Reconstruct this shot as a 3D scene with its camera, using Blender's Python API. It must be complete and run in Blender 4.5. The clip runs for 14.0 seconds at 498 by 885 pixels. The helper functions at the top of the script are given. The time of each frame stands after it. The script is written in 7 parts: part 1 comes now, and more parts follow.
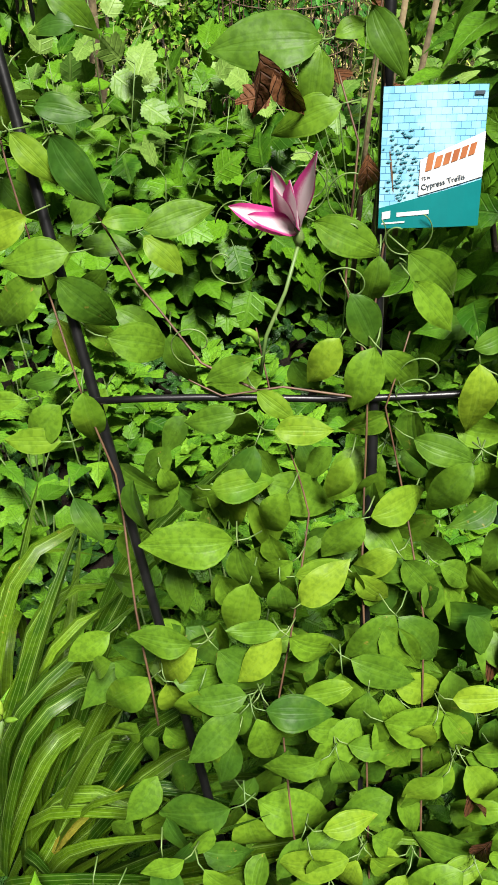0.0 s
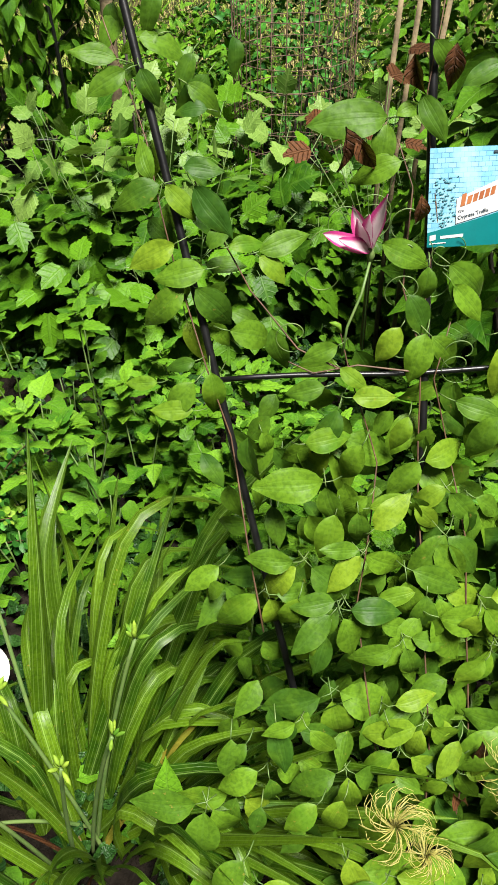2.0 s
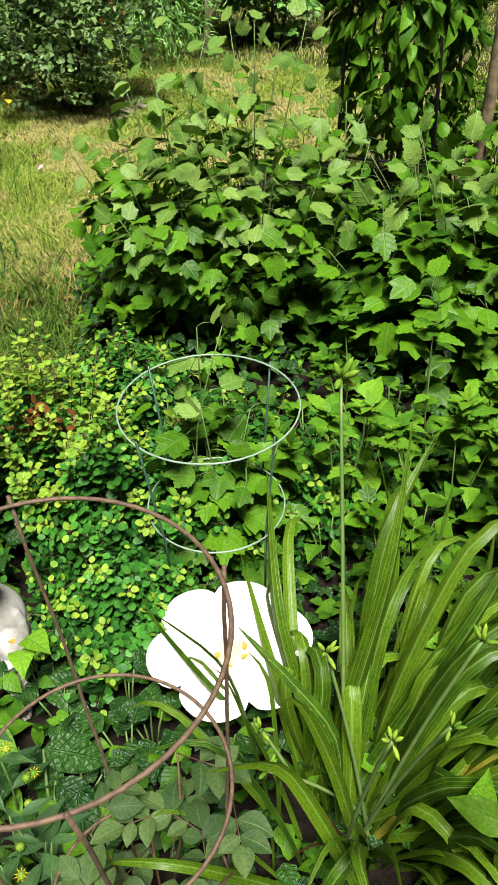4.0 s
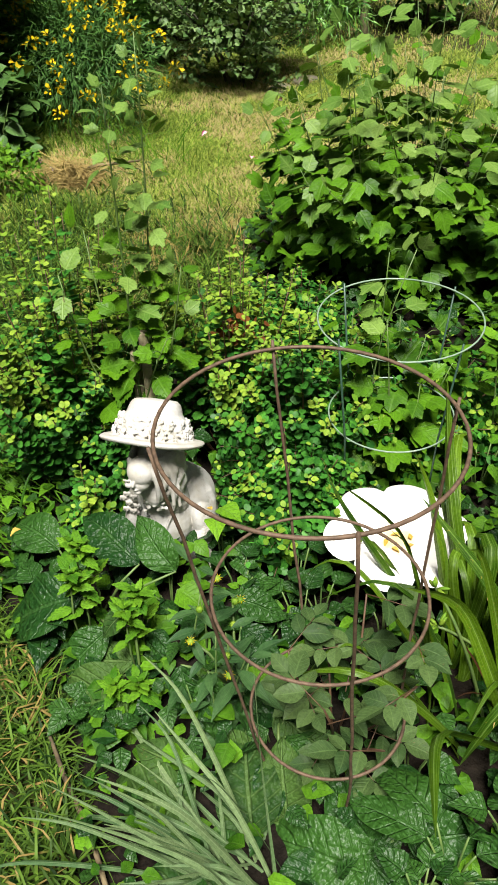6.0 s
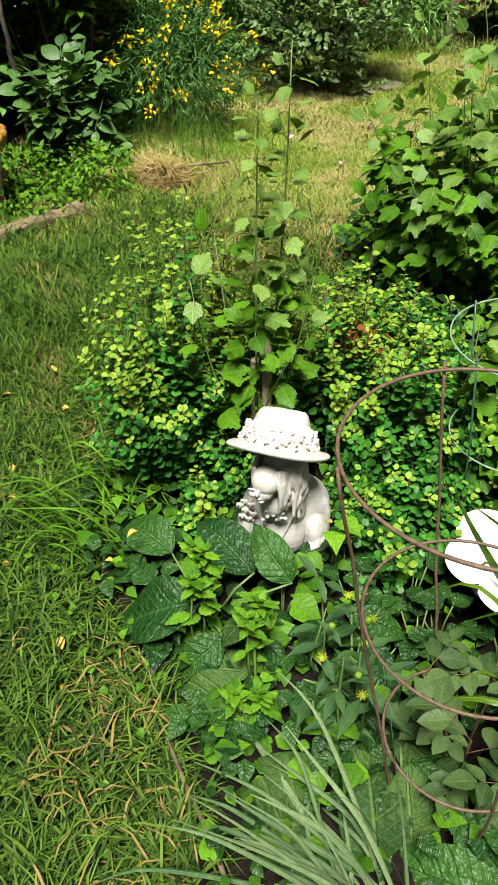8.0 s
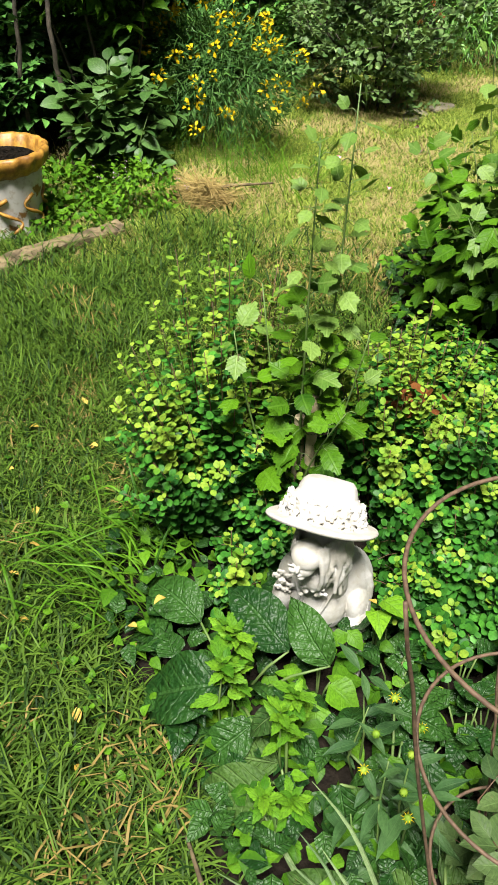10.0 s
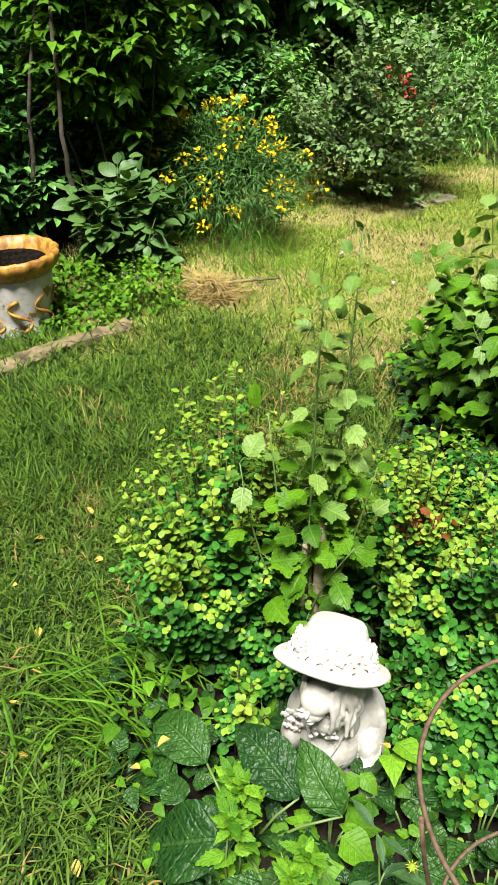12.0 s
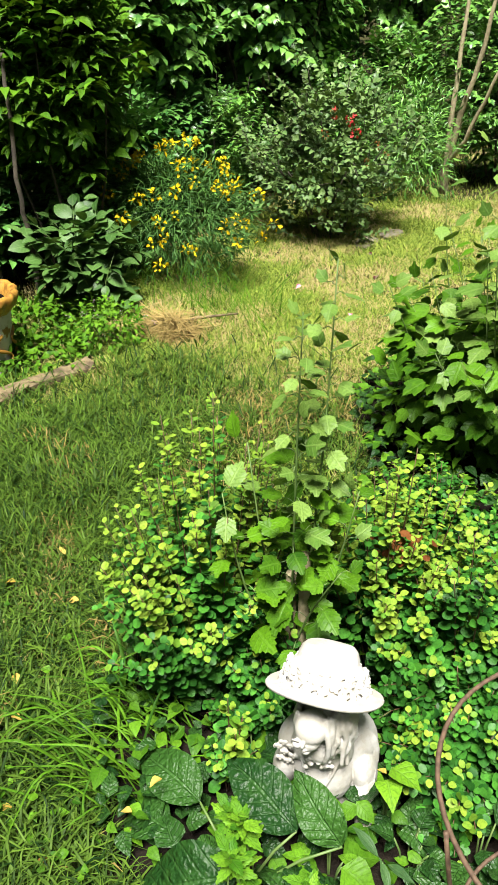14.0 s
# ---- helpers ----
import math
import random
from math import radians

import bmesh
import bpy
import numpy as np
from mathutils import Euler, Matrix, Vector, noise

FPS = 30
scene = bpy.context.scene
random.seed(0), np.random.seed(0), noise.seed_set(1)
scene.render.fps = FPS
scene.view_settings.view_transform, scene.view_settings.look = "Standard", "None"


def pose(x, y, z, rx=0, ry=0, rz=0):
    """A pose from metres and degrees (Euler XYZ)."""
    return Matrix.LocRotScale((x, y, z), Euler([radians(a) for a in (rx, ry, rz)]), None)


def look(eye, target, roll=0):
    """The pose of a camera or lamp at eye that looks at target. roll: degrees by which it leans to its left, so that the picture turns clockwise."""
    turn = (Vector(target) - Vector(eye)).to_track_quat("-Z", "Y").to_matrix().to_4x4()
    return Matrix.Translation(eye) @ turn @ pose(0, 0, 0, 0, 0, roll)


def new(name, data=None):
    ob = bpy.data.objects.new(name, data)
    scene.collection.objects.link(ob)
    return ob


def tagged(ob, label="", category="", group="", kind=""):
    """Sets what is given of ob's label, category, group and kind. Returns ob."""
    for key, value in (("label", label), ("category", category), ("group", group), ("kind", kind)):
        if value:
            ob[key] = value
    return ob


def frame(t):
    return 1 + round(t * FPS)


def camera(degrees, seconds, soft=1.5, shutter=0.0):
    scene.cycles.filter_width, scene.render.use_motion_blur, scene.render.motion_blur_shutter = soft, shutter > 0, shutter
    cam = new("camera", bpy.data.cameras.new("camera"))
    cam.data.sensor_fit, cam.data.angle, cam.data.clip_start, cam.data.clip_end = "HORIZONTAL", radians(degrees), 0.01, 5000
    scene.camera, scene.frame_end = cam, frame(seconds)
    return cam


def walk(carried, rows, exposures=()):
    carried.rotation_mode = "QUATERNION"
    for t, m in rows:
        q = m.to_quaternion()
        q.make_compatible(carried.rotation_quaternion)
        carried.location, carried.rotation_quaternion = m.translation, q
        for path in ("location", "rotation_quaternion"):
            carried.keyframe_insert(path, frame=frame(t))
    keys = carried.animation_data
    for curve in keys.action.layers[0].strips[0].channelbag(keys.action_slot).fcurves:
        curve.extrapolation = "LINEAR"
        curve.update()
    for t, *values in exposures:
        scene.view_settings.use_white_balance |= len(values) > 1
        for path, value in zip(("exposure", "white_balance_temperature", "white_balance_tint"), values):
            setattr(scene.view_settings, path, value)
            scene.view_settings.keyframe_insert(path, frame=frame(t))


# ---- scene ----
cam = camera(36.1, 14.0)
PATH = [
    (0, (-0.015, 0.039, 1.522), (-0.132, 1.468, 0.127), -1.0),
    (0.5, (-0.022, -0.137, 1.59), (-0.098, 1.321, 0.222), -4.0),
    (1, (-0.071, -0.193, 1.628), (-0.094, 1.255, 0.249), -3.2),
    (1.5, (-0.096, -0.22, 1.626), (-0.098, 1.247, 0.268), -1.7),
    (2, (-0.138, -0.236, 1.643), (-0.219, 1.261, 0.32), -1.4),
    (2.5, (-0.219, -0.26, 1.632), (-0.415, 1.256, 0.342), -1.1),
    (3, (-0.298, -0.264, 1.629), (-0.594, 1.245, 0.35), -1.5),
    (3.5, (-0.375, -0.275, 1.61), (-0.844, 1.205, 0.348), -3.0),
    (4, (-0.357, -0.36, 1.616), (-1.042, 1.052, 0.377), -2.6),
    (4.2, (-0.325, -0.417, 1.608), (-1.085, 0.965, 0.379), -1.9),
    (6.3, (-0.428, -0.763, 1.587), (-1.336, 0.51, 0.34), -2.5),
    (6.5, (-0.448, -0.776, 1.589), (-1.362, 0.49, 0.339), -2.0),
    (7, (-0.497, -0.801, 1.597), (-1.418, 0.456, 0.343), -1.5),
    (7.5, (-0.55, -0.819, 1.598), (-1.493, 0.422, 0.345), -1.7),
    (8, (-0.591, -0.837, 1.606), (-1.571, 0.39, 0.367), -2.0),
    (8.5, (-0.627, -0.822, 1.607), (-1.634, 0.399, 0.384), -2.1),
    (8.7, (-0.648, -0.828, 1.609), (-1.652, 0.399, 0.39), -1.4),
    (10.8, (-0.761, -0.574, 1.651), (-1.823, 0.574, 0.404), -1.2),
    (11, (-0.761, -0.554, 1.66), (-1.83, 0.583, 0.409), -1.4),
    (11.5, (-0.784, -0.571, 1.706), (-1.886, 0.621, 0.538), -1.7),
    (12, (-0.811, -0.613, 1.736), (-1.931, 0.641, 0.652), -1.6),
    (12.5, (-0.825, -0.64, 1.745), (-1.942, 0.673, 0.731), -1.2),
    (13, (-0.846, -0.655, 1.743), (-1.953, 0.684, 0.753), -1.0),
    (13.5, (-0.853, -0.663, 1.73), (-1.937, 0.695, 0.738), -1.5),
    (14, (-0.85, -0.663, 1.726), (-1.907, 0.706, 0.722), -1.7),
]
walk(cam, [(t, look(eye, target, roll)) for t, eye, target, roll in PATH], [(0.0, 1.68), (3.0, 1.58), (4.2, 1.43), (7.0, 1.27), (8.0, 1.42), (8.7, 1.47), (11.0, 1.62), (14.0, 1.76)])

# ---------------------------------------------------------------- light
world = bpy.data.worlds.new("garden_sky")
scene.world = world
world.use_nodes = True
wt = world.node_tree
sky = wt.nodes.new("ShaderNodeTexSky")
sky.sky_type = "NISHITA"
sky.sun_disc = False
sky.sun_elevation = radians(67)
sky.sun_rotation = radians(142)
sky.air_density, sky.dust_density = 1.0, 4.0
soften = wt.nodes.new("ShaderNodeHueSaturation")
soften.inputs["Saturation"].default_value = 0.35
wt.links.new(sky.outputs[0], soften.inputs["Color"])
wt.links.new(soften.outputs[0], wt.nodes["Background"].inputs[0])
wt.nodes["Background"].inputs[1].default_value = 0.010
sun = new("sun", bpy.data.lights.new("sun", "SUN"))
sun.data.energy, sun.data.angle, sun.data.color = 5.0, radians(20), (1.0, 0.965, 0.90)
sun.matrix_world = look((2.0, -3.0, 8.5), (0, 0, 0))

rng = np.random.default_rng(7)


# ---------------------------------------------------------------- materials
def base_material(name):
    m = bpy.data.materials.new(name)
    m.use_nodes = True
    return m, m.node_tree, m.node_tree.nodes["Principled BSDF"]


def maths(nt, op, a, b=None, c=None):
    n = nt.nodes.new("ShaderNodeMath")
    n.operation = op
    for i, v in enumerate((a, b, c)):
        if v is None:
            continue
        if isinstance(v, (int, float)):
            n.inputs[i].default_value = v
        else:
            nt.links.new(v, n.inputs[i])
    return n.outputs[0]


def blend(nt, fac, a, b, mode="MIX"):
    n = nt.nodes.new("ShaderNodeMix")
    n.data_type, n.blend_type = "RGBA", mode
    for s, v in ((n.inputs[0], fac), (n.inputs[6], a), (n.inputs[7], b)):
        if isinstance(v, (int, float)):
            s.default_value = v
        elif isinstance(v, tuple):
            s.default_value = (*v, 1)
        else:
            nt.links.new(v, s)
    return n.outputs[2]


def grain(nt, scale, detail=4.0, coords="Object", rough=0.6):
    tc = nt.nodes.new("ShaderNodeTexCoord")
    n = nt.nodes.new("ShaderNodeTexNoise")
    n.inputs["Scale"].default_value, n.inputs["Detail"].default_value, n.inputs["Roughness"].default_value = scale, detail, rough
    nt.links.new(tc.outputs[coords], n.inputs["Vector"])
    return n.outputs["Fac"]


def ground_grain(nt, scale, detail=4.0):
    g = nt.nodes.new("ShaderNodeNewGeometry")
    n = nt.nodes.new("ShaderNodeTexNoise")
    n.inputs["Scale"].default_value, n.inputs["Detail"].default_value = scale, detail
    nt.links.new(g.outputs["Position"], n.inputs["Vector"])
    return n.outputs["Fac"]


def step(nt, v, lo, hi):
    n = nt.nodes.new("ShaderNodeMapRange")
    n.interpolation_type = "SMOOTHSTEP"
    n.inputs[1].default_value, n.inputs[2].default_value = lo, hi
    nt.links.new(v, n.inputs[0])
    return n.outputs[0]


def bumped(nt, bsdf, height, strength=0.4, distance=0.002):
    b = nt.nodes.new("ShaderNodeBump")
    b.inputs["Strength"].default_value, b.inputs["Distance"].default_value = strength, distance
    nt.links.new(height, b.inputs["Height"])
    nt.links.new(b.outputs[0], bsdf.inputs["Normal"])
    return b.outputs[0]


def leaf_material(name, dark, light, vein=(0.2, 0.3, 0.08), veins="pinnate", amount=0.35, rough=0.42, thin=0.3, relief=0.4, spots=0.25, spot=(0.30, 0.28, 0.05), count=7.0, gloss=0.20, pucker=0.0, rib=0.7):
    dark, light = ((0.64 * c[0], 0.60 * c[1], 0.55 * c[2]) for c in (dark, light))
    vein, spot = (tuple(0.62 * x for x in c) for c in (vein, spot))
    m, nt, b = base_material(name)
    info, geo = nt.nodes.new("ShaderNodeObjectInfo"), nt.nodes.new("ShaderNodeNewGeometry")
    r = maths(nt, "FRACT", maths(nt, "ADD", info.outputs["Random"], geo.outputs["Random Per Island"]))
    r2 = maths(nt, "FRACT", maths(nt, "MULTIPLY", r, 7.31))
    col = blend(nt, r, dark, light)
    patch = ground_grain(nt, 28.0, 3.0)
    col = blend(nt, maths(nt, "MULTIPLY", step(nt, patch, 0.42, 0.68), 0.35), col, light)
    mottle = maths(nt, "MULTIPLY", step(nt, ground_grain(nt, 170.0, 4.0), 0.40, 0.66), 0.34)
    col = blend(nt, mottle, col, tuple(0.5 * c for c in dark))
    uv = nt.nodes.new("ShaderNodeUVMap")
    xyz = nt.nodes.new("ShaderNodeSeparateXYZ")
    nt.links.new(uv.outputs[0], xyz.inputs[0])
    a = maths(nt, "ABSOLUTE", maths(nt, "MULTIPLY", maths(nt, "SUBTRACT", xyz.outputs[0], 0.5), 2.0))
    mid = maths(nt, "SUBTRACT", 1.0, step(nt, a, 0.03, 0.10))
    if veins == "pinnate":
        s = maths(nt, "FRACT", maths(nt, "SUBTRACT", maths(nt, "MULTIPLY", xyz.outputs[1], count), maths(nt, "MULTIPLY", a, 1.6)))
    else:
        s = maths(nt, "FRACT", maths(nt, "MULTIPLY", a, count))
    tri = maths(nt, "ABSOLUTE", maths(nt, "SUBTRACT", s, 0.5))
    side = maths(nt, "SUBTRACT", 1.0, step(nt, tri, 0.0, 0.14))
    v = maths(nt, "MAXIMUM", mid, maths(nt, "MULTIPLY", side, 0.6))
    col = blend(nt, maths(nt, "MULTIPLY", v, amount), col, vein)
    fleck = step(nt, ground_grain(nt, 130.0, 2.0), 0.66, 0.74)
    some = step(nt, r2, 0.55, 1.0)
    col = blend(nt, maths(nt, "MULTIPLY", maths(nt, "MULTIPLY", fleck, some), spots), col, spot)
    nt.links.new(col, b.inputs["Base Color"])
    b.inputs["Roughness"].default_value = rough
    b.inputs["Specular IOR Level"].default_value = 0.42 * gloss
    h = maths(nt, "SUBTRACT", maths(nt, "MULTIPLY", ground_grain(nt, 90.0, 3.0), 0.5), maths(nt, "MULTIPLY", v, rib))
    if pucker:
        h = maths(nt, "ADD", h, maths(nt, "MULTIPLY", ground_grain(nt, 64.0, 1.0), pucker))
    nrm = bumped(nt, b, h, relief, 0.009 if relief >= 1.0 else 0.003)
    t = nt.nodes.new("ShaderNodeBsdfTranslucent")
    lit = blend(nt, 0.45, col, (0.15, 0.24, 0.008))
    nt.links.new(lit, t.inputs[0])
    nt.links.new(nrm, t.inputs["Normal"])
    mix = nt.nodes.new("ShaderNodeMixShader")
    mix.inputs[0].default_value = 0.7 * thin
    nt.links.new(b.outputs[0], mix.inputs[1])
    nt.links.new(t.outputs[0], mix.inputs[2])
    nt.links.new(mix.outputs[0], nt.nodes["Material Output"].inputs[0])
    return m


def plain_material(name, c1, c2, scale=20.0, rough=0.6, metal=0.0, relief=0.3, distance=0.002, rough2=None, spec=0.5):
    c1, c2 = (tuple(0.66 * x for x in c) for c in (c1, c2))
    m, nt, b = base_material(name)
    n = grain(nt, scale, 6.0)
    n2 = grain(nt, scale * 6.3, 4.0)
    col = blend(nt, step(nt, n, 0.35, 0.65), c1, c2)
    col = blend(nt, maths(nt, "MULTIPLY", n2, 0.35), col, tuple(0.6 * x for x in c1))
    nt.links.new(col, b.inputs["Base Color"])
    b.inputs["Roughness"].default_value, b.inputs["Metallic"].default_value = rough, metal
    b.inputs["Specular IOR Level"].default_value = spec
    if rough2 is not None:
        nt.links.new(maths(nt, "MULTIPLY_ADD", n, rough2 - rough, rough), b.inputs["Roughness"])
    bumped(nt, b, maths(nt, "ADD", n, maths(nt, "MULTIPLY", n2, 0.5)), relief, distance)
    return m


M = {}
M["clematis"] = leaf_material("clematis_leaf", (0.028, 0.092, 0.010), (0.129, 0.271, 0.017), (0.16, 0.32, 0.07), "long", 0.06, 0.46, 0.14, 0.35, 0.5, (0.34, 0.25, 0.05), count=1.7, gloss=0.26, pucker=1.4, rib=0.2)
M["clematis_young"] = leaf_material("young_clematis_leaf", (0.077, 0.202, 0.013), (0.202, 0.334, 0.022), (0.24, 0.40, 0.08), "long", 0.06, 0.46, 0.2, 0.35, 0.4, (0.36, 0.28, 0.05), count=1.7, gloss=0.26, pucker=1.4, rib=0.2)
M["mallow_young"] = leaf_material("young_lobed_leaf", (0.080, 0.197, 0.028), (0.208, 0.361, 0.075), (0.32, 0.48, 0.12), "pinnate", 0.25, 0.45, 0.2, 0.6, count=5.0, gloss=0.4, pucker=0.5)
M["lily"] = leaf_material("daylily_leaf", (0.013, 0.058, 0.002), (0.111, 0.224, 0.009), (0.36, 0.56, 0.13), "long", 0.36, 0.38, 0.10, 0.35, 0.5, (0.40, 0.30, 0.05), count=3.0, gloss=0.40)
M["mallow"] = leaf_material("lobed_leaf", (0.022, 0.086, 0.006), (0.108, 0.282, 0.012), (0.15, 0.31, 0.04), "pinnate", 0.22, 0.42, 0.14, 0.6, count=5.0, gloss=0.26, pucker=0.5)
M["barberry"] = leaf_material("small_round_leaf", (0.019, 0.116, 0.020), (0.085, 0.330, 0.037), (0.2, 0.33, 0.05), "pinnate", 0.1, 0.42, 0.06, 0.1, gloss=0.28)
# darker copy of the barberry green: inner shade put into the colour
M["barberry_shade"] = leaf_material("shade_round_leaf", (0.010, 0.071, 0.013), (0.051, 0.211, 0.023), (0.1, 0.2, 0.04), "pinnate", 0.1, 0.42, 0.05, 0.1, gloss=0.28)
M["barberry_tip"] = leaf_material("golden_leaf", (0.092, 0.259, 0.022), (0.310, 0.475, 0.055), (0.4, 0.5, 0.1), "pinnate", 0.1, 0.5, 0.14, 0.1, 0.3, (0.55, 0.36, 0.05))
M["broad"] = leaf_material("puckered_leaf", (0.010, 0.050, 0.010), (0.040, 0.125, 0.020), (0.10, 0.23, 0.06), "pinnate", 0.18, 0.40, 0.04, 1.0, 0.15, count=7.0, gloss=0.50, pucker=1.0, rib=0.4)
M["dock"] = leaf_material("dull_broad_leaf", (0.020, 0.064, 0.014), (0.074, 0.155, 0.034), (0.20, 0.31, 0.10), "pinnate", 0.28, 0.5, 0.06, 1.0, 0.3, (0.20, 0.16, 0.05), count=7.0, gloss=0.20, pucker=0.7, rib=0.4)
M["plantain"] = leaf_material("grey_green_leaf", (0.028, 0.085, 0.030), (0.075, 0.170, 0.055), (0.14, 0.25, 0.09), "long", 0.25, 0.45, 0.08, 0.5, 0.2, count=2.5)
M["glossy"] = leaf_material("glossy_leaf", (0.028, 0.145, 0.029), (0.262, 0.607, 0.108), (0.18, 0.32, 0.05), "pinnate", 0.15, 0.34, 0.14, 0.2, gloss=0.8)
M["soft"] = leaf_material("soft_leaf", (0.046, 0.181, 0.011), (0.181, 0.412, 0.025), (0.20, 0.38, 0.08), "pinnate", 0.25, 0.5, 0.18, 0.8, count=5.0, pucker=0.6)
M["rosebush"] = leaf_material("rambler_leaf", (0.050, 0.135, 0.040), (0.230, 0.390, 0.125), (0.2, 0.32, 0.10), "pinnate", 0.25, 0.4, 0.15, 0.4, 0.5, (0.30, 0.15, 0.07), gloss=0.5)
M["rose"] = leaf_material("rose_leaf", (0.029, 0.072, 0.024), (0.098, 0.170, 0.056), (0.2, 0.32, 0.10), "pinnate", 0.2, 0.45, 0.12, 0.4, 0.5, (0.22, 0.13, 0.07), gloss=0.20)
M["dark"] = leaf_material("hedge_leaf", (0.018, 0.090, 0.023), (0.166, 0.450, 0.091), (0.1, 0.2, 0.04), "pinnate", 0.15, 0.34, 0.06, 0.2, gloss=0.8)
M["mid"] = leaf_material("shrub_leaf", (0.023, 0.097, 0.007), (0.133, 0.335, 0.019), (0.14, 0.27, 0.05), "pinnate", 0.2, 0.42, 0.16, 0.5, pucker=0.6)
M["feather"] = leaf_material("narrow_leaf", (0.022, 0.090, 0.020), (0.105, 0.250, 0.056), (0.15, 0.28, 0.07), "pinnate", 0.1, 0.5, 0.15, 0.1)
M["glaucous"] = leaf_material("ribbon_grass_blade", (0.057, 0.138, 0.052), (0.199, 0.304, 0.138), (0.40, 0.50, 0.28), "long", 0.4, 0.5, 0.2, 0.2, count=3.0)
M["dry"] = leaf_material("dry_leaf", (0.05, 0.022, 0.012), (0.14, 0.06, 0.025), (0.16, 0.08, 0.04), "pinnate", 0.3, 0.6, 0.12, 1.0, 0.2, count=6.0)
M["straw"] = leaf_material("straw", (0.25, 0.185, 0.065), (0.54, 0.43, 0.17), (0.7, 0.55, 0.3), "long", 0.2, 0.6, 0.15, 0.1)
M["yellow"] = leaf_material("yellow_petal", (0.750, 0.538, 0.010), (0.850, 0.694, 0.020), (0.8, 0.5, 0.02), "long", 0.1, 0.5, 0.3, 0.1, 0.0)
M["fallen"] = leaf_material("fallen_yellow_leaf", (0.55, 0.38, 0.06), (0.75, 0.58, 0.16), (0.6, 0.4, 0.1), "pinnate", 0.2, 0.5, 0.2, 0.3, 0.3, (0.35, 0.18, 0.05))
M["red"] = leaf_material("red_petal", (0.65, 0.03, 0.05), (0.75, 0.10, 0.10), (0.6, 0.05, 0.05), "long", 0.1, 0.5, 0.25, 0.1, 0.0)
M["rust_leaf"] = leaf_material("rust_leaf", (0.14, 0.045, 0.015), (0.28, 0.12, 0.035), (0.25, 0.12, 0.05), "pinnate", 0.2, 0.6, 0.2, 0.4)
M["straw_gold"] = plain_material("golden_filament", (0.36, 0.34, 0.06), (0.52, 0.46, 0.13), 60, 0.5)
M["stem"] = plain_material("green_stem", (0.10, 0.19, 0.04), (0.16, 0.24, 0.06), 30, 0.55)
M["redstem"] = plain_material("red_brown_stem", (0.085, 0.040, 0.020), (0.15, 0.080, 0.036), 40, 0.6)
M["bark"] = plain_material("bark", (0.045, 0.036, 0.024), (0.11, 0.09, 0.06), 24, 0.85, 0, 0.9, 0.006)
M["palebark"] = plain_material("pale_bark", (0.34, 0.28, 0.16), (0.58, 0.50, 0.31), 30, 0.85, 0, 0.8, 0.004)
M["black"] = plain_material("black_coated_steel", (0.005, 0.005, 0.0055), (0.010, 0.010, 0.010), 60, 0.30, 0, 0.15, 0.001, 0.42, 0.35)
M["rust"] = plain_material("rusty_wire", (0.10, 0.06, 0.036), (0.20, 0.125, 0.075), 90, 0.7, 0.2, 0.5, 0.001)
M["greenwire"] = plain_material("green_coated_wire", (0.20, 0.31, 0.22), (0.30, 0.40, 0.30), 60, 0.45, 0, 0.2, 0.001)
M["darkwire"] = plain_material("dark_green_wire", (0.02, 0.06, 0.04), (0.04, 0.10, 0.06), 60, 0.45, 0, 0.2, 0.001)
M["wood"] = plain_material("weathered_wood", (0.080, 0.055, 0.025), (0.29, 0.22, 0.11), 14, 0.85, 0, 0.9, 0.005)
M["white"] = plain_material("white_glaze", (0.86, 0.84, 0.80), (0.78, 0.76, 0.72), 12, 0.35, 0, 0.2, 0.001)


def soil_material(name, c1, c2, c3, wet):
    m, nt, b = base_material(name)
    n, n2, n3 = ground_grain(nt, 3.0, 6.0), ground_grain(nt, 45.0, 6.0), ground_grain(nt, 0.9, 3.0)
    col = blend(nt, step(nt, n2, 0.35, 0.65), c1, c2)
    col = blend(nt, step(nt, n, 0.45, 0.7), col, c3)
    col = blend(nt, maths(nt, "MULTIPLY", step(nt, n3, 0.4, 0.6), 0.4), col, c2)
    nt.links.new(col, b.inputs["Base Color"])
    b.inputs["Roughness"].default_value = wet
    b.inputs["Specular IOR Level"].default_value = 0.1
    bumped(nt, b, n2, 0.9, 0.02)
    return m


M["lawnsoil"] = soil_material("lawn_thatch", (0.010, 0.014, 0.004), (0.030, 0.030, 0.010), (0.060, 0.050, 0.020), 0.95)
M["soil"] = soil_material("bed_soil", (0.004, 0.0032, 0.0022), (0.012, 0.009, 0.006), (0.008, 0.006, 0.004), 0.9)


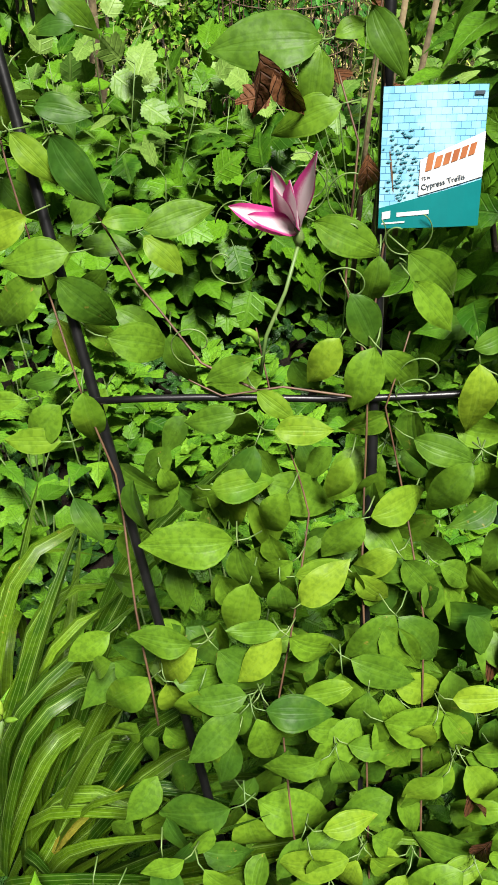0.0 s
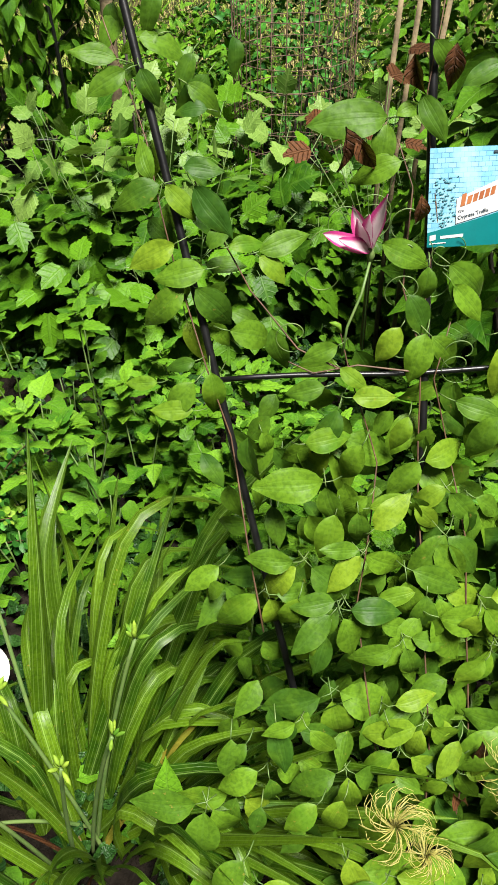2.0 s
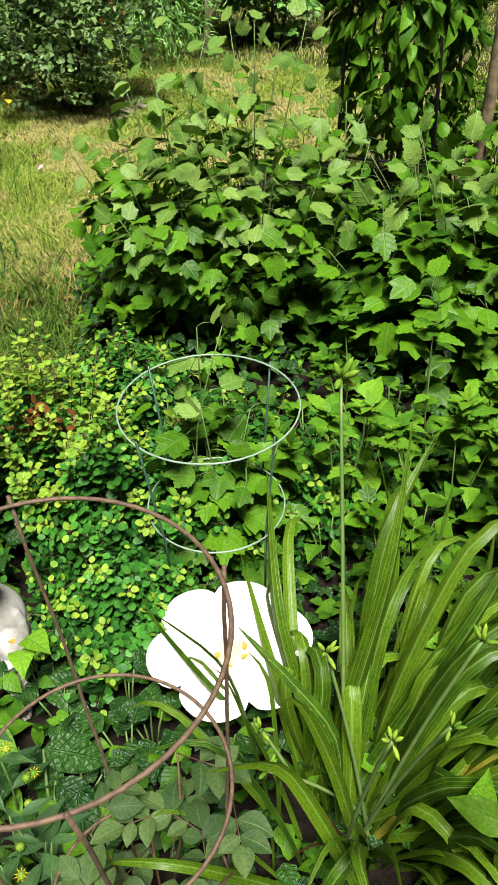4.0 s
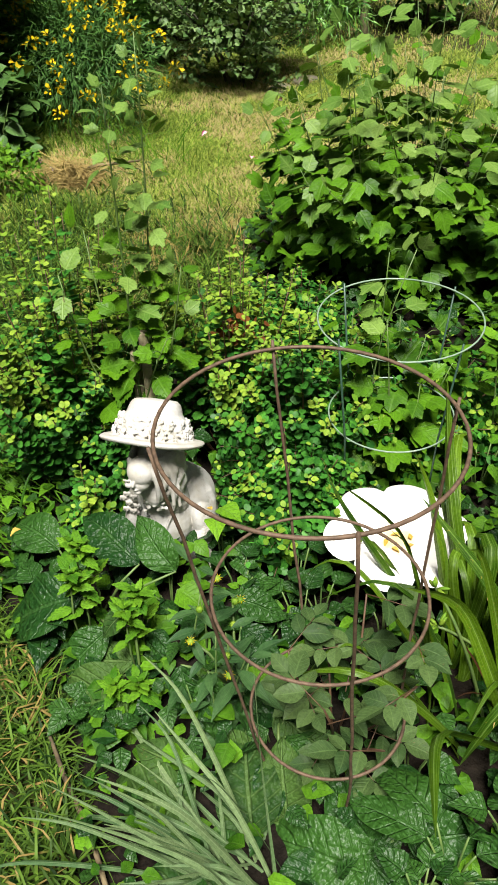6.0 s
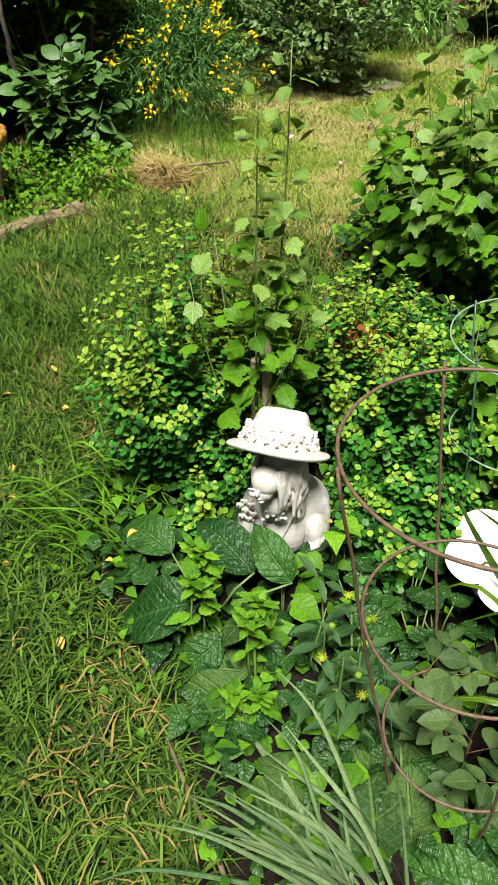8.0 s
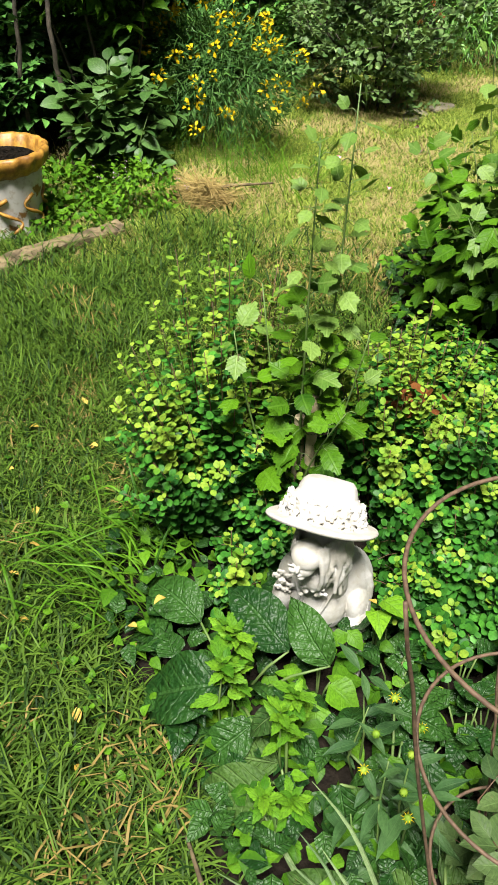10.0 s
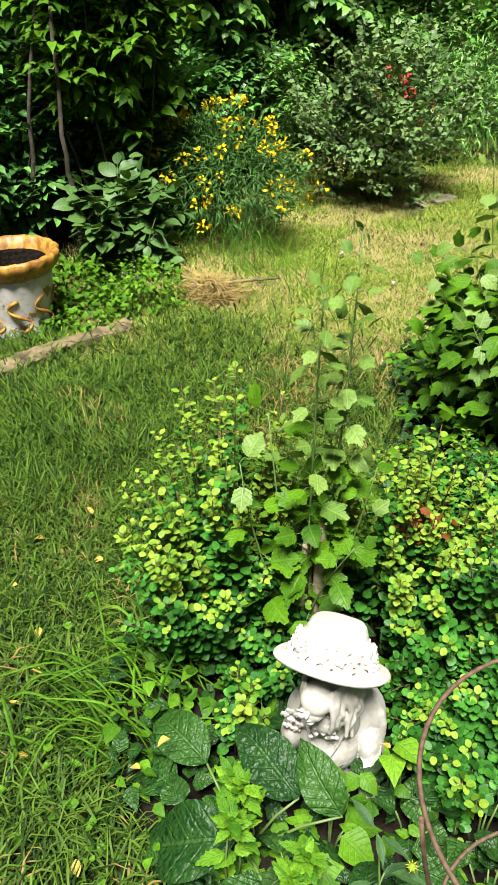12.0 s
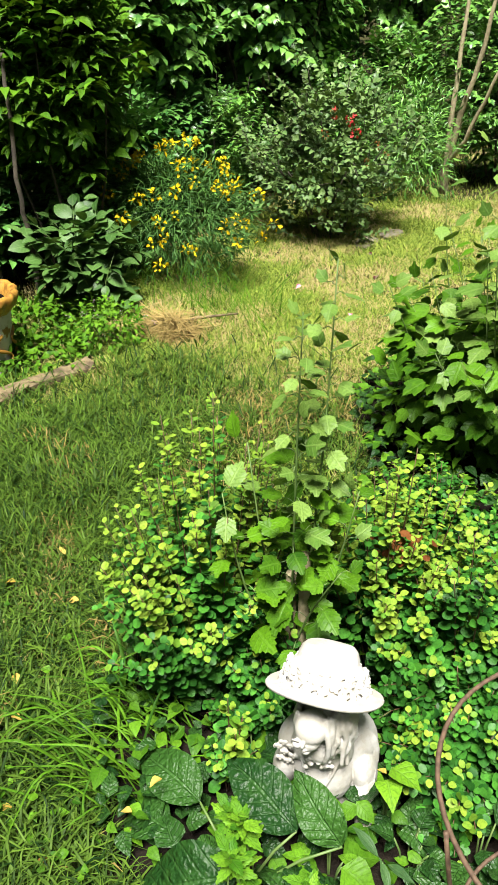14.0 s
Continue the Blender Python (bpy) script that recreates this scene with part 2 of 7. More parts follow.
def grass_material(name, g1, g2, dry, lean):
    m, nt, b = base_material(name)
    geo = nt.nodes.new("ShaderNodeNewGeometry")
    r = geo.outputs["Random Per Island"]
    col = blend(nt, r, g1, g2)
    spot = step(nt, ground_grain(nt, 1.6, 4.0), 0.40, 0.62)
    r2 = maths(nt, "FRACT", maths(nt, "MULTIPLY", r, 9.7))
    isdry = step(nt, maths(nt, "SUBTRACT", maths(nt, "ADD", maths(nt, "MULTIPLY", spot, 0.55), lean), r2), 0.0, 0.05)
    col = blend(nt, isdry, col, dry)
    nt.links.new(col, b.inputs["Base Color"])
    b.inputs["Roughness"].default_value = 0.55
    b.inputs["Specular IOR Level"].default_value = 0.10
    t = nt.nodes.new("ShaderNodeBsdfTranslucent")
    nt.links.new(col, t.inputs[0])
    mix = nt.nodes.new("ShaderNodeMixShader")
    mix.inputs[0].default_value = 0.2
    nt.links.new(b.outputs[0], mix.inputs[1])
    nt.links.new(t.outputs[0], mix.inputs[2])
    nt.links.new(mix.outputs[0], nt.nodes["Material Output"].inputs[0])
    return m


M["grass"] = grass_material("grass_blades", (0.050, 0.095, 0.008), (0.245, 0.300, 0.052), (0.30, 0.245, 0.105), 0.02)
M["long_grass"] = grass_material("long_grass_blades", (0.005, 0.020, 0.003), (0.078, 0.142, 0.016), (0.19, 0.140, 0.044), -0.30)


# ---------------------------------------------------------------- mesh helpers
def mesh_of(name, verts, faces, uvs=None, mats=(), smooth=True):
    """A mesh from arrays; faces: one (n, k) array or a list of tuples; uvs: one pair a vertex."""
    me = bpy.data.meshes.new(name)
    verts = np.asarray(verts, float)
    if isinstance(faces, np.ndarray):
        n, k = faces.shape
        me.vertices.add(len(verts))
        me.vertices.foreach_set("co", verts.ravel())
        me.loops.add(n * k)
        me.loops.foreach_set("vertex_index", faces.ravel().astype(np.int32))
        me.polygons.add(n)
        me.polygons.foreach_set("loop_start", np.arange(0, n * k, k, dtype=np.int32))
        me.update(calc_edges=True)
    else:
        me.from_pydata(verts.tolist(), [], [tuple(int(i) for i in f) for f in faces])
    if uvs is not None:
        layer = me.uv_layers.new(name="UVMap")
        idx = np.empty(len(me.loops), np.int32)
        me.loops.foreach_get("vertex_index", idx)
        layer.data.foreach_set("uv", np.asarray(uvs, float)[idx].ravel())
    if smooth:
        me.polygons.foreach_set("use_smooth", np.ones(len(me.polygons), bool))
    for m in mats:
        me.materials.append(m)
    me.validate()
    return me


def thing(name, at, label, category, group="", kind=""):
    e = new(name)
    e.location = at
    e.empty_display_size = 0.05
    return tagged(e, label, category, group, kind)


def under(name, me, parent, label="", kind="", m=None):
    """A part: a mesh in world places under a thing, or placed by the matrix m in the world."""
    ob = new(name, me)
    ob.parent = parent
    w, up = Matrix.Identity(4), parent
    while up is not None:
        w, up = up.matrix_basis @ w, up.parent
    ob.matrix_basis = w.inverted() @ (m if m is not None else Matrix.Identity(4))
    if label:
        ob["label"] = label
    if kind:
        ob["kind"] = kind
    return ob


def tube(points, radii, sides=6):
    """Vertices and faces of a tube with closed ends along a polyline."""
    p = np.asarray(points, float)
    n = len(p)
    radii = np.broadcast_to(np.asarray(radii, float), (n,))
    tang = np.gradient(p, axis=0)
    tang /= np.linalg.norm(tang, axis=1)[:, None] + 1e-9
    ref = np.array([0.31, 0.17, 0.93]) if abs(tang[0][2]) < 0.8 else np.array([1.0, 0.2, 0.0])
    verts = []
    for i in range(n):
        a = np.cross(tang[i], ref)
        a /= np.linalg.norm(a) + 1e-9
        b = np.cross(tang[i], a)
        for k in range(sides):
            th = 2 * math.pi * k / sides
            verts.append(p[i] + radii[i] * (math.cos(th) * a + math.sin(th) * b))
    faces = []
    for i in range(n - 1):
        for k in range(sides):
            k2 = (k + 1) % sides
            faces.append((i * sides + k, i * sides + k2, (i + 1) * sides + k2, (i + 1) * sides + k))
    faces.append(tuple(range(sides))[::-1])
    faces.append(tuple((n - 1) * sides + k for k in range(sides)))
    return verts, faces


def merged(pieces):
    verts, faces = [], []
    for v, f in pieces:
        o = len(verts)
        verts.extend(v)
        faces.extend(tuple(i + o for i in q) for q in f)
    return verts, faces


def ring(center, radius, wire, tilt=(0, 0), segs=48, sides=6, flat=0.0):
    """A closed wire ring."""
    verts, faces = [], []
    for i in range(segs):
        a = 2 * math.pi * i / segs
        rr = radius * (1 + flat * math.cos(2 * a + 0.6))
        c = np.array([rr * math.cos(a), rr * math.sin(a), 0])
        c[2] = tilt[0] * c[0] + tilt[1] * c[1]
        out = np.array([math.cos(a), math.sin(a), 0])
        for k in range(sides):
            th = 2 * math.pi * k / sides
            verts.append(np.asarray(center) + c + wire * (math.cos(th) * out + math.sin(th) * np.array([0, 0, 1.0])))
    for i in range(segs):
        j = (i + 1) % segs
        for k in range(sides):
            k2 = (k + 1) % sides
            faces.append((i * sides + k, j * sides + k, j * sides + k2, i * sides + k2))
    return verts, faces


# ---------------------------------------------------------------- leaves
def blade_leaf(outline, rows, cols=4, fold=0.25, droop=0.25, wave=0.0, curl=0.0, seed=0):
    """A leaf along +y, 1 long, from outline(v) = half width; returns verts, quads, uvs."""
    r = np.random.default_rng(seed)
    ph = r.uniform(0, 6.28)
    verts, uvs, faces = [], [], []
    for i in range(rows + 1):
        v = i / rows
        w = max(outline(v), 0.004)
        for j in range(cols + 1):
            u = -1 + 2 * j / cols
            x = u * w * (1 - 0.15 * fold * abs(u))
            z = fold * abs(u) * w - droop * v * v + wave * abs(u) * math.sin(9 * v + ph + (1.7 if u > 0 else 0)) + curl * u * u * w * v
            verts.append((x + 0.03 * math.sin(4 * v + ph) * v, v * (1 - 0.25 * droop * v), z))
            uvs.append((0.5 + 0.5 * u, v))
    for i in range(rows):
        for j in range(cols):
            a = i * (cols + 1) + j
            faces.append((a, a + 1, a + cols + 2, a + cols + 1))
    return np.array(verts), np.array(faces), np.array(uvs)


def ovate(width, peak=0.38, tip=1.6):
    def f(v):
        if v <= 0 or v >= 1:
            return 0.0
        a = peak * tip / (1 - peak)
        top = (peak ** a) * ((1 - peak) ** tip)
        return width * (v ** a) * ((1 - v) ** tip) / top
    return f


def lobed_leaf(rows=10, depth=1.0, teeth=0.05, fold=0.18, droop=0.2, width=0.9, seed=0):
    """A three-lobed toothed leaf along +y, rounded across its halves."""
    r = np.random.default_rng(seed)
    VS = (0, 0.05, 0.12, 0.20, 0.28, 0.36, 0.43, 0.50, 0.57, 0.64, 0.71, 0.80, 0.89, 0.95, 1.0)
    WS = (0.06, 0.24, 0.36, 0.43, 0.50, 0.53, 0.34, 0.23, 0.28, 0.29, 0.26, 0.20, 0.12, 0.06, 0.0)
    verts, uvs, faces = [], [], []
    ph = r.uniform(0, 6.28)
    for i in range(rows + 1):
        v = i / rows
        w = float(np.interp(v, VS, WS)) * width
        if depth < 1.0:
            w = w * depth + (1 - depth) * width * 0.46 * math.sin(math.pi * min(1.0, v) ** 0.75)
        w = max(w + (teeth * (1 if i % 2 else -0.8) * (0.3 + w) if 0 < i < rows else 0), 0.005)
        for u in (-1, -0.5, 0, 0.5, 1):
            sw = w * (1 + r.uniform(-0.05, 0.05)) if abs(u) == 1 else w
            back = 0.09 * abs(u) if 0.05 < v < 0.45 else 0.0
            verts.append((u * sw, v - back * 0.6 + (0.03 if abs(u) == 1 and i % 2 else 0.0), fold * abs(u) * w * (1.4 - abs(u)) - droop * v * v - 0.10 * abs(u) ** 2 * w + 0.025 * math.sin(6 * v + ph + 2 * u)))
            uvs.append((0.5 + 0.5 * u, v))
    for i in range(rows):
        for k in range(4):
            a = i * 5 + k
            faces.append((a, a + 1, a + 6, a + 5))
    return np.array(verts), np.array(faces), np.array(uvs)


def palm_leaf(segs=40, depth=1.0, teeth=0.05, fold=0.16, droop=0.2, width=1.0, seed=0):
    """A toothed leaf with three pointed lobes along +y, veined from its base."""
    r = np.random.default_rng(seed)
    AT = (0, 10, 22, 32, 40, 52, 62, 74, 90, 102, 116, 134, 155, 180)
    REACH = (0.64, 0.53, 0.41, 0.36, 0.39, 0.50, 0.54, 0.44, 0.39, 0.42, 0.43, 0.37, 0.34, 0.33)
    verts, uvs, faces = [(0, 0.36, -droop * 0.13)], [(0.5, 0.36)], []
    ph, skew = r.uniform(0, 6.28), r.uniform(-0.06, 0.06)
    rings = (0.35, 0.70, 1.0)
    for q in rings:
        for k in range(segs):
            a = 360.0 * k / segs
            d = a if a <= 180 else 360 - a
            reach = depth * float(np.interp(d, AT, REACH)) + (1 - depth) * (0.46 + 0.16 * math.cos(radians(d)))
            if q == 1.0:
                reach *= 1 + (teeth if k % 2 else -teeth) + r.uniform(-0.03, 0.03)
            x = q * reach * math.sin(radians(a)) * width
            y = 0.36 + q * reach * math.cos(radians(a))
            crease = abs(math.sin(radians(1.5 * d)))
            z = fold * abs(x) - droop * y * y - 0.30 * x * x + 0.03 * q * (crease - 0.5) + 0.03 * q * math.sin(5 * y + ph + 3 * x)
            verts.append((x + skew * y, y, z))
            uvs.append((0.5 + 0.85 * x / width, y))
    for k in range(0, segs, 2):
        faces.append((0, 1 + (k + 2) % segs, 1 + k + 1, 1 + k))
    for i in range(len(rings) - 1):
        for k in range(segs):
            a, b = 1 + i * segs + k, 1 + i * segs + (k + 1) % segs
            faces.append((a, b, b + segs, a + segs))
    return np.array(verts), np.array(faces)[:, ::-1], np.array(uvs)


def frames(pos, forward, normal, size):
    """Matrices (n, 4, 4) of leaves at pos that point along forward with their face to normal."""
    pos, f, nrm = (np.asarray(a, float).reshape(-1, 3) for a in (pos, forward, normal))
    f = f / (np.linalg.norm(f, axis=1)[:, None] + 1e-9)
    x = np.cross(f, nrm)
    x /= np.linalg.norm(x, axis=1)[:, None] + 1e-9
    z = np.cross(x, f)
    s = np.broadcast_to(np.asarray(size, float), (len(pos),))[:, None]
    out = np.zeros((len(pos), 4, 4))
    out[:, :3, 0], out[:, :3, 1], out[:, :3, 2], out[:, :3, 3], out[:, 3, 3] = x * s, f * s, z * s, pos, 1
    return out


def spread(templates, mats4):
    """Joins copies of the templates, by turns, at the matrices."""
    allv, allf, allu, o = [], [], [], 0
    groups = np.arange(len(mats4)) % len(templates)
    for g, (v, f, u) in enumerate(templates):
        mm = mats4[groups == g]
        if not len(mm):
            continue
        w = np.einsum("nij,kj->nki", mm[:, :3, :3], v) + mm[:, None, :3, 3]
        allv.append(w.reshape(-1, 3))
        allf.append((f[None] + (np.arange(len(mm)) * len(v))[:, None, None] + o).reshape(-1, f.shape[1]))
        allu.append(np.tile(u, (len(mm), 1)))
        o += len(mm) * len(v)
    return np.concatenate(allv), np.concatenate(allf), np.concatenate(allu)


def leaf_parts(name, templates, mats4, material, parent, label=""):
    """Each leaf an object of its own, on a few shared meshes."""
    meshes = [mesh_of(name, v, f, u, [material]) for v, f, u in templates]
    for i, a in enumerate(mats4):
        under(name, meshes[i % len(meshes)], parent, label, "", Matrix(a.tolist()))


def leaf_stuff(name, templates, mats4, material, parent, label=""):
    v, f, u = spread(templates, mats4)
    return under(name, mesh_of(name, v, f, u, [material]), parent, label, "stuff")


def dirs(n, r=rng, up=0.0):
    d = r.normal(size=(n, 3))
    d[:, 2] += up
    return d / np.linalg.norm(d, axis=1)[:, None]


OVATE = [blade_leaf(ovate(0.255 + 0.012 * (k % 3), 0.36, 1.5), 7, 4, 0.28, 0.22 + 0.1 * k, 0.015, 0, k) for k in range(4)]
CLEMATIS = [blade_leaf(ovate(0.235 + 0.02 * (k % 3), 0.42, 1.05), 9, 6, 0.22, 0.18 + 0.13 * k, 0.030, -0.35, 20 + k) for k in range(5)]
HEART = [blade_leaf(ovate(0.40, 0.26, 1.3), 6, 4, 0.25, 0.2 + 0.1 * k, 0.02, 0, k) for k in range(3)]
ROUND = [blade_leaf(lambda v: 0.43 * math.sqrt(max(0.0, 1 - (2 * min(v, 0.97) - 0.97) ** 2)), 4, 2, 0.15, 0.08, 0, 0, k) for k in range(2)]
COVER = [blade_leaf(ovate(0.36, 0.35, 1.2), 4, 2, 0.25, 0.2 + 0.1 * k, 0, 0, k) for k in range(3)]
SMALL = [blade_leaf(ovate(0.26), 3, 2, 0.3, 0.2 + 0.15 * k, 0, 0, k) for k in range(3)]
NARROW = [blade_leaf(ovate(0.08), 3, 2, 0.3, 0.3 + 0.2 * k, 0, 0, k) for k in range(2)]
LOBED = [palm_leaf(44, 0.92 - 0.14 * k, 0.06, 0.16, 0.10 + 0.10 * k, 0.88, k) for k in range(4)]
LOBED_FAR = [palm_leaf(20, 0.9, 0.05, 0.2, 0.12 + 0.15 * k, 0.95, k) for k in range(2)]
BROAD = [blade_leaf(ovate(0.31, 0.40, 1.15), 12, 6, 0.38, 0.40 + 0.14 * k, 0.045, -0.45, k) for k in range(4)]


def lumpy(p, s=1.0, seed=0.0):
    return noise.noise(Vector((p[0] * s + seed, p[1] * s - seed, p[2] * s + 0.37 * seed)))


def dome(center, radii, n, seed, shell=0.55, low=-0.15, lump=0.25, freq=3.0, clump=0.0):
    """Places through an uneven mound, denser to its outside, and the way out at each."""
    r = np.random.default_rng(seed)
    d = dirs(int(n * 1.6) + 8, r, 0.25)
    d = d[d[:, 2] > low][:n]
    while len(d) < n:
        d = np.concatenate([d, d[: n - len(d)]])
    k = 1 + lump * np.array([lumpy(x * freq / 2, 1.0, seed) + 0.6 * lumpy(x * freq * 2, 1.0, seed + 5) for x in d])
    k *= r.uniform(shell, 1.0, n) ** 0.6
    p = np.asarray(center) + d * np.asarray(radii) * k[:, None]
    if clump:
        pick = (np.arange(n) // 16) * 16
        p, d = p[pick] + r.normal(0, 1, (n, 3)) * clump * np.array([1.35, 1.35, 0.32]), d[pick]
    p[:, 2] = np.maximum(p[:, 2], 0.02)
    return p, d


def bush(name, center, radii, n, size, templates, material, label, category, seed, up=0.6, shell=0.5, lump=0.3, stems=7, stem_mat="bark", stem_r=0.012, hang=0.3, group="", freq=3.0, low=-0.15, clump=0.0):
    """A leafy shrub: stems from one base, and a crown of many leaves."""
    base = (center[0], center[1], 0)
    t = thing(name, base, label, category, group)
    r = np.random.default_rng(seed)
    pieces = []
    for k in range(stems):
        a = 2 * math.pi * (k + r.uniform(0, 0.6)) / stems
        end = np.array(center) + np.array([math.cos(a) * radii[0], math.sin(a) * radii[1], r.uniform(0.1, 0.8) * radii[2]]) * 0.75
        b0 = np.array([center[0] + 0.12 * radii[0] * math.cos(a), center[1] + 0.12 * radii[1] * math.sin(a), -0.02])
        mid = (b0 + end) / 2 + np.array([0, 0, 0.15 * radii[2]]) + r.normal(size=3) * 0.04
        pts = [b0, b0 * 0.6 + mid * 0.4 + r.normal(size=3) * 0.02, mid, mid * 0.5 + end * 0.5, end]
        pieces.append(tube(pts, np.linspace(stem_r, stem_r * 0.3, 5), 5))
    under("stem", mesh_of("stem", *merged(pieces), None, [M[stem_mat]]), t, "branching stems")
    p, d = dome(center, radii, n, seed, shell, low, lump, freq, clump)
    f = d * 1.0 + r.normal(size=d.shape) * 0.55 + np.array([0, 0, -hang])
    nr = np.array([0, 0, up]) + d * 0.7 + r.normal(size=d.shape) * 0.35
    m4 = frames(p, f, nr, size * r.uniform(0.6, 1.25, n))
    leaf_stuff("crown", templates, m4, M[material], t, "dense leaves")
    return t


def corrugated(seed, width=0.275):
    """A large puckered leaf with raised bands between its side veins."""
    v, f, u = blade_leaf(ovate(width, 0.42, 1.0), 22, 8, 0.34, 0.42 + 0.14 * (seed % 4), 0.040, -0.45, seed)
    a = np.abs(2 * u[:, 0] - 1)
    v[:, 2] += 0.022 * np.sin(2 * math.pi * (7 * u[:, 1] - 1.5 * a)) * np.sin(math.pi * np.clip(a, 0, 1)) ** 0.7
    return v, f, u


CORRUGATED = [corrugated(k) for k in range(5)]
ROUNDED = [corrugated(10 + k, 0.37) for k in range(3)]


def spray_shrub(name, center, radii, n, per, size, length, templates, material, label, category, seed, low=-0.9, rise=0.25, shell=0.45, lump=0.5, freq=4.0, stems=6, stem_mat="bark", stem_r=0.014, group="", fore=0.7, loose=1.0):
    """A shrub of many flat leafy sprays set in layers round branching stems."""
    t = thing(name, (center[0], center[1], 0), label, category, group)
    r = np.random.default_rng(seed)
    p, d = dome(center, radii, n, seed, shell, low, lump, freq)
    f = d * np.array([1.0, 1.0, 0.5]) + np.array([0, 0, rise]) + r.normal(0, 0.25 * loose, (n, 3))
    f /= np.linalg.norm(f, axis=1)[:, None]
    side = np.cross(f, [0.0, 0.0, 1.0])
    side /= np.linalg.norm(side, axis=1)[:, None] + 1e-6
    nrm = np.cross(side, f)
    nrm *= np.sign(nrm[:, 2])[:, None]
    s = np.linspace(-1.0, 0.0, per)
    hand = np.where(np.arange(per) % 2, 1.0, -1.0)
    hand[-1] = 0.0
    q = p[:, None] + f[:, None] * (s * length)[None, :, None] * r.uniform(0.7, 1.3, (n, 1, 1)) + side[:, None] * (0.01 * hand)[None, :, None] - np.array([0, 0, 0.06]) * (s[None, :, None] + 0.5) ** 2 * length
    way = f[:, None] * fore + side[:, None] * hand[None, :, None] + r.normal(0, 0.18 * loose, (n, per, 3)) + np.array([0, 0, -0.12])
    face = nrm[:, None] + r.normal(0, 0.22 * loose, (n, per, 3)) + d[:, None] * 0.25
    sz = size * r.uniform(0.7, 1.2, (n, per)) * (1.0 - 0.35 * (s[None] + 1.0) ** 3)
    q = q.reshape(-1, 3)
    q[:, 2] = np.maximum(q[:, 2], 0.02)
    pieces = []
    for k in range(stems):
        a = 2 * math.pi * (k + r.uniform(0, 0.6)) / stems
        end = np.array(center) + np.array([math.cos(a) * radii[0], math.sin(a) * radii[1], r.uniform(0.1, 0.7) * radii[2]]) * 0.7
        b0 = np.array([center[0] + 0.15 * radii[0] * math.cos(a), center[1] + 0.15 * radii[1] * math.sin(a), -0.02])
        mid = (b0 + end) / 2 + np.array([0, 0, 0.12 * radii[2]]) + r.normal(0, 0.04, 3)
        pieces.append(tube([b0, b0 * 0.5 + mid * 0.5 + r.normal(0, 0.02, 3), mid, mid * 0.5 + end * 0.5, end], np.linspace(stem_r, stem_r * 0.3, 5), 5))
    for k in range(0, n, 2):
        pieces.append(tube([p[k] - f[k] * length * 1.1, p[k] - f[k] * length * 0.4, p[k]], [0.0035, 0.0025, 0.0012], 3))
    under("stem", mesh_of("stem", *merged(pieces), None, [M[stem_mat]]), t, "branching stems and twigs", "stuff")
    leaf_stuff("crown", templates, frames(q, way.reshape(-1, 3), face.reshape(-1, 3), sz.ravel()), M[material], t, "layered leafy sprays")
    return t


# ---------------------------------------------------------------- ground
EDGE = [(-3.0, -0.9), (-0.6, -1.02), (-0.42, -1.10), (-0.30, -1.2), (-0.12, -1.5), (0.0, -1.9), (0.2, -2.12), (0.6, -2.25), (1.2, -2.1), (1.7, -2.1), (2.4, -2.6), (3.2, -2.55), (4.2, -2.2), (5.2, -1.6), (5.8, 1.6), (60.0, 1.6)]


def bed_edge(y):
    return np.interp(y, [e[0] for e in EDGE], [e[1] for e in EDGE])


def swell(x, y):
    """Gentle unevenness of the ground."""
    return 0.018 * np.sin(1.3 * x + 0.6) * np.sin(1.1 * y + 0.3) + 0.008 * np.sin(4.1 * x + 2.2 * y)


def sheet(name, xs, ys, lift, material, label, category):
    gx, gy = np.meshgrid(xs, ys)
    far = np.clip(1 - np.hypot(gx + 2, gy - 2) / 12, 0, 1)
    gz = swell(gx, gy) * far + lift(gx, gy)
    v = np.stack([gx.ravel(), gy.ravel(), gz.ravel()], 1)
    n, m = len(xs), len(ys)
    i, j = np.meshgrid(np.arange(n - 1), np.arange(m - 1))
    a = (j * n + i).ravel()
    f = np.stack([a, a + 1, a + n + 1, a + n], 1)
    return tagged(new(name, mesh_of(name, v, f, None, [material])), label, category, "", "structure")


axis = np.concatenate([[-3000, -400, -80, -30, -14], np.linspace(-9, 9, 91), [14, 30, 80, 400, 3000]])
sheet("ground", axis - 1.0, axis + 2.0, lambda x, y: -0.02 + 0 * x, M["lawnsoil"], "lawn earth with dry thatch between grass", "ground")


def bed_right(y):
    """The bed's far side, rounded towards its ends."""
    return 2.0 - 1.2 * np.clip(np.abs(y - 1.7) / 2.5, 0, 1) ** 3 + 0.08 * np.sin(3 * y)


def in_bed(x, y):
    return (x > bed_edge(y)) & (x < bed_right(y)) & (y > -0.62) & (y < 4.2)


ys = np.linspace(-0.66, 4.25, 120)
us = np.linspace(0, 1, 60)
gy, gu = np.meshgrid(ys, us, indexing="ij")
wide = bed_right(gy) - bed_edge(gy)
gx = bed_edge(gy) + gu * wide
rim = np.clip(np.minimum(gu, 1 - gu) * wide / 0.12, 0, 1) * np.clip(np.minimum(gy + 0.66, 4.25 - gy) / 0.12, 0, 1)
gz = swell(gx, gy) - 0.02 + 0.004 + 0.035 * rim + 0.012 * np.sin(23 * gx) * np.sin(19 * gy + 2 * gx)
v = np.stack([gx.ravel(), gy.ravel(), gz.ravel()], 1)
i, j = np.meshgrid(np.arange(59), np.arange(119))
a = (j * 60 + i).ravel()
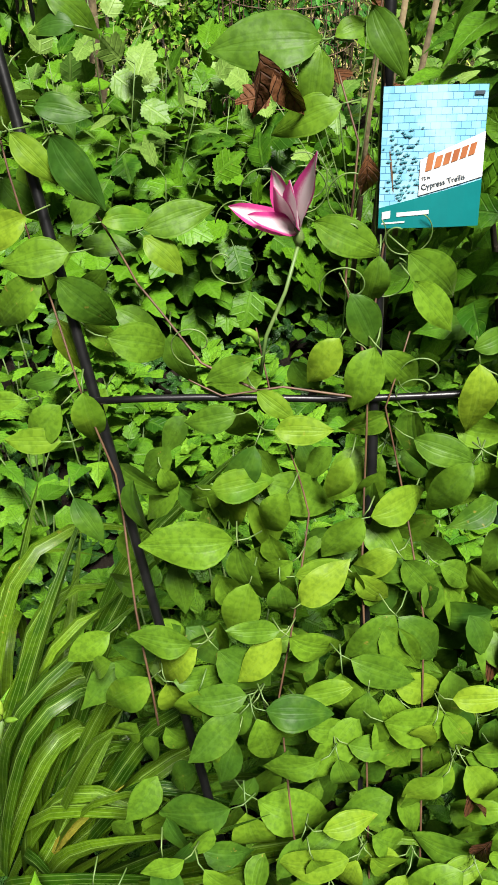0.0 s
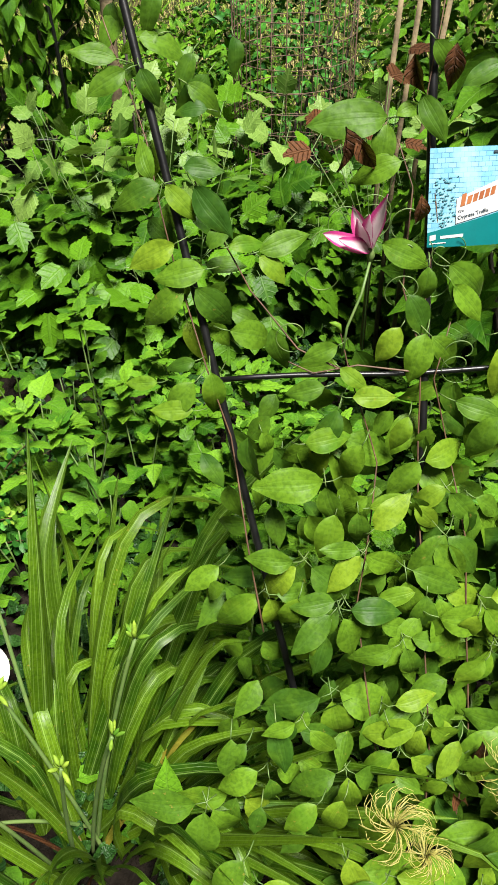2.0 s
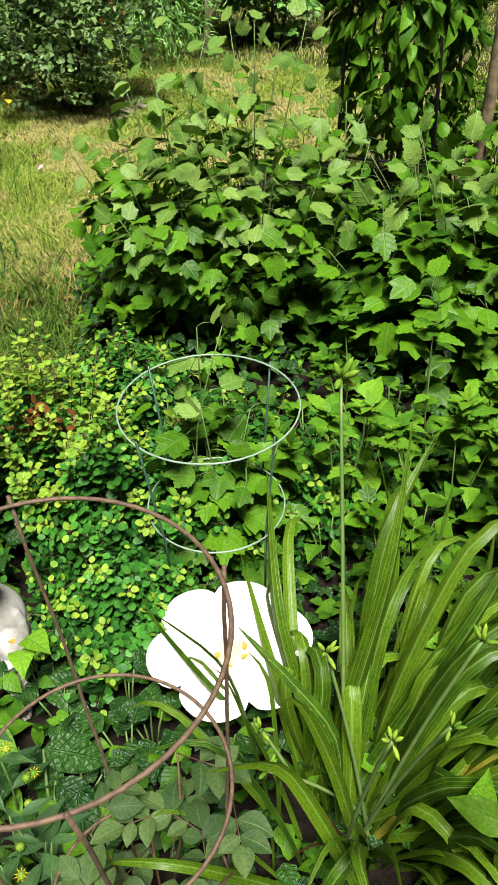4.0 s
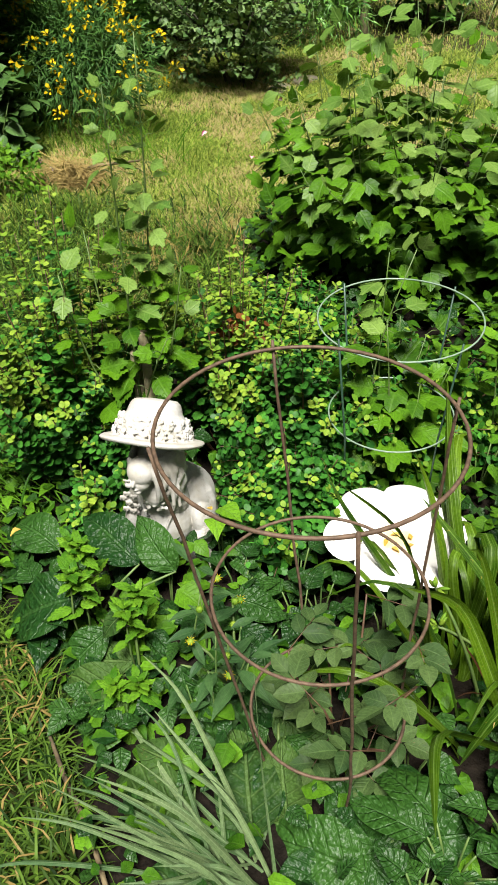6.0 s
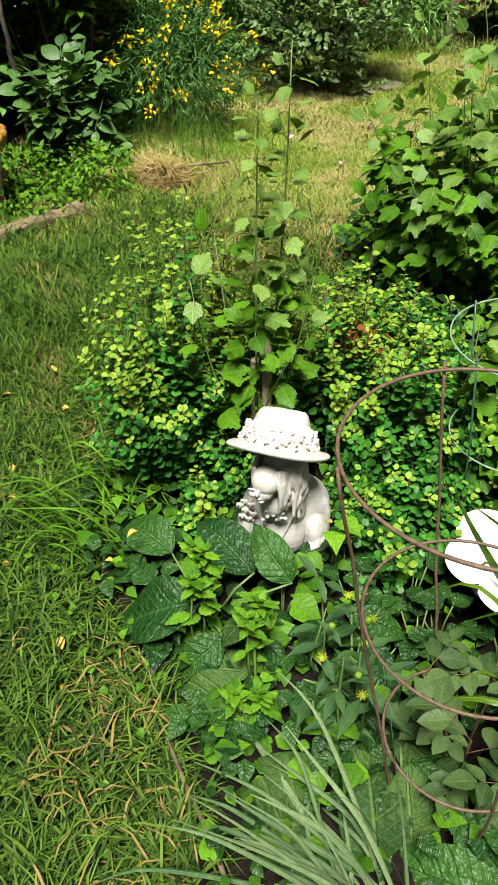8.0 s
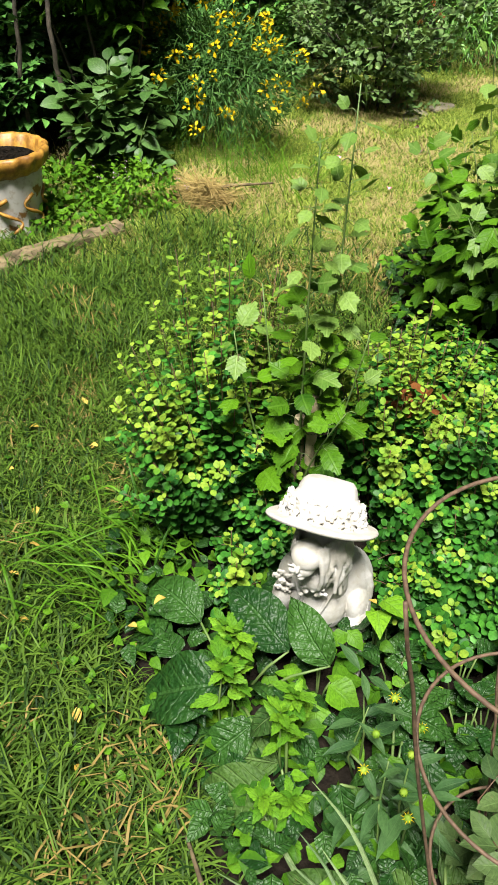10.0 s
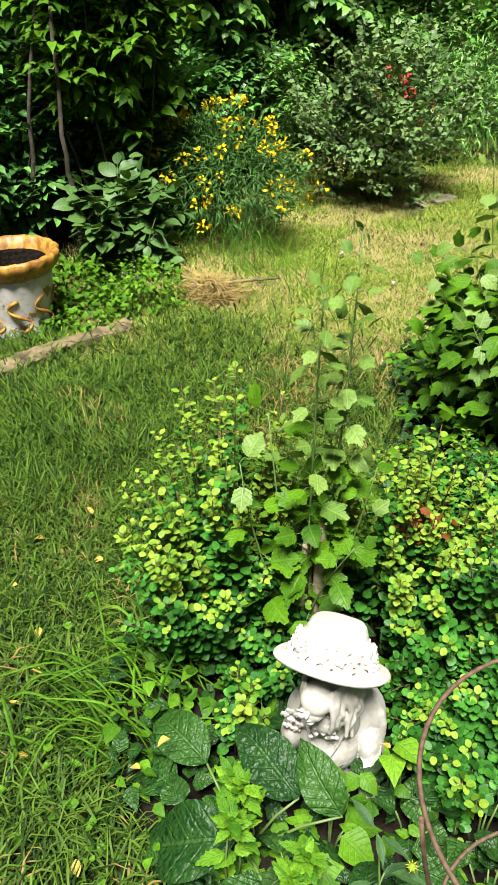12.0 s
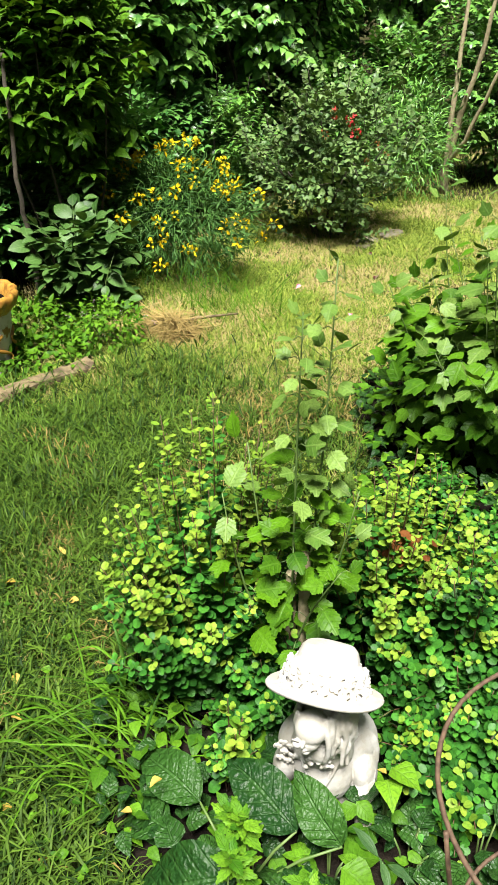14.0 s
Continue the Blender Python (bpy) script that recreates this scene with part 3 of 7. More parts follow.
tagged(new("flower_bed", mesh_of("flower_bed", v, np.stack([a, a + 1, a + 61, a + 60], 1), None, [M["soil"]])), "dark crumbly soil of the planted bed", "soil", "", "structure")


def grass(name, boxes, height, label, seed, width=0.004, material="grass"):
    r = np.random.default_rng(seed)
    pts = []
    for x0, x1, y0, y1, n in boxes:
        p = np.stack([r.uniform(x0, x1, n), r.uniform(y0, y1, n)], 1)
        p = p + r.normal(0, 0.22, p.shape) * (r.uniform(0, 1, (n, 1)) < 0.6)
        pts.append(p[~in_bed(p[:, 0] - np.abs(r.normal(0, 0.05, n)), p[:, 1])])
    p = np.concatenate(pts)
    n = len(p)
    tuft = np.array([noise.noise(Vector((q[0] * 1.7, q[1] * 1.7, 3.1))) + 0.6 * noise.noise(Vector((q[0] * 6, q[1] * 6, 1.1))) for q in p])
    far = np.clip(np.hypot(p[:, 0] + 0.6, p[:, 1] + 0.6) / 3.0, 1.0, 1.8)
    h = height * (1 + 0.55 * tuft) * r.uniform(0.5, 1.3, n) * far ** 0.15
    a = r.uniform(0, 2 * math.pi, n) * 0.8 + 3.0 * tuft
    bend = r.uniform(0.4, 1.35, n)
    w = width * r.uniform(0.6, 1.2, n) * far
    d = np.stack([np.cos(a), np.sin(a), 0 * a], 1)
    s = np.stack([-np.sin(a), np.cos(a), 0 * a], 1)
    z0 = swell(p[:, 0], p[:, 1]) - 0.02
    base = np.concatenate([p, z0[:, None]], 1)
    up = np.array([0, 0, 1.0])
    sway = r.normal(0, 0.35, n)[:, None] * s
    rows = []
    for q, run, rise, thin in ((0.0, 0.0, 0.0, 0.5), (0.35, 0.16, 0.40, 0.5), (0.7, 0.55, 0.72, 0.38)):
        c = base + (d + sway * q) * (h * run * bend)[:, None] + up * (h * (rise - 0.16 * q * bend))[:, None]
        rows += [c - s * w[:, None] * thin, c + s * w[:, None] * thin]
    rows.append(base + (d + sway) * (h * 1.05 * bend)[:, None] + up * (h * np.maximum(0.92 - 0.58 * bend, 0.08))[:, None])
    v = np.stack(rows, 1).reshape(-1, 3)
    o = np.arange(n)[:, None] * 7
    f = np.concatenate([o + [0, 1, 3], o + [0, 3, 2], o + [2, 3, 5], o + [2, 5, 4], o + [4, 5, 6]])
    return tagged(new(name, mesh_of(name, v, f, None, [M[material]], False)), label, "grass", "", "stuff")


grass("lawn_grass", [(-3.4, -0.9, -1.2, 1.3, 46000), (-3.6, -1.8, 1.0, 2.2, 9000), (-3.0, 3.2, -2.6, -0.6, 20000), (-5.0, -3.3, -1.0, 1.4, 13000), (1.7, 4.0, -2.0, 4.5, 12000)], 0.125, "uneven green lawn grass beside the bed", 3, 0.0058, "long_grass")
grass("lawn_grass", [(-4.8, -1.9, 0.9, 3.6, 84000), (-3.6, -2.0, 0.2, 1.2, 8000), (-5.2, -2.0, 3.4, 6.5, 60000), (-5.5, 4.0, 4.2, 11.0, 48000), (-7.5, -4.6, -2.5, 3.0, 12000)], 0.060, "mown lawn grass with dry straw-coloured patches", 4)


# ---------------------------------------------------------------- trellis
def on_trellis(x, z, off=0.0):
    return np.array([x, 0.652 + 0.045 * (x + 0.232) + 0.49 * (z - 0.987) + off, z])


trellis = thing("trellis", tuple(on_trellis(0.04, 0.0)), "black coated steel fan trellis leaning back in the bed", "trellis")
for xa, xb in ((0.037, -0.450), (0.104, 0.040), (0.110, 0.555)):
    pts = [on_trellis(xa + (xb - xa) * k / 8, -0.05 + 1.88 * k / 8) for k in range(9)]
    under("pole", mesh_of("pole", *tube(pts, 0.0060, 10), None, [M["black"]]), trellis)
for z0, xa, xb in ((0.986, -0.232, 0.365), (1.64, -0.400, 0.515)):
    pts = [on_trellis(xa + (xb - xa) * k / 10, z0 + 0.0014 * k, -0.010) + np.array([0, 0, 0.003 * math.sin(k)]) for k in range(11)]
    under("crossbar", mesh_of("crossbar", *tube(pts, 0.0040, 10), None, [M["black"]]), trellis)

# ---------------------------------------------------------------- clematis
clematis = thing("clematis_vine", (0.03, 0.2, 0), "climbing clematis with oval green leaves on a trellis", "climbing plant")
# leaves by branch: across, height, way in the trellis plane, length
BY_LEFT_POLE = [(-0.350, 1.370, 165, 0.063), (-0.340, 1.358, -151, 0.063), (-0.321, 1.360, -68, 0.052), (-0.310, 1.239, 114, 0.058), (-0.300, 1.233, -166, 0.075), (-0.293, 1.233, -50, 0.064), (-0.255, 1.231, -56, 0.087), (-0.269, 1.253, -4, 0.057), (-0.283, 1.165, -156, 0.077), (-0.243, 1.134, -178, 0.073), (-0.272, 1.112, -143, 0.087), (-0.256, 1.112, -45, 0.087), (-0.169, 1.154, 16, 0.076), (-0.169, 1.148, -38, 0.055), (-0.210, 1.160, 10, 0.055), (-0.237, 1.158, 56, 0.053), (-0.236, 1.007, -80, 0.072), (-0.260, 0.994, -135, 0.072), (-0.262, 0.958, 174, 0.065), (-0.258, 1.022, -171, 0.046), (-0.209, 1.059, -14, 0.086), (-0.250, 0.906, -58, 0.063)]
BY_TAG = [(-0.004, 1.302, 179, 0.109), (-0.004, 1.295, -101, 0.063), (0.007, 1.304, 25, 0.047), (0.017, 1.254, -168, 0.071), (0.039, 1.326, -62, 0.071), (0.140, 1.357, -160, 0.058), (0.146, 1.374, -19, 0.097), (0.052, 1.383, -52, 0.052)]
BY_MID_POLE = [(0.061, 1.132, -94, 0.064), (0.089, 1.135, -38, 0.089), (0.097, 1.110, -48, 0.076), (0.035, 1.099, -58, 0.074), (0.063, 1.051, -109, 0.078), (0.071, 1.047, -44, 0.076), (0.027, 1.059, -125, 0.064), (0.170, 1.036, -85, 0.087), (0.162, 1.050, 21, 0.052), (0.191, 1.025, -25, 0.087), (-0.004, 1.161, -27, 0.085), (-0.059, 1.038, -158, 0.059), (-0.055, 1.010, -40, 0.054), (-0.076, 0.986, -175, 0.059), (-0.036, 0.971, 3, 0.066), (-0.056, 0.956, -112, 0.081), (-0.020, 0.911, -123, 0.076), (-0.102, 0.914, 10, 0.071), (0.045, 0.945, -112, 0.063), (0.070, 0.892, 15, 0.082), (0.110, 0.964, -20, 0.077)]
BY_BASE = [(-0.075, 0.870, 178, 0.108), (-0.071, 0.865, -82, 0.078), (-0.011, 0.853, -144, 0.058), (-0.008, 0.840, 13, 0.063), (-0.001, 0.816, 51, 0.077), (-0.024, 0.835, -85, 0.068), (-0.057, 0.833, -107, 0.083), (0.057, 0.841, -44, 0.067), (0.108, 0.856, -52, 0.077), (0.101, 0.862, -155, 0.064), (0.062, 0.892, -126, 0.077), (0.102, 0.807, -129, 0.086), (0.106, 0.805, -42, 0.098), (-0.012, 0.787, -32, 0.080), (-0.020, 0.785, -135, 0.077), (-0.023, 0.792, 167, 0.062), (0.057, 0.767, -22, 0.086), (0.048, 0.755, -82, 0.094), (0.077, 0.738, -95, 0.091), (0.006, 0.734, 15, 0.062), (0.011, 0.708, -21, 0.062), (-0.109, 0.737, -110, 0.075), (-0.085, 0.699, -121, 0.075), (-0.066, 0.694, -108, 0.075)]
r = np.random.default_rng(21)
UP = np.array([0.0, 0.384, 0.923])
OUT = np.array([0.0, -0.923, 0.384])
P, F, N, S = [], [], [], []
for rows in (BY_LEFT_POLE, BY_TAG, BY_MID_POLE, BY_BASE):
    for x, z, a, sz in rows:
        off = -0.03 - 0.30 * max(0.0, 0.93 - z)
        d = math.cos(radians(a)) * np.array([1.0, 0.13, 0]) + math.sin(radians(a)) * UP
        P.append(on_trellis(x, z, off)), F.append(d + OUT * r.uniform(-0.05, 0.35)), N.append(OUT + np.array([r.normal(0, 0.25), 0, 0.35])), S.append(sz)
n = 84
z = 0.15 + 0.84 * r.beta(1.3, 1.35, n)
x = np.clip(0.12 + r.normal(0, 0.17, n) + 0.10 * (0.8 - z), -0.24, 0.48)
depth = 0.34 * np.clip(0.93 - z, 0, 0.7)
for k in range(n):
    c = on_trellis(x[k], z[k], -depth[k] * r.uniform(0.6, 1.15) + r.normal(-0.01, 0.025))
    hang = r.normal(-1.57, 0.45)
    big = r.uniform(0.064, 0.104)
    for turn in (-1.15, 0.0, 1.15):
        a = hang + turn + r.normal(0, 0.22)
        d = math.cos(a) * np.array([1.0, 0.13, 0]) + math.sin(a) * UP
        P.append(c + d * 0.016 + OUT * r.normal(0, 0.008))
        F.append(d + OUT * r.uniform(-0.05, 0.4))
        N.append(OUT + np.array([r.normal(0, 0.35) + 0.35 * math.cos(a), 0, r.uniform(0.0, 0.8)]))
        S.append(big * r.uniform(0.78, 1.1))
for k in range(34):
    z = r.uniform(0.62, 1.5)
    x = -0.145 - 0.238 * (z - 0.655) + r.normal(0.01, 0.035)
    a = r.normal(-1.57, 1.1)
    P.append(on_trellis(x, z, 0.022 + abs(r.normal(0, 0.012)))), F.append(math.cos(a) * np.array([1.0, 0.13, 0]) + math.sin(a) * UP + OUT * r.uniform(0, 0.4)), N.append(OUT + np.array([r.normal(0, 0.4), 0, r.uniform(0.1, 0.8)])), S.append(r.uniform(0.045, 0.075))
for k in range(22):
    x, z = r.uniform(-0.20, 0.02), r.uniform(0.22, 0.68)
    a = r.normal(-1.57, 0.8)
    P.append(on_trellis(x, z, -0.16 - 0.10 * r.uniform())), F.append(math.cos(a) * np.array([1.0, 0.13, 0]) + math.sin(a) * UP + OUT * 0.3), N.append(OUT + np.array([r.normal(0, 0.3), 0, r.uniform(0.2, 0.8)])), S.append(r.uniform(0.05, 0.085))
P, F, N, S = map(np.array, (P, F, N, S))
young = r.uniform(0, 1, len(P)) < 0.22 + 0.20 * (P[:, 2] < 0.75)
leaf_parts("leaf", CLEMATIS, frames(P, F, N, S)[~young], M["clematis"], clematis)
leaf_parts("young_leaf", CLEMATIS, frames(P, F, N, S)[young], M["clematis_young"], clematis, "yellow-green young leaf")
stalks = []
for p, f, s in zip(P, F, S):
    q = p - f / np.linalg.norm(f) * s * 0.28 - OUT * 0.014
    stalks.append(tube([p, (p + q) / 2 + OUT * 0.006, q], [0.0008, 0.0009, 0.0011], 4))
under("leaf_stalk", mesh_of("leaf_stalk", *merged(stalks), None, [M["stem"]]), clematis, "thin green leaf stalks", "stuff")
n = 800
z = 0.03 + 0.97 * r.beta(1.2, 1.5, n)
x = np.clip(0.14 + r.normal(0, 0.17, n) + 0.12 * (0.8 - z), -0.22, 0.65)
depth = 0.34 * np.clip(0.93 - z, 0, 0.7)
P = np.stack([on_trellis(a, b, -c * r.uniform(-0.1, 0.85) + r.normal(0.03, 0.04)) for a, b, c in zip(x, z, depth)])
F = np.stack([r.normal(0, 0.7, n), r.normal(-0.35, 0.3, n), r.normal(-0.65, 0.35, n)], 1)
N = np.stack([r.normal(0, 0.4, n), r.normal(-0.75, 0.2, n), r.normal(0.6, 0.3, n)], 1)
leaf_stuff("inner_leaves", OVATE, frames(P, F, N, r.uniform(0.055, 0.085, n)), M["clematis"], clematis, "shaded leaves within the vine")
VINES = [[(0.057, 0.077), (0.030, 0.450), (-0.020, 0.696), (0.001, 0.873), (-0.041, 0.990), (-0.063, 1.071)], [(0.076, 0.080), (0.100, 0.503), (0.062, 0.829), (0.059, 1.026), (0.075, 1.180), (0.050, 1.315), (0.067, 1.476)], [(-0.156, 0.665), (-0.213, 0.909), (-0.285, 1.113), (-0.317, 1.274), (-0.375, 1.440)], [(-0.052, 1.000), (-0.117, 1.027), (-0.183, 1.096), (-0.229, 1.179), (-0.259, 1.242)], [(0.053, 0.996), (-0.031, 1.006), (-0.095, 0.997), (-0.138, 1.015)], [(0.064, 1.006), (0.033, 1.096), (0.039, 1.220), (0.012, 1.282)], [(0.086, 0.082), (0.158, 0.510), (0.133, 0.786), (0.079, 0.987), (0.106, 1.069)]]
for row in VINES:
    pts = []
    for k in range(len(row) - 1):
        for q in range(6):
            w = q / 6
            x, z = row[k][0] * (1 - w) + row[k + 1][0] * w, row[k][1] * (1 - w) + row[k + 1][1] * w
            pts.append(on_trellis(x + 0.004 * math.sin(9 * z + 5 * x), z, -0.012 - 0.22 * max(0.0, 0.9 - z) + 0.006 * math.sin(30 * z)))
    under("stem", mesh_of("stem", *tube(pts, np.linspace(0.0015, 0.0009, len(pts)), 6), None, [M["redstem"]]), clematis, "thin red-brown woody stem")
tend = []
for k in range(14):
    x, z = r.uniform(-0.12, 0.12), r.uniform(1.0, 1.2)
    c, q = on_trellis(x, z, -0.02), r.uniform(0, 6.28)
    tend.append(tube([c + 0.0022 * s * np.array([math.cos(q + 0.17 * s), 0.1, math.sin(q + 0.17 * s)]) * (1.25 - 0.03 * s) for s in range(1, 30)], np.linspace(0.0010, 0.0006, 29), 5))
under("tendril", mesh_of("tendril", *merged(tend), None, [M["stem"]]), clematis, "curling green tendrils", "stuff")


def petal_material():
    m, nt, b = base_material("clematis_petal")
    uv = nt.nodes.new("ShaderNodeUVMap")
    xyz = nt.nodes.new("ShaderNodeSeparateXYZ")
    nt.links.new(uv.outputs[0], xyz.inputs[0])
    a = maths(nt, "ABSOLUTE", maths(nt, "MULTIPLY", maths(nt, "SUBTRACT", xyz.outputs[0], 0.5), 2.0))
    a = maths(nt, "ADD", a, maths(nt, "MULTIPLY", maths(nt, "SUBTRACT", grain(nt, 60.0, 2.0), 0.5), 0.3))
    edge = maths(nt, "ADD", a, maths(nt, "MULTIPLY", xyz.outputs[1], 0.35))
    col = blend(nt, step(nt, edge, 0.50, 0.95), (0.56, 0.46, 0.48), (0.36, 0.025, 0.15))
    nt.links.new(col, b.inputs["Base Color"])
    b.inputs["Roughness"].default_value = 0.5
    t = nt.nodes.new("ShaderNodeBsdfTranslucent")
    nt.links.new(col, t.inputs[0])
    mix = nt.nodes.new("ShaderNodeMixShader")
    mix.inputs[0].default_value = 0.3
    nt.links.new(b.outputs[0], mix.inputs[1])
    nt.links.new(t.outputs[0], mix.inputs[2])
    nt.links.new(mix.outputs[0], nt.nodes["Material Output"].inputs[0])
    return m


M["petal"] = petal_material()
heart = on_trellis(-0.018, 1.151, -0.03)
flower = under("flower", mesh_of("flower", *tube([heart - np.array([0, 0, 0.016]), heart - np.array([0, 0, 0.006]), heart + np.array([-0.002, 0, 0.006])], [0.002, 0.006, 0.004], 8), None, [M["stem"]]), clematis, "pink and white striped star-shaped flower")
PETALS = [blade_leaf(ovate(0.20, 0.45, 0.9), 8, 4, 0.5, -0.15, 0.03, 0, k) for k in range(2)]
for k, (dx, dy, dz, sz) in enumerate(((-0.92, -0.05, 0.26, 0.070), (-0.75, -0.4, 0.34, 0.062), (-0.30, -0.15, 0.85, 0.060), (-0.02, -0.28, 0.95, 0.066), (0.28, 0.05, 0.95, 0.078), (-0.35, 0.35, 0.75, 0.062))):
    m4 = frames([heart + np.array([0, 0, 0.002])], [[dx, dy, dz]], [[-0.45 - dx * 0.3, -0.35, 0.5 - dz * 0.2]], [sz])
    v, f, u = PETALS[k % 2]
    under("petal", mesh_of("petal", v, f, u, [M["petal"]]), flower, "", "", Matrix(m4[0].tolist()))
pts = [on_trellis(-0.052, 1.020, -0.02), on_trellis(-0.047, 1.061, -0.03), on_trellis(-0.029, 1.102, -0.032), heart - np.array([0, 0, 0.012])]
under("flower_stalk", mesh_of("flower_stalk", *tube(pts, 0.0020, 6), None, [M["stem"]]), clematis)
bud = on_trellis(-0.059, 1.065, -0.035)
under("bud", mesh_of("bud", *tube([bud + np.array([0.004, 0, -0.012]), bud, bud + np.array([-0.006, 0, 0.003]), bud + np.array([-0.013, 0, 0.005])], [0.0015, 0.004, 0.004, 0.0006], 8), None, [M["barberry_tip"]]), clematis, "pale yellow bud")
for cx, cy, cz, q in ((0.183, 0.262, 0.610, 0.034), (0.205, 0.235, 0.575, 0.032), (0.018, 0.185, 0.605, 0.036), (0.062, 0.17, 0.560, 0.026)):
    hairs = []
    for k in range(64):
        d = dirs(1, r, 0.2)[0]
        e = np.cross(d, [0.2, -0.6, 0.75])
        e /= np.linalg.norm(e)
        g = np.cross(d, e) * r.normal(0, 0.5)
        hairs.append(tube([np.array([cx, cy, cz]) + q * r.uniform(0.92, 1.08) * (d * math.sin(2.3 * s) * 0.95 + (e + g) * 0.62 * (1 - math.cos(2.3 * s))) for s in (0.05, 0.2, 0.4, 0.6, 0.8, 1.0)], [0.0008, 0.0007, 0.0006, 0.0005, 0.0005, 0.0003], 4))
    under("seed_head", mesh_of("seed_head", *merged(hairs), None, [M["straw_gold"]]), clematis, "feathery golden seed head")
for x, z, a, sz in ((-0.060, 1.300, -80, 0.060), (-0.045, 1.290, -60, 0.058), (0.025, 1.375, -85, 0.055), (0.075, 1.385, -95, 0.060), (0.042, 1.225, -90, 0.045), (0.19, 0.66, -60, 0.05), (0.16, 0.58, -100, 0.05), (0.24, 0.72, -30, 0.05), (0.22, 0.62, -120, 0.05), (0.27, 0.66, -70, 0.055), (0.12, 0.52, -60, 0.05), (0.30, 0.80, -95, 0.05), (0.20, 0.78, -50, 0.045), (0.33, 0.70, -80, 0.055), (0.25, 0.54, -100, 0.05)):
    v, f, u = blade_leaf(ovate(0.26, 0.45), 7, 4, 1.1, 0.5, 0.07, 0, int(1000 * z))
    d = math.cos(radians(a)) * np.array([1.0, 0.13, 0]) + math.sin(radians(a)) * UP
    m4 = frames([on_trellis(x, z, -0.055 - 0.3 * max(0, 0.9 - z))], [d], [OUT + np.array([r.normal(0, 0.5), 0, 0])], [sz])
    under("dry_leaf", mesh_of("dry_leaf", v, f, u, [M["dry"]]), clematis, "curled dead brown leaf", "", Matrix(m4[0].tolist()))

# ---------------------------------------------------------------- plant tag on the trellis
def card_material():
    m, nt, b = base_material("tag_photograph")
    tc = nt.nodes.new("ShaderNodeTexCoord")
    br = nt.nodes.new("ShaderNodeTexBrick")
    nt.links.new(tc.outputs["UV"], br.inputs["Vector"])
    br.inputs["Scale"].default_value = 5.0
    br.inputs["Mortar Size"].default_value = 0.012
    br.inputs["Color1"].default_value, br.inputs["Color2"].default_value, br.inputs["Mortar"].default_value = (0.102, 0.269, 0.371, 1), (0.179, 0.346, 0.435, 1), (0.026, 0.102, 0.179, 1)
    col = blend(nt, maths(nt, "MULTIPLY", step(nt, grain(nt, 22.0, 4.0), 0.5, 0.62), 0.45), br.outputs["Color"], (0.269, 0.410, 0.461))
    nt.links.new(col, b.inputs["Base Color"])
    b.inputs["Roughness"].default_value = 0.3
    return m


M["photo"] = card_material()
M["teal"] = plain_material("teal_print", (0.0, 0.13, 0.135), (0.0, 0.17, 0.17), 8, 0.3, 0, 0.02)
M["print_white"] = plain_material("white_print", (0.62, 0.62, 0.62), (0.58, 0.58, 0.58), 8, 0.3, 0, 0.02)
M["orange"] = plain_material("orange_print", (0.30, 0.09, 0.03), (0.42, 0.15, 0.05), 30, 0.35, 0, 0.02)
M["ink"] = plain_material("dark_print", (0.04, 0.06, 0.08), (0.06, 0.08, 0.10), 30, 0.4, 0, 0.02)
M["leafprint"] = plain_material("blue_green_print", (0.02, 0.16, 0.22), (0.05, 0.25, 0.30), 60, 0.4, 0, 0.02)
tag = thing("plant_tag", tuple(on_trellis(0.053, 1.17)), "printed cardboard product tag hanging from the trellis", "tag")
o, ex, ey = np.array([0.059, 0.730, 1.148]), np.array([0.0977, 0.0106, 0.0]), np.array([-0.004, 0.0507, 0.116])
ez = np.cross(ex, ey)
ez /= np.linalg.norm(ez)


def panel(name, corners, material, lift, label, parent):
    """A thin printed sheet on the tag from corners across (0 to 1) and up (0 to 1), a little bowed."""
    n = 7
    v, u = [], []
    for j in range(n):
        for i in range(n):
            s, t = i / (n - 1), j / (n - 1)
            c = [(1 - s) * (1 - t), s * (1 - t), s * t, (1 - s) * t]
            a, b = sum(w * q[0] for w, q in zip(c, corners)), sum(w * q[1] for w, q in zip(c, corners))
            v.append(o + ex * a + ey * b + ez * (lift + 0.006 * math.sin(3.1 * a)))
            u.append((a, b))
    f = np.array([(j * n + i, j * n + i + 1, j * n + i + n + 1, j * n + i + n) for j in range(n - 1) for i in range(n - 1)])
    back = [p - ez * 0.0006 for p in v]
    rim = [k for k in range(n)] + [k * n + n - 1 for k in range(1, n)] + [n * n - 1 - k for k in range(1, n)] + [(n - 1 - k) * n for k in range(1, n - 1)]
    faces = [tuple(q) for q in f] + [tuple(k + n * n for k in q[::-1]) for q in f] + [(rim[k], rim[k] + n * n, rim[(k + 1) % len(rim)] + n * n, rim[(k + 1) % len(rim)]) for k in range(len(rim))]
    return under(name, mesh_of(name, v + back, faces, u + u, [M[material]], False), parent, label)


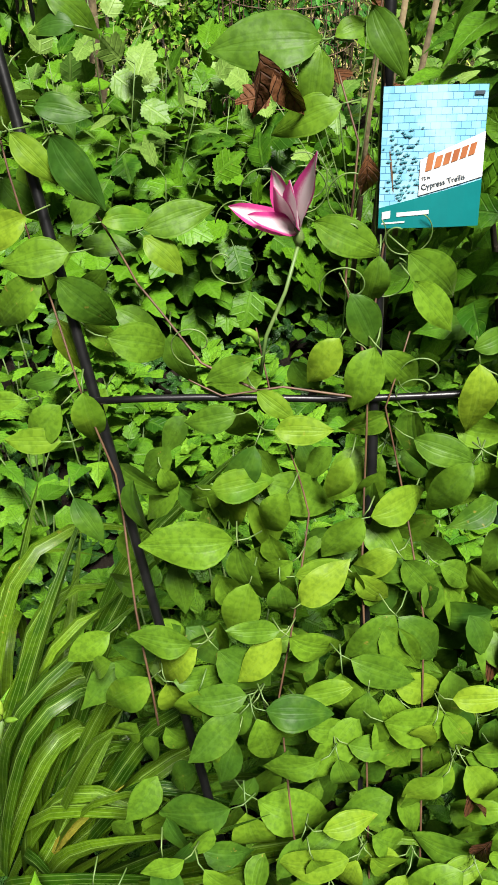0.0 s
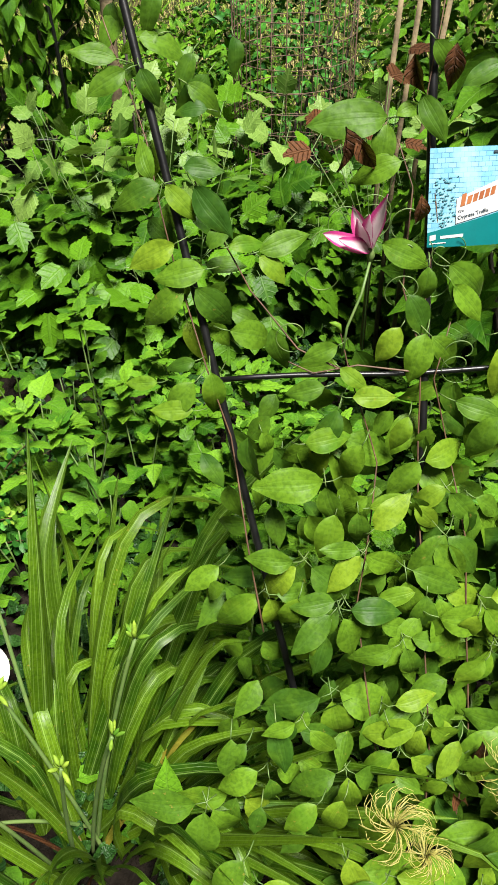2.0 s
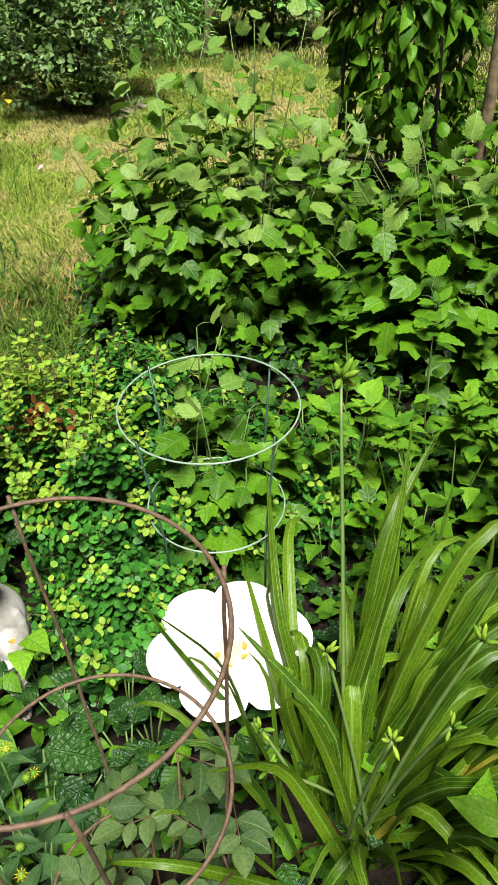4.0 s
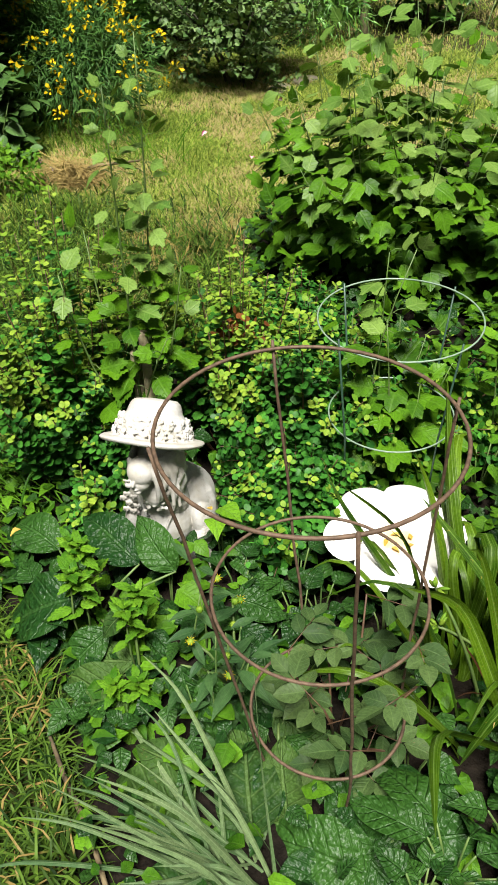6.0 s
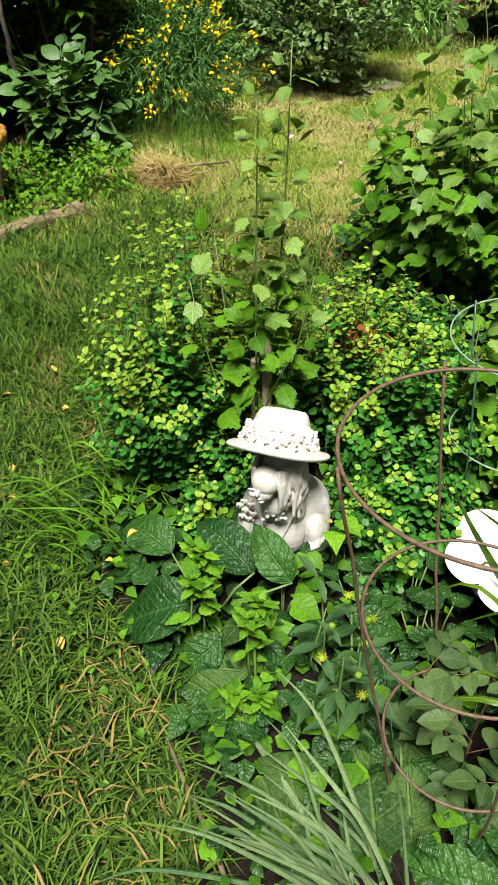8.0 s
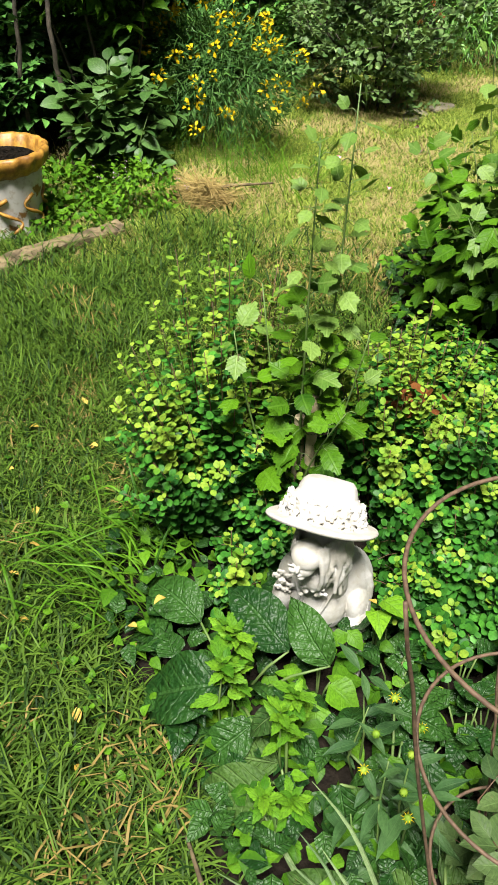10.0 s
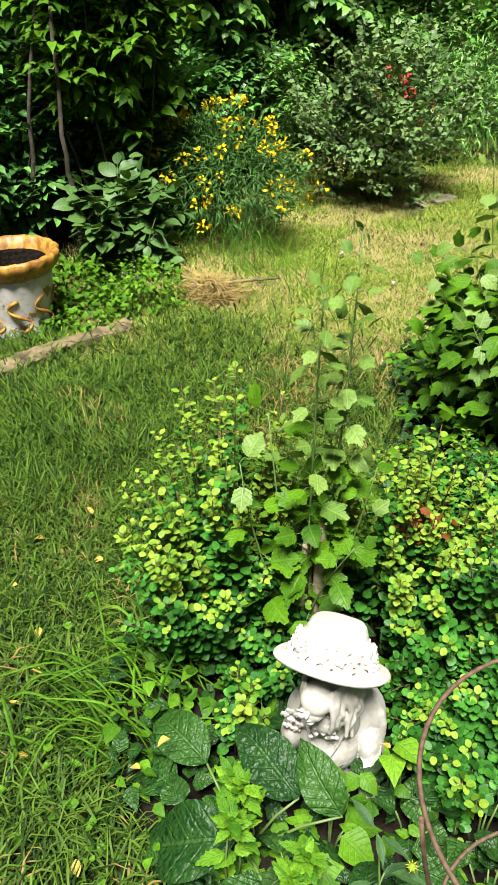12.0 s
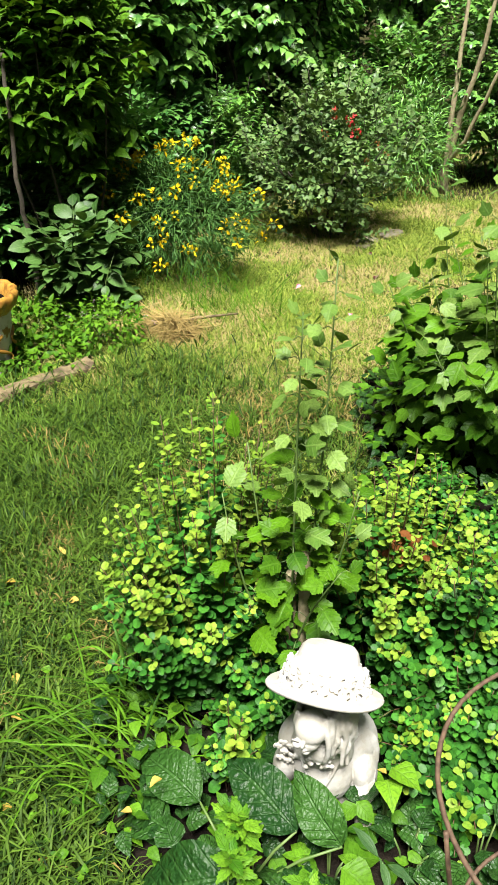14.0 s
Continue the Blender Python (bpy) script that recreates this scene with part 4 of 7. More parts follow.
panel("card", ((0, 0), (1, 0), (1, 1), (0, 1)), "photo", 0.0, "pale blue photograph of a brick wall", tag)
panel("band", ((0, 0.0), (1, 0.0), (1, 0.34), (0, 0.15)), "teal", 0.0010, "teal lower band", tag)
panel("strip", ((0.37, 0.235), (1, 0.36), (1, 0.68), (0.37, 0.49)), "print_white", 0.0016, "white title strip", tag)
for i in range(6):
    a, low, tall = 0.42 + 0.083 * i, 0.405 + 0.0205 * i, 0.125 if i == 0 else 0.085
    panel("wordmark", ((a, low), (a + 0.062, low + 0.015), (a + 0.085, low + 0.015 + tall), (a + 0.023, low + tall)), "orange", 0.0022, "orange slanted wordmark shape", tag)
panel("square", ((0.03, 0.065), (0.11, 0.075), (0.11, 0.13), (0.03, 0.12)), "print_white", 0.0016, "small white square", tag)
panel("line", ((0.17, 0.085), (0.48, 0.10), (0.48, 0.13), (0.17, 0.115)), "print_white", 0.0016, "line of small white print", tag)
panel("line", ((0.03, 0.03), (0.25, 0.04), (0.25, 0.052), (0.03, 0.042)), "print_white", 0.0016, "line of tiny white print", tag)
panel("line", ((0.86, 0.93), (0.96, 0.93), (0.96, 0.955), (0.86, 0.955)), "ink", 0.0016, "tiny dark print", tag)
rp = np.random.default_rng(3)
blobs = []
for k in range(90):
    a, b = 0.22 + rp.normal(0, 0.07), rp.uniform(0.2, 0.72)
    c = o + ex * a + ey * b + ez * (0.0012 + 0.006 * math.sin(3.1 * a))
    w = rp.uniform(0.0012, 0.0026)
    ux, uy = ex / np.linalg.norm(ex), ey / np.linalg.norm(ey)
    blobs.append(([c - ux * w, c - uy * w * 0.6, c + ux * w, c + uy * w * 0.7, c + ez * 0.0004], [(0, 1, 4), (1, 2, 4), (2, 3, 4), (3, 0, 4)]))
under("printed_plant", mesh_of("printed_plant", *merged(blobs), None, [M["leafprint"]], False), tag, "printed blue-green climbing plant", "stuff")


def lettering(text, a, b, size, material, parent):
    cu = bpy.data.curves.new("lettering", "FONT")
    cu.body, cu.size, cu.extrude = text, size, 0.0002
    tmp = bpy.data.objects.new("lettering", cu)
    scene.collection.objects.link(tmp)
    bpy.context.view_layer.update()
    me = bpy.data.meshes.new_from_object(tmp.evaluated_get(bpy.context.evaluated_depsgraph_get()))
    bpy.data.objects.remove(tmp)
    me.materials.append(M[material])
    along = ex / np.linalg.norm(ex) + 0.22 * ey / np.linalg.norm(ey)
    along /= np.linalg.norm(along)
    upw = np.cross(ez, along)
    m = Matrix.Identity(4)
    for i in range(3):
        m[i][0], m[i][1], m[i][2], m[i][3] = along[i], upw[i], ez[i], (o + ex * a + ey * b + ez * 0.0082)[i]
    for vert in me.vertices:
        q = (np.array(m @ vert.co) - o) @ ex / (ex @ ex)
        vert.co.z += 0.006 * math.sin(3.1 * q) - 0.006
    under("lettering", me, parent, "dark printed words", "", m)


lettering("Cypress Trellis", 0.395, 0.275, 0.0071, "ink", tag)
lettering("72 in", 0.395, 0.345, 0.0040, "ink", tag)

# ---------------------------------------------------------------- daylily
def strap(length, width, launch, bend, twist, seed, kink=None):
    """A keeled strap leaf that arches out along +x from the origin."""
    rr = np.random.default_rng(seed)
    rows = 11 if kink is None else 15
    pos, ang = np.array([0.0, 0.0, 0.0]), launch
    verts, uvs, faces = [], [], []
    for i in range(rows + 1):
        s = i / rows
        w = width * 0.5 * min(1.0, 0.6 + 1.2 * s) * (1 - max(0.0, (s - 0.45) / 0.55) ** 2.0) ** 0.9 + 0.0006
        tg = np.array([math.cos(ang), 0, math.sin(ang)])
        nm = np.array([-math.sin(ang), 0, math.cos(ang)])
        tw = twist * s
        sd = np.array([0, math.cos(tw), 0]) + nm * math.sin(tw)
        nn = np.cross(tg, sd)
        for u in (-1, -0.5, 0, 0.5, 1):
            verts.append(pos + sd * u * w - nn * abs(u) * w * 0.45 + np.array([0, 0.01 * math.sin(3 * s + seed), 0]))
            uvs.append((0.5 + 0.5 * u, s))
        pos = pos + tg * length / rows
        if kink is None:
            ang -= bend * (0.08 + 3.6 * s ** 3) / rows
        else:
            ang -= bend * (0.25 + 0.75 * math.exp(-((s - kink) / 0.10) ** 2) / 0.177) / rows
    for i in range(rows):
        for k in range(4):
            a = i * 5 + k
            faces.append((a, a + 1, a + 6, a + 5))
    return np.array(verts), np.array(faces), np.array(uvs)


lily = thing("daylily", (-0.50, 0.34, 0.0), "daylily clump with long arching strap-shaped green leaves", "daylily")
r = np.random.default_rng(15)
kinds = []
for k in range(36):
    launch, q = r.uniform(58, 86), r.uniform(0.48, 0.92)
    kinds.append(strap(r.uniform(0.64, 1.0), r.uniform(0.030, 0.044), radians(launch), radians(launch * r.uniform(0.3, 0.7) + (r.uniform(55, 140) if k % 4 else 15)), r.normal(0, 1.1), k, q))
meshes = [mesh_of("leaf", a, b, c, [M["lily"]]) for a, b, c in kinds]
k = 0
while k < 140:
    az = r.uniform(0, 2 * math.pi)
    near = max(0.0, -math.sin(az))
    if r.uniform() < 0.6 * near or (2.4 < az < 4.6 and r.uniform() < 0.8):
        continue
    k += 1
    rad = 0.17 * math.sqrt(r.uniform(0, 1))
    m = pose(-0.50 + rad * math.cos(az + 0.6), 0.34 + rad * math.sin(az + 0.6), 0.0, r.normal(0, 24 if k % 4 == 0 else 12), -6 * near + r.normal(0, 8), math.degrees(az) + r.normal(0, 12)) @ Matrix.Scale(r.uniform(0.72, 0.98) * (1 - 0.22 * near) * (0.8 if 2.2 < az < 4.4 else 1.0), 4)
    if 2.1 < az < 2.9 and k % 4:
        continue
    under("leaf", meshes[3 * (k % 12) if 2.2 < az < 4.4 else (7 * k) % 36], lily, "", "", m)
M["yellowed"] = leaf_material("yellowed_leaf", (0.16, 0.20, 0.02), (0.42, 0.30, 0.05), (0.3, 0.3, 0.05), "long", 0.3, 0.45, 0.15, 0.3, 0.8, (0.30, 0.14, 0.03))
v, f, u = strap(0.5, 0.018, radians(70), radians(90), 0.3, 77)
for az, sc, mt in ((40, 1.0, "yellowed"), (150, 0.7, "straw"), (-80, 0.7, "straw"), (-110, 0.6, "dry"), (-60, 0.65, "dry"), (200, 0.7, "dry")):
    under("withered_leaf", mesh_of("withered_leaf", v, f, u, [M[mt]]), lily, "yellowed withered leaf", "", pose(-0.49, 0.33, 0.01, 6, 3, az) @ Matrix.Scale(sc, 4))
TOPS = ((-0.688, 0.694, 0.884, 1.5), (-0.363, 0.455, 0.617, 1.0), (-0.608, 0.43, 0.49, 1.0), (-0.375, 0.30, 0.60, 0.8), (-0.45, 0.27, 0.56, 0.9), (-0.69, 0.32, 0.361, 1.1), (-0.665, 0.29, 0.286, 1.1))
for tx, ty, tz, sc in TOPS:
    tip = np.array([tx, ty, tz])
    b0 = np.array([-0.50 + r.normal(0, 0.05), 0.34 + r.normal(0, 0.04), 0.0])
    ctl = b0 * 0.55 + tip * 0.45 + np.array([0, 0, 0.10])
    pts = [(1 - s) ** 2 * b0 + 2 * s * (1 - s) * ctl + s * s * tip for s in np.linspace(0, 1, 12)]
    scape = under("scape", mesh_of("scape", *tube(pts, np.linspace(0.0045, 0.0032, 12), 7), None, [M["stem"]]), lily, "slender green flower stalk")
    for k in range(6):
        d = dirs(1, r, 1.0)[0]
        q, L = tip + d * 0.004, 0.016 * sc * r.uniform(0.8, 1.5)
        under("bud", mesh_of("bud", *tube([q, q + d * L * 0.5, q + d * L, q + d * L * 1.35], np.array([0.0014, 0.0042, 0.0036, 0.0006]) * sc, 7), None, [M["barberry_tip"]]), scape, "yellow-green bud")


# ---------------------------------------------------------------- tomato cage and plant support
cage = thing("tomato_cage", (-0.80, 0.03, 0.0), "rusty wire tomato cage with three rings and long legs", "plant cage")
levels = ((-0.835, 0.035, 0.91, 0.228), (-0.818, 0.048, 0.545, 0.190), (-0.785, 0.032, 0.24, 0.150))
for cx, cy, cz, cr in levels:
    under("ring", mesh_of("ring", *ring((cx, cy, cz), cr, 0.0033, (0.01, -0.01), 56, 6, 0.012), None, [M["rust"]]), cage)
for a in (45, 135, 225, 315):
    d = np.array([math.cos(radians(a)), math.sin(radians(a)), 0])
    pts = [np.array([cx, cy, cz]) + d * (cr + 0.005) for cx, cy, cz, cr in levels]
    pts.append(np.array([-0.775, 0.03, 0.0]) + d * 0.12)
    pts.append(np.array([-0.77, 0.03, -0.06]) + d * 0.11)
    pts[0] = pts[0] + np.array([0, 0, 0.01])
    dense = []
    for q0, q1 in zip(pts[:-1], pts[1:]):
        dense += [q0 + (q1 - q0) * k / 4 + rng.normal(0, 0.0012, 3) for k in range(4)]
    under("leg", mesh_of("leg", *tube(dense + [pts[-1]], 0.0030, 6), None, [M["rust"]]), cage)

support = thing("plant_support", (-1.03, 0.83, 0.0), "pale green wire plant support with two rings", "plant support")
for cz, cr in ((0.65, 0.200), (0.36, 0.165)):
    under("ring", mesh_of("ring", *ring((-1.03, 0.83, cz), cr, 0.0023, (0.02, 0.03), 48, 6, 0.03), None, [M["greenwire"]]), support)
for a in (70, 160, 250, 340):
    d = np.array([math.cos(radians(a)), math.sin(radians(a)), 0])
    pts = [np.array([-1.03, 0.83, 0.665]) + d * 0.200, np.array([-1.03, 0.83, 0.36]) + d * 0.165, np.array([-1.03, 0.83, -0.04]) + d * 0.15]
    under("leg", mesh_of("leg", *tube(pts, 0.0028, 6), None, [M["darkwire"]]), support)

# ---------------------------------------------------------------- statue
def statue_mesh():
    bm = bmesh.new()

    lean = [0.0, 0.0, 0.0]

    def ball(at, size, turn=(0, 0, 0), sub=3):
        at = (at[0] + lean[0], at[1] + lean[1], at[2] + lean[2])
        m = pose(*at, *turn) @ Matrix.Diagonal((*size, 1))
        bmesh.ops.create_icosphere(bm, subdivisions=sub, radius=1.0, matrix=m)

    def lathe(profile, m, segs=40, wob=0.0):
        rows = []
        for i, (rad, h) in enumerate(profile):
            rows.append([bm.verts.new(m @ Vector((rad * math.cos(2 * math.pi * k / segs), rad * math.sin(2 * math.pi * k / segs), h + wob * rad * math.sin(3 * 2 * math.pi * k / segs + 1)))) for k in range(segs)])
        for a, b in zip(rows[:-1], rows[1:]):
            for k in range(segs):
                bm.faces.new((a[k], a[(k + 1) % segs], b[(k + 1) % segs], b[k]))
        bm.faces.new(rows[0][::-1])
        bm.faces.new(rows[-1])

    def strand(points, r0, r1):
        q = np.array(points, float)
        n = 7 * len(q)
        for k in range(n):
            s = k / (n - 1) * (len(q) - 1)
            a = min(int(s), len(q) - 2)
            c = q[a] + (q[a + 1] - q[a]) * (s - a)
            w = r0 + (r1 - r0) * k / (n - 1)
            ball(c, (w, w, w * 1.3), (0, 0, 0), 1)

    hat = pose(0.003, -0.050, 0.444, -34, 2, 0)
    lathe([(0.05, -0.010), (0.112, -0.010), (0.124, -0.007), (0.128, -0.001), (0.124, 0.004), (0.10, 0.006), (0.087, 0.009), (0.087, 0.030), (0.080, 0.050), (0.068, 0.064), (0.065, 0.076), (0.060, 0.088), (0.052, 0.096), (0.03, 0.098), (0.004, 0.098)], hat, 56, 0.015)
    rr = random.Random(4)
    for row in range(3):
        for k in range(17):
            a = 2 * math.pi * (k + 0.5 * row) / 17 + rr.uniform(-0.06, 0.06)
            rad, h = 0.0960 - 0.006 * row, 0.013 + 0.017 * row + rr.uniform(-0.003, 0.003)
            for p in range(5):
                e = 2 * math.pi * p / 5 + rr.uniform(0, 0.6)
                c = hat @ Vector((rad * math.cos(a + 0.090 * math.cos(e)), rad * math.sin(a + 0.090 * math.cos(e)), h + 0.0082 * math.sin(e)))
                ball(c, (0.0058, 0.0058, 0.0050), (0, 0, 0), 1)
            ball(hat @ Vector(((rad + 0.003) * math.cos(a), (rad + 0.003) * math.sin(a), h)), (0.004, 0.004, 0.004), (0, 0, 0), 1)
    lean[:] = [0.006, -0.060, 0.018]
    # head turned down to one side, hair in wavy locks round it
    ball((-0.018, -0.050, 0.374), (0.036, 0.037, 0.038), (-10, 6, -20), 4)
    ball((-0.022, -0.060, 0.350), (0.027, 0.026, 0.027), (-10, 6, -20), 3)
    ball((-0.025, -0.076, 0.331), (0.011, 0.011, 0.009), (0, 0, -20), 2)
    ball((-0.030, -0.089, 0.360), (0.0048, 0.0055, 0.010), (-16, 0, -20), 2)
    for side in (-1, 1):
        ball((-0.026 + 0.017 * side, -0.077 + 0.006 * side, 0.356), (0.011, 0.010, 0.011), (0, 0, -20), 2)
        strand([(-0.028 + 0.010 * side, -0.086 + 0.004 * side, 0.373), (-0.028 + 0.024 * side, -0.080 + 0.010 * side, 0.374)], 0.0030, 0.0022)
    strand([(-0.036, -0.084, 0.342), (-0.028, -0.087, 0.341), (-0.019, -0.083, 0.342)], 0.0026, 0.0026)
    ball((0.008, 0.022, 0.356), (0.062, 0.055, 0.060), (0, 8, 0))
    for k in range(9):
        w = 0.006 * math.sin(2.7 * k)
        x0, y0 = 0.018 + 0.006 * k, -0.060 + 0.008 * k
        strand([(x0 - 0.004, y0 + 0.008, 0.398), (x0 + w, y0, 0.370), (x0 - w + 0.003, y0 - 0.002, 0.340), (x0 + w + 0.002, y0, 0.310), (x0 - 0.4 * w - 0.004, y0 + 0.004, 0.282)], 0.0095, 0.0060)
    for k in range(22):
        a = radians(-36 + 188 * k / 21)
        x0, y0 = 0.004 + 0.055 * math.cos(a), 0.004 + 0.058 * math.sin(a)
        low = 0.262 + 0.016 * math.sin(2.3 * k)
        w = 0.007 * math.sin(1.9 * k)
        strand([(x0 * 0.92, y0 * 0.92, 0.394), (x0 + w, y0 - 0.004, 0.366), (x0 * 1.10 - w, y0 * 1.06, 0.338), (x0 * 1.02 + w, y0 * 1.04 - 0.004, 0.308), (x0 * 0.98 - 0.5 * w, y0 * 0.98 - 0.008, low)], 0.0095, 0.0060)
    for k in range(7):
        w = 0.005 * math.sin(2.1 * k)
        strand([(-0.050 - 0.001 * k, -0.038 + 0.012 * k, 0.395), (-0.056 + w, -0.034 + 0.012 * k, 0.365), (-0.054 - w, -0.030 + 0.012 * k, 0.335), (-0.050 + w, -0.026 + 0.012 * k, 0.300)], 0.0078, 0.0050)
    ball((-0.004, -0.004, 0.285), (0.042, 0.046, 0.055), (-20, 0, 0))
    # ruffled collar below the chin
    for k in range(26):
        a = 2.4 * k
        ball((-0.002 + 0.034 * math.cos(a) * (0.4 + 0.02 * k), -0.040 + 0.004 * math.sin(3 * a), 0.300 - 0.0026 * k + 0.005 * math.sin(a)), (0.0075, 0.006, 0.006), (0, 40 * math.sin(a), 0), 1)
    lean[:] = [0.0, 0.0, 0.0]
    # shoulders under a draped shawl
    body = pose(0.004, 0.045, 0, 4, 3, 0) @ Matrix.Diagonal((1.0, 0.78, 1, 1))
    rows, prof = [], [(0.104, -0.02), (0.112, 0.04), (0.106, 0.09), (0.108, 0.13), (0.108, 0.17), (0.103, 0.205), (0.092, 0.24), (0.070, 0.27), (0.040, 0.292), (0.01, 0.30)]
    for rad, h in prof:
        row = []
        for k in range(72):
            a = 2 * math.pi * k / 72
            w = rad * (1.03 + 0.045 * math.sin(5 * a + 9 * h) + 0.035 * math.sin(11 * a - 16 * h) + 0.02 * math.sin(3 * a + 30 * h))
            row.append(bm.verts.new(body @ Vector((w * math.cos(a), w * math.sin(a), h))))
        rows.append(row)
    for ra, rb in zip(rows[:-1], rows[1:]):
        for k in range(72):
            bm.faces.new((ra[k], ra[(k + 1) % 72], rb[(k + 1) % 72], rb[k]))
    bm.faces.new(rows[0][::-1])
    bm.faces.new(rows[-1])
    ball((0.074, 0.036, 0.222), (0.042, 0.056, 0.070), (6, -24, 0))
    ball((-0.066, 0.014, 0.206), (0.042, 0.054, 0.070), (16, 26, 0))
    ball((0.094, 0.004, 0.135), (0.034, 0.048, 0.085), (14, -4, 0))
    ball((-0.086, -0.014, 0.135), (0.034, 0.044, 0.080), (18, 8, 0))
    # chest and lapels of the open jacket
    ball((0.000, -0.030, 0.238), (0.072, 0.050, 0.078), (8, 0, 0))
    ball((0.004, -0.038, 0.160), (0.070, 0.048, 0.090), (0, 0, 0))
    for side in (-1, 1):
        strand([(side * 0.056, -0.012, 0.272), (side * 0.046, -0.066, 0.250), (side * 0.032, -0.080, 0.210), (side * 0.014, -0.086, 0.165), (side * 0.028, -0.084, 0.110)], 0.0050, 0.0036)
    for cx, cz in ((-0.082, 0.226), (-0.068, 0.250), (-0.060, 0.218), (-0.092, 0.204), (-0.074, 0.198), (-0.096, 0.242), (-0.084, 0.258)):
        for p in range(5):
            e = 2 * math.pi * p / 5 + 3 * cx
            ball((cx + 0.0090 * math.cos(e), -0.058 - 0.004 * math.sin(e), cz + 0.0090 * math.sin(e)), (0.0068, 0.0048, 0.0068), (0, 0, 0), 1)
        ball((cx, -0.062, cz), (0.004, 0.004, 0.004), (0, 0, 0), 1)
    strand([(0.098, -0.010, 0.150), (0.104, -0.050, 0.090), (0.112, -0.085, 0.030), (0.116, -0.110, -0.020)], 0.030, 0.020)
    for k in range(14):
        ball((0.114 + 0.016 * math.sin(2.3 * k), -0.112 + 0.008 * math.cos(k), 0.006 + 0.005 * k), (0.008, 0.007, 0.008), (0, 0, 0), 1)
    me = bpy.data.meshes.new("garden_statue")
    bm.to_mesh(me)
    bm.free()
    me.polygons.foreach_set("use_smooth", np.ones(len(me.polygons), bool))
    return me


def stone_white():
    m, nt, b = base_material("worn_white_stone")
    n, n2 = grain(nt, 14.0, 6.0), grain(nt, 60.0, 4.0)
    col = blend(nt, step(nt, n, 0.40, 0.62), (0.43, 0.42, 0.40), (0.36, 0.34, 0.295))
    col = blend(nt, maths(nt, "MULTIPLY", step(nt, grain(nt, 120.0, 3.0), 0.50, 0.66), 0.35), col, (0.32, 0.29, 0.235))
    col = blend(nt, maths(nt, "MULTIPLY", step(nt, n2, 0.58, 0.78), 0.30), col, (0.27, 0.24, 0.195))
    nt.links.new(col, b.inputs["Base Color"])
    b.inputs["Roughness"].default_value = 0.75
    bumped(nt, b, n2, 0.35, 0.003)
    return m


M["statue"] = stone_white()
st = new("garden_statue", statue_mesh())
st.data.materials.append(M["statue"])
remesh = st.modifiers.new("remesh", "REMESH")
remesh.mode, remesh.voxel_size, remesh.use_smooth_shade = "VOXEL", 0.0020, True
even = st.modifiers.new("smooth", "SMOOTH")
even.factor, even.iterations = 0.4, 1
st.matrix_world = pose(-1.455, 0.375, 0.005, 0, 0, 22)
tagged(st, "weathered white stone garden statue wearing a broad hat", "statue")

# ---------------------------------------------------------------- white flower ornament
def petal_dish():
    segs, rows = 72, 9
    verts, faces = [], []
    for side in (0, 1):
        for i in range(rows):
            s = i / (rows - 1)
            for k in range(segs):
                a = 2 * math.pi * k / segs
                edge = 0.165 * (0.78 + 0.22 * abs(math.cos(3 * a)) ** 0.55)
                q = edge * s
                lift = 0.030 * s ** 2 - 0.012 * s ** 6 + 0.006 * s * (1 - abs(math.cos(3 * a)) ** 0.3)
                thick = 0.020 * (1 - s ** 8) + 0.001
                verts.append((q * math.cos(a), q * math.sin(a), lift + (0.0 if side == 0 else -thick)))
    def idx(side, i, k):
        return side * rows * segs + i * segs + k % segs
    for i in range(rows - 1):
        for k in range(segs):
            faces.append((idx(0, i, k), idx(0, i + 1, k), idx(0, i + 1, k + 1), idx(0, i, k + 1)))
            faces.append((idx(1, i, k), idx(1, i, k + 1), idx(1, i + 1, k + 1), idx(1, i + 1, k)))
    for k in range(segs):
        faces.append((idx(0, rows - 1, k), idx(1, rows - 1, k), idx(1, rows - 1, k + 1), idx(0, rows - 1, k + 1)))
    return verts, faces


def glazed_dish():
    m, nt, b = base_material("stained_white_glaze")
    tc = nt.nodes.new("ShaderNodeTexCoord")
    ln = nt.nodes.new("ShaderNodeVectorMath")
    ln.operation = "LENGTH"
    nt.links.new(tc.outputs["Object"], ln.inputs[0])
    n = grain(nt, 26.0, 5.0)
    q = maths(nt, "ADD", maths(nt, "MULTIPLY", ln.outputs["Value"], 9.0), maths(nt, "MULTIPLY", n, 0.8))
    col = blend(nt, step(nt, q, 0.55, 1.05), (0.62, 0.42, 0.22), (0.76, 0.74, 0.70))
    col = blend(nt, maths(nt, "MULTIPLY", step(nt, grain(nt, 70.0, 3.0), 0.58, 0.7), 0.25), col, (0.55, 0.50, 0.42))
    nt.links.new(col, b.inputs["Base Color"])
    b.inputs["Roughness"].default_value = 0.35
    bumped(nt, b, n, 0.25, 0.003)
    return m


M["dish"] = glazed_dish()
orn = thing("flower_ornament", (-0.885, 0.575, 0.0), "white glazed flower-shaped garden ornament on a short stem", "garden ornament")
tilt = pose(-0.872, 0.560, 0.194, 2, 2, 40) @ Matrix.Scale(1.14, 4)
dish = under("dish", mesh_of("dish", *petal_dish(), None, [M["dish"]]), orn, "white six-petalled dish", "", tilt)
under("stem", mesh_of("stem", *tube([(-0.885, 0.575, -0.05), (-0.885, 0.577, 0.06), (-0.885, 0.576, 0.13), (-0.885, 0.575, 0.178)], [0.03, 0.026, 0.035, 0.055], 16), None, [M["darkwire"]]), orn, "dark stem")

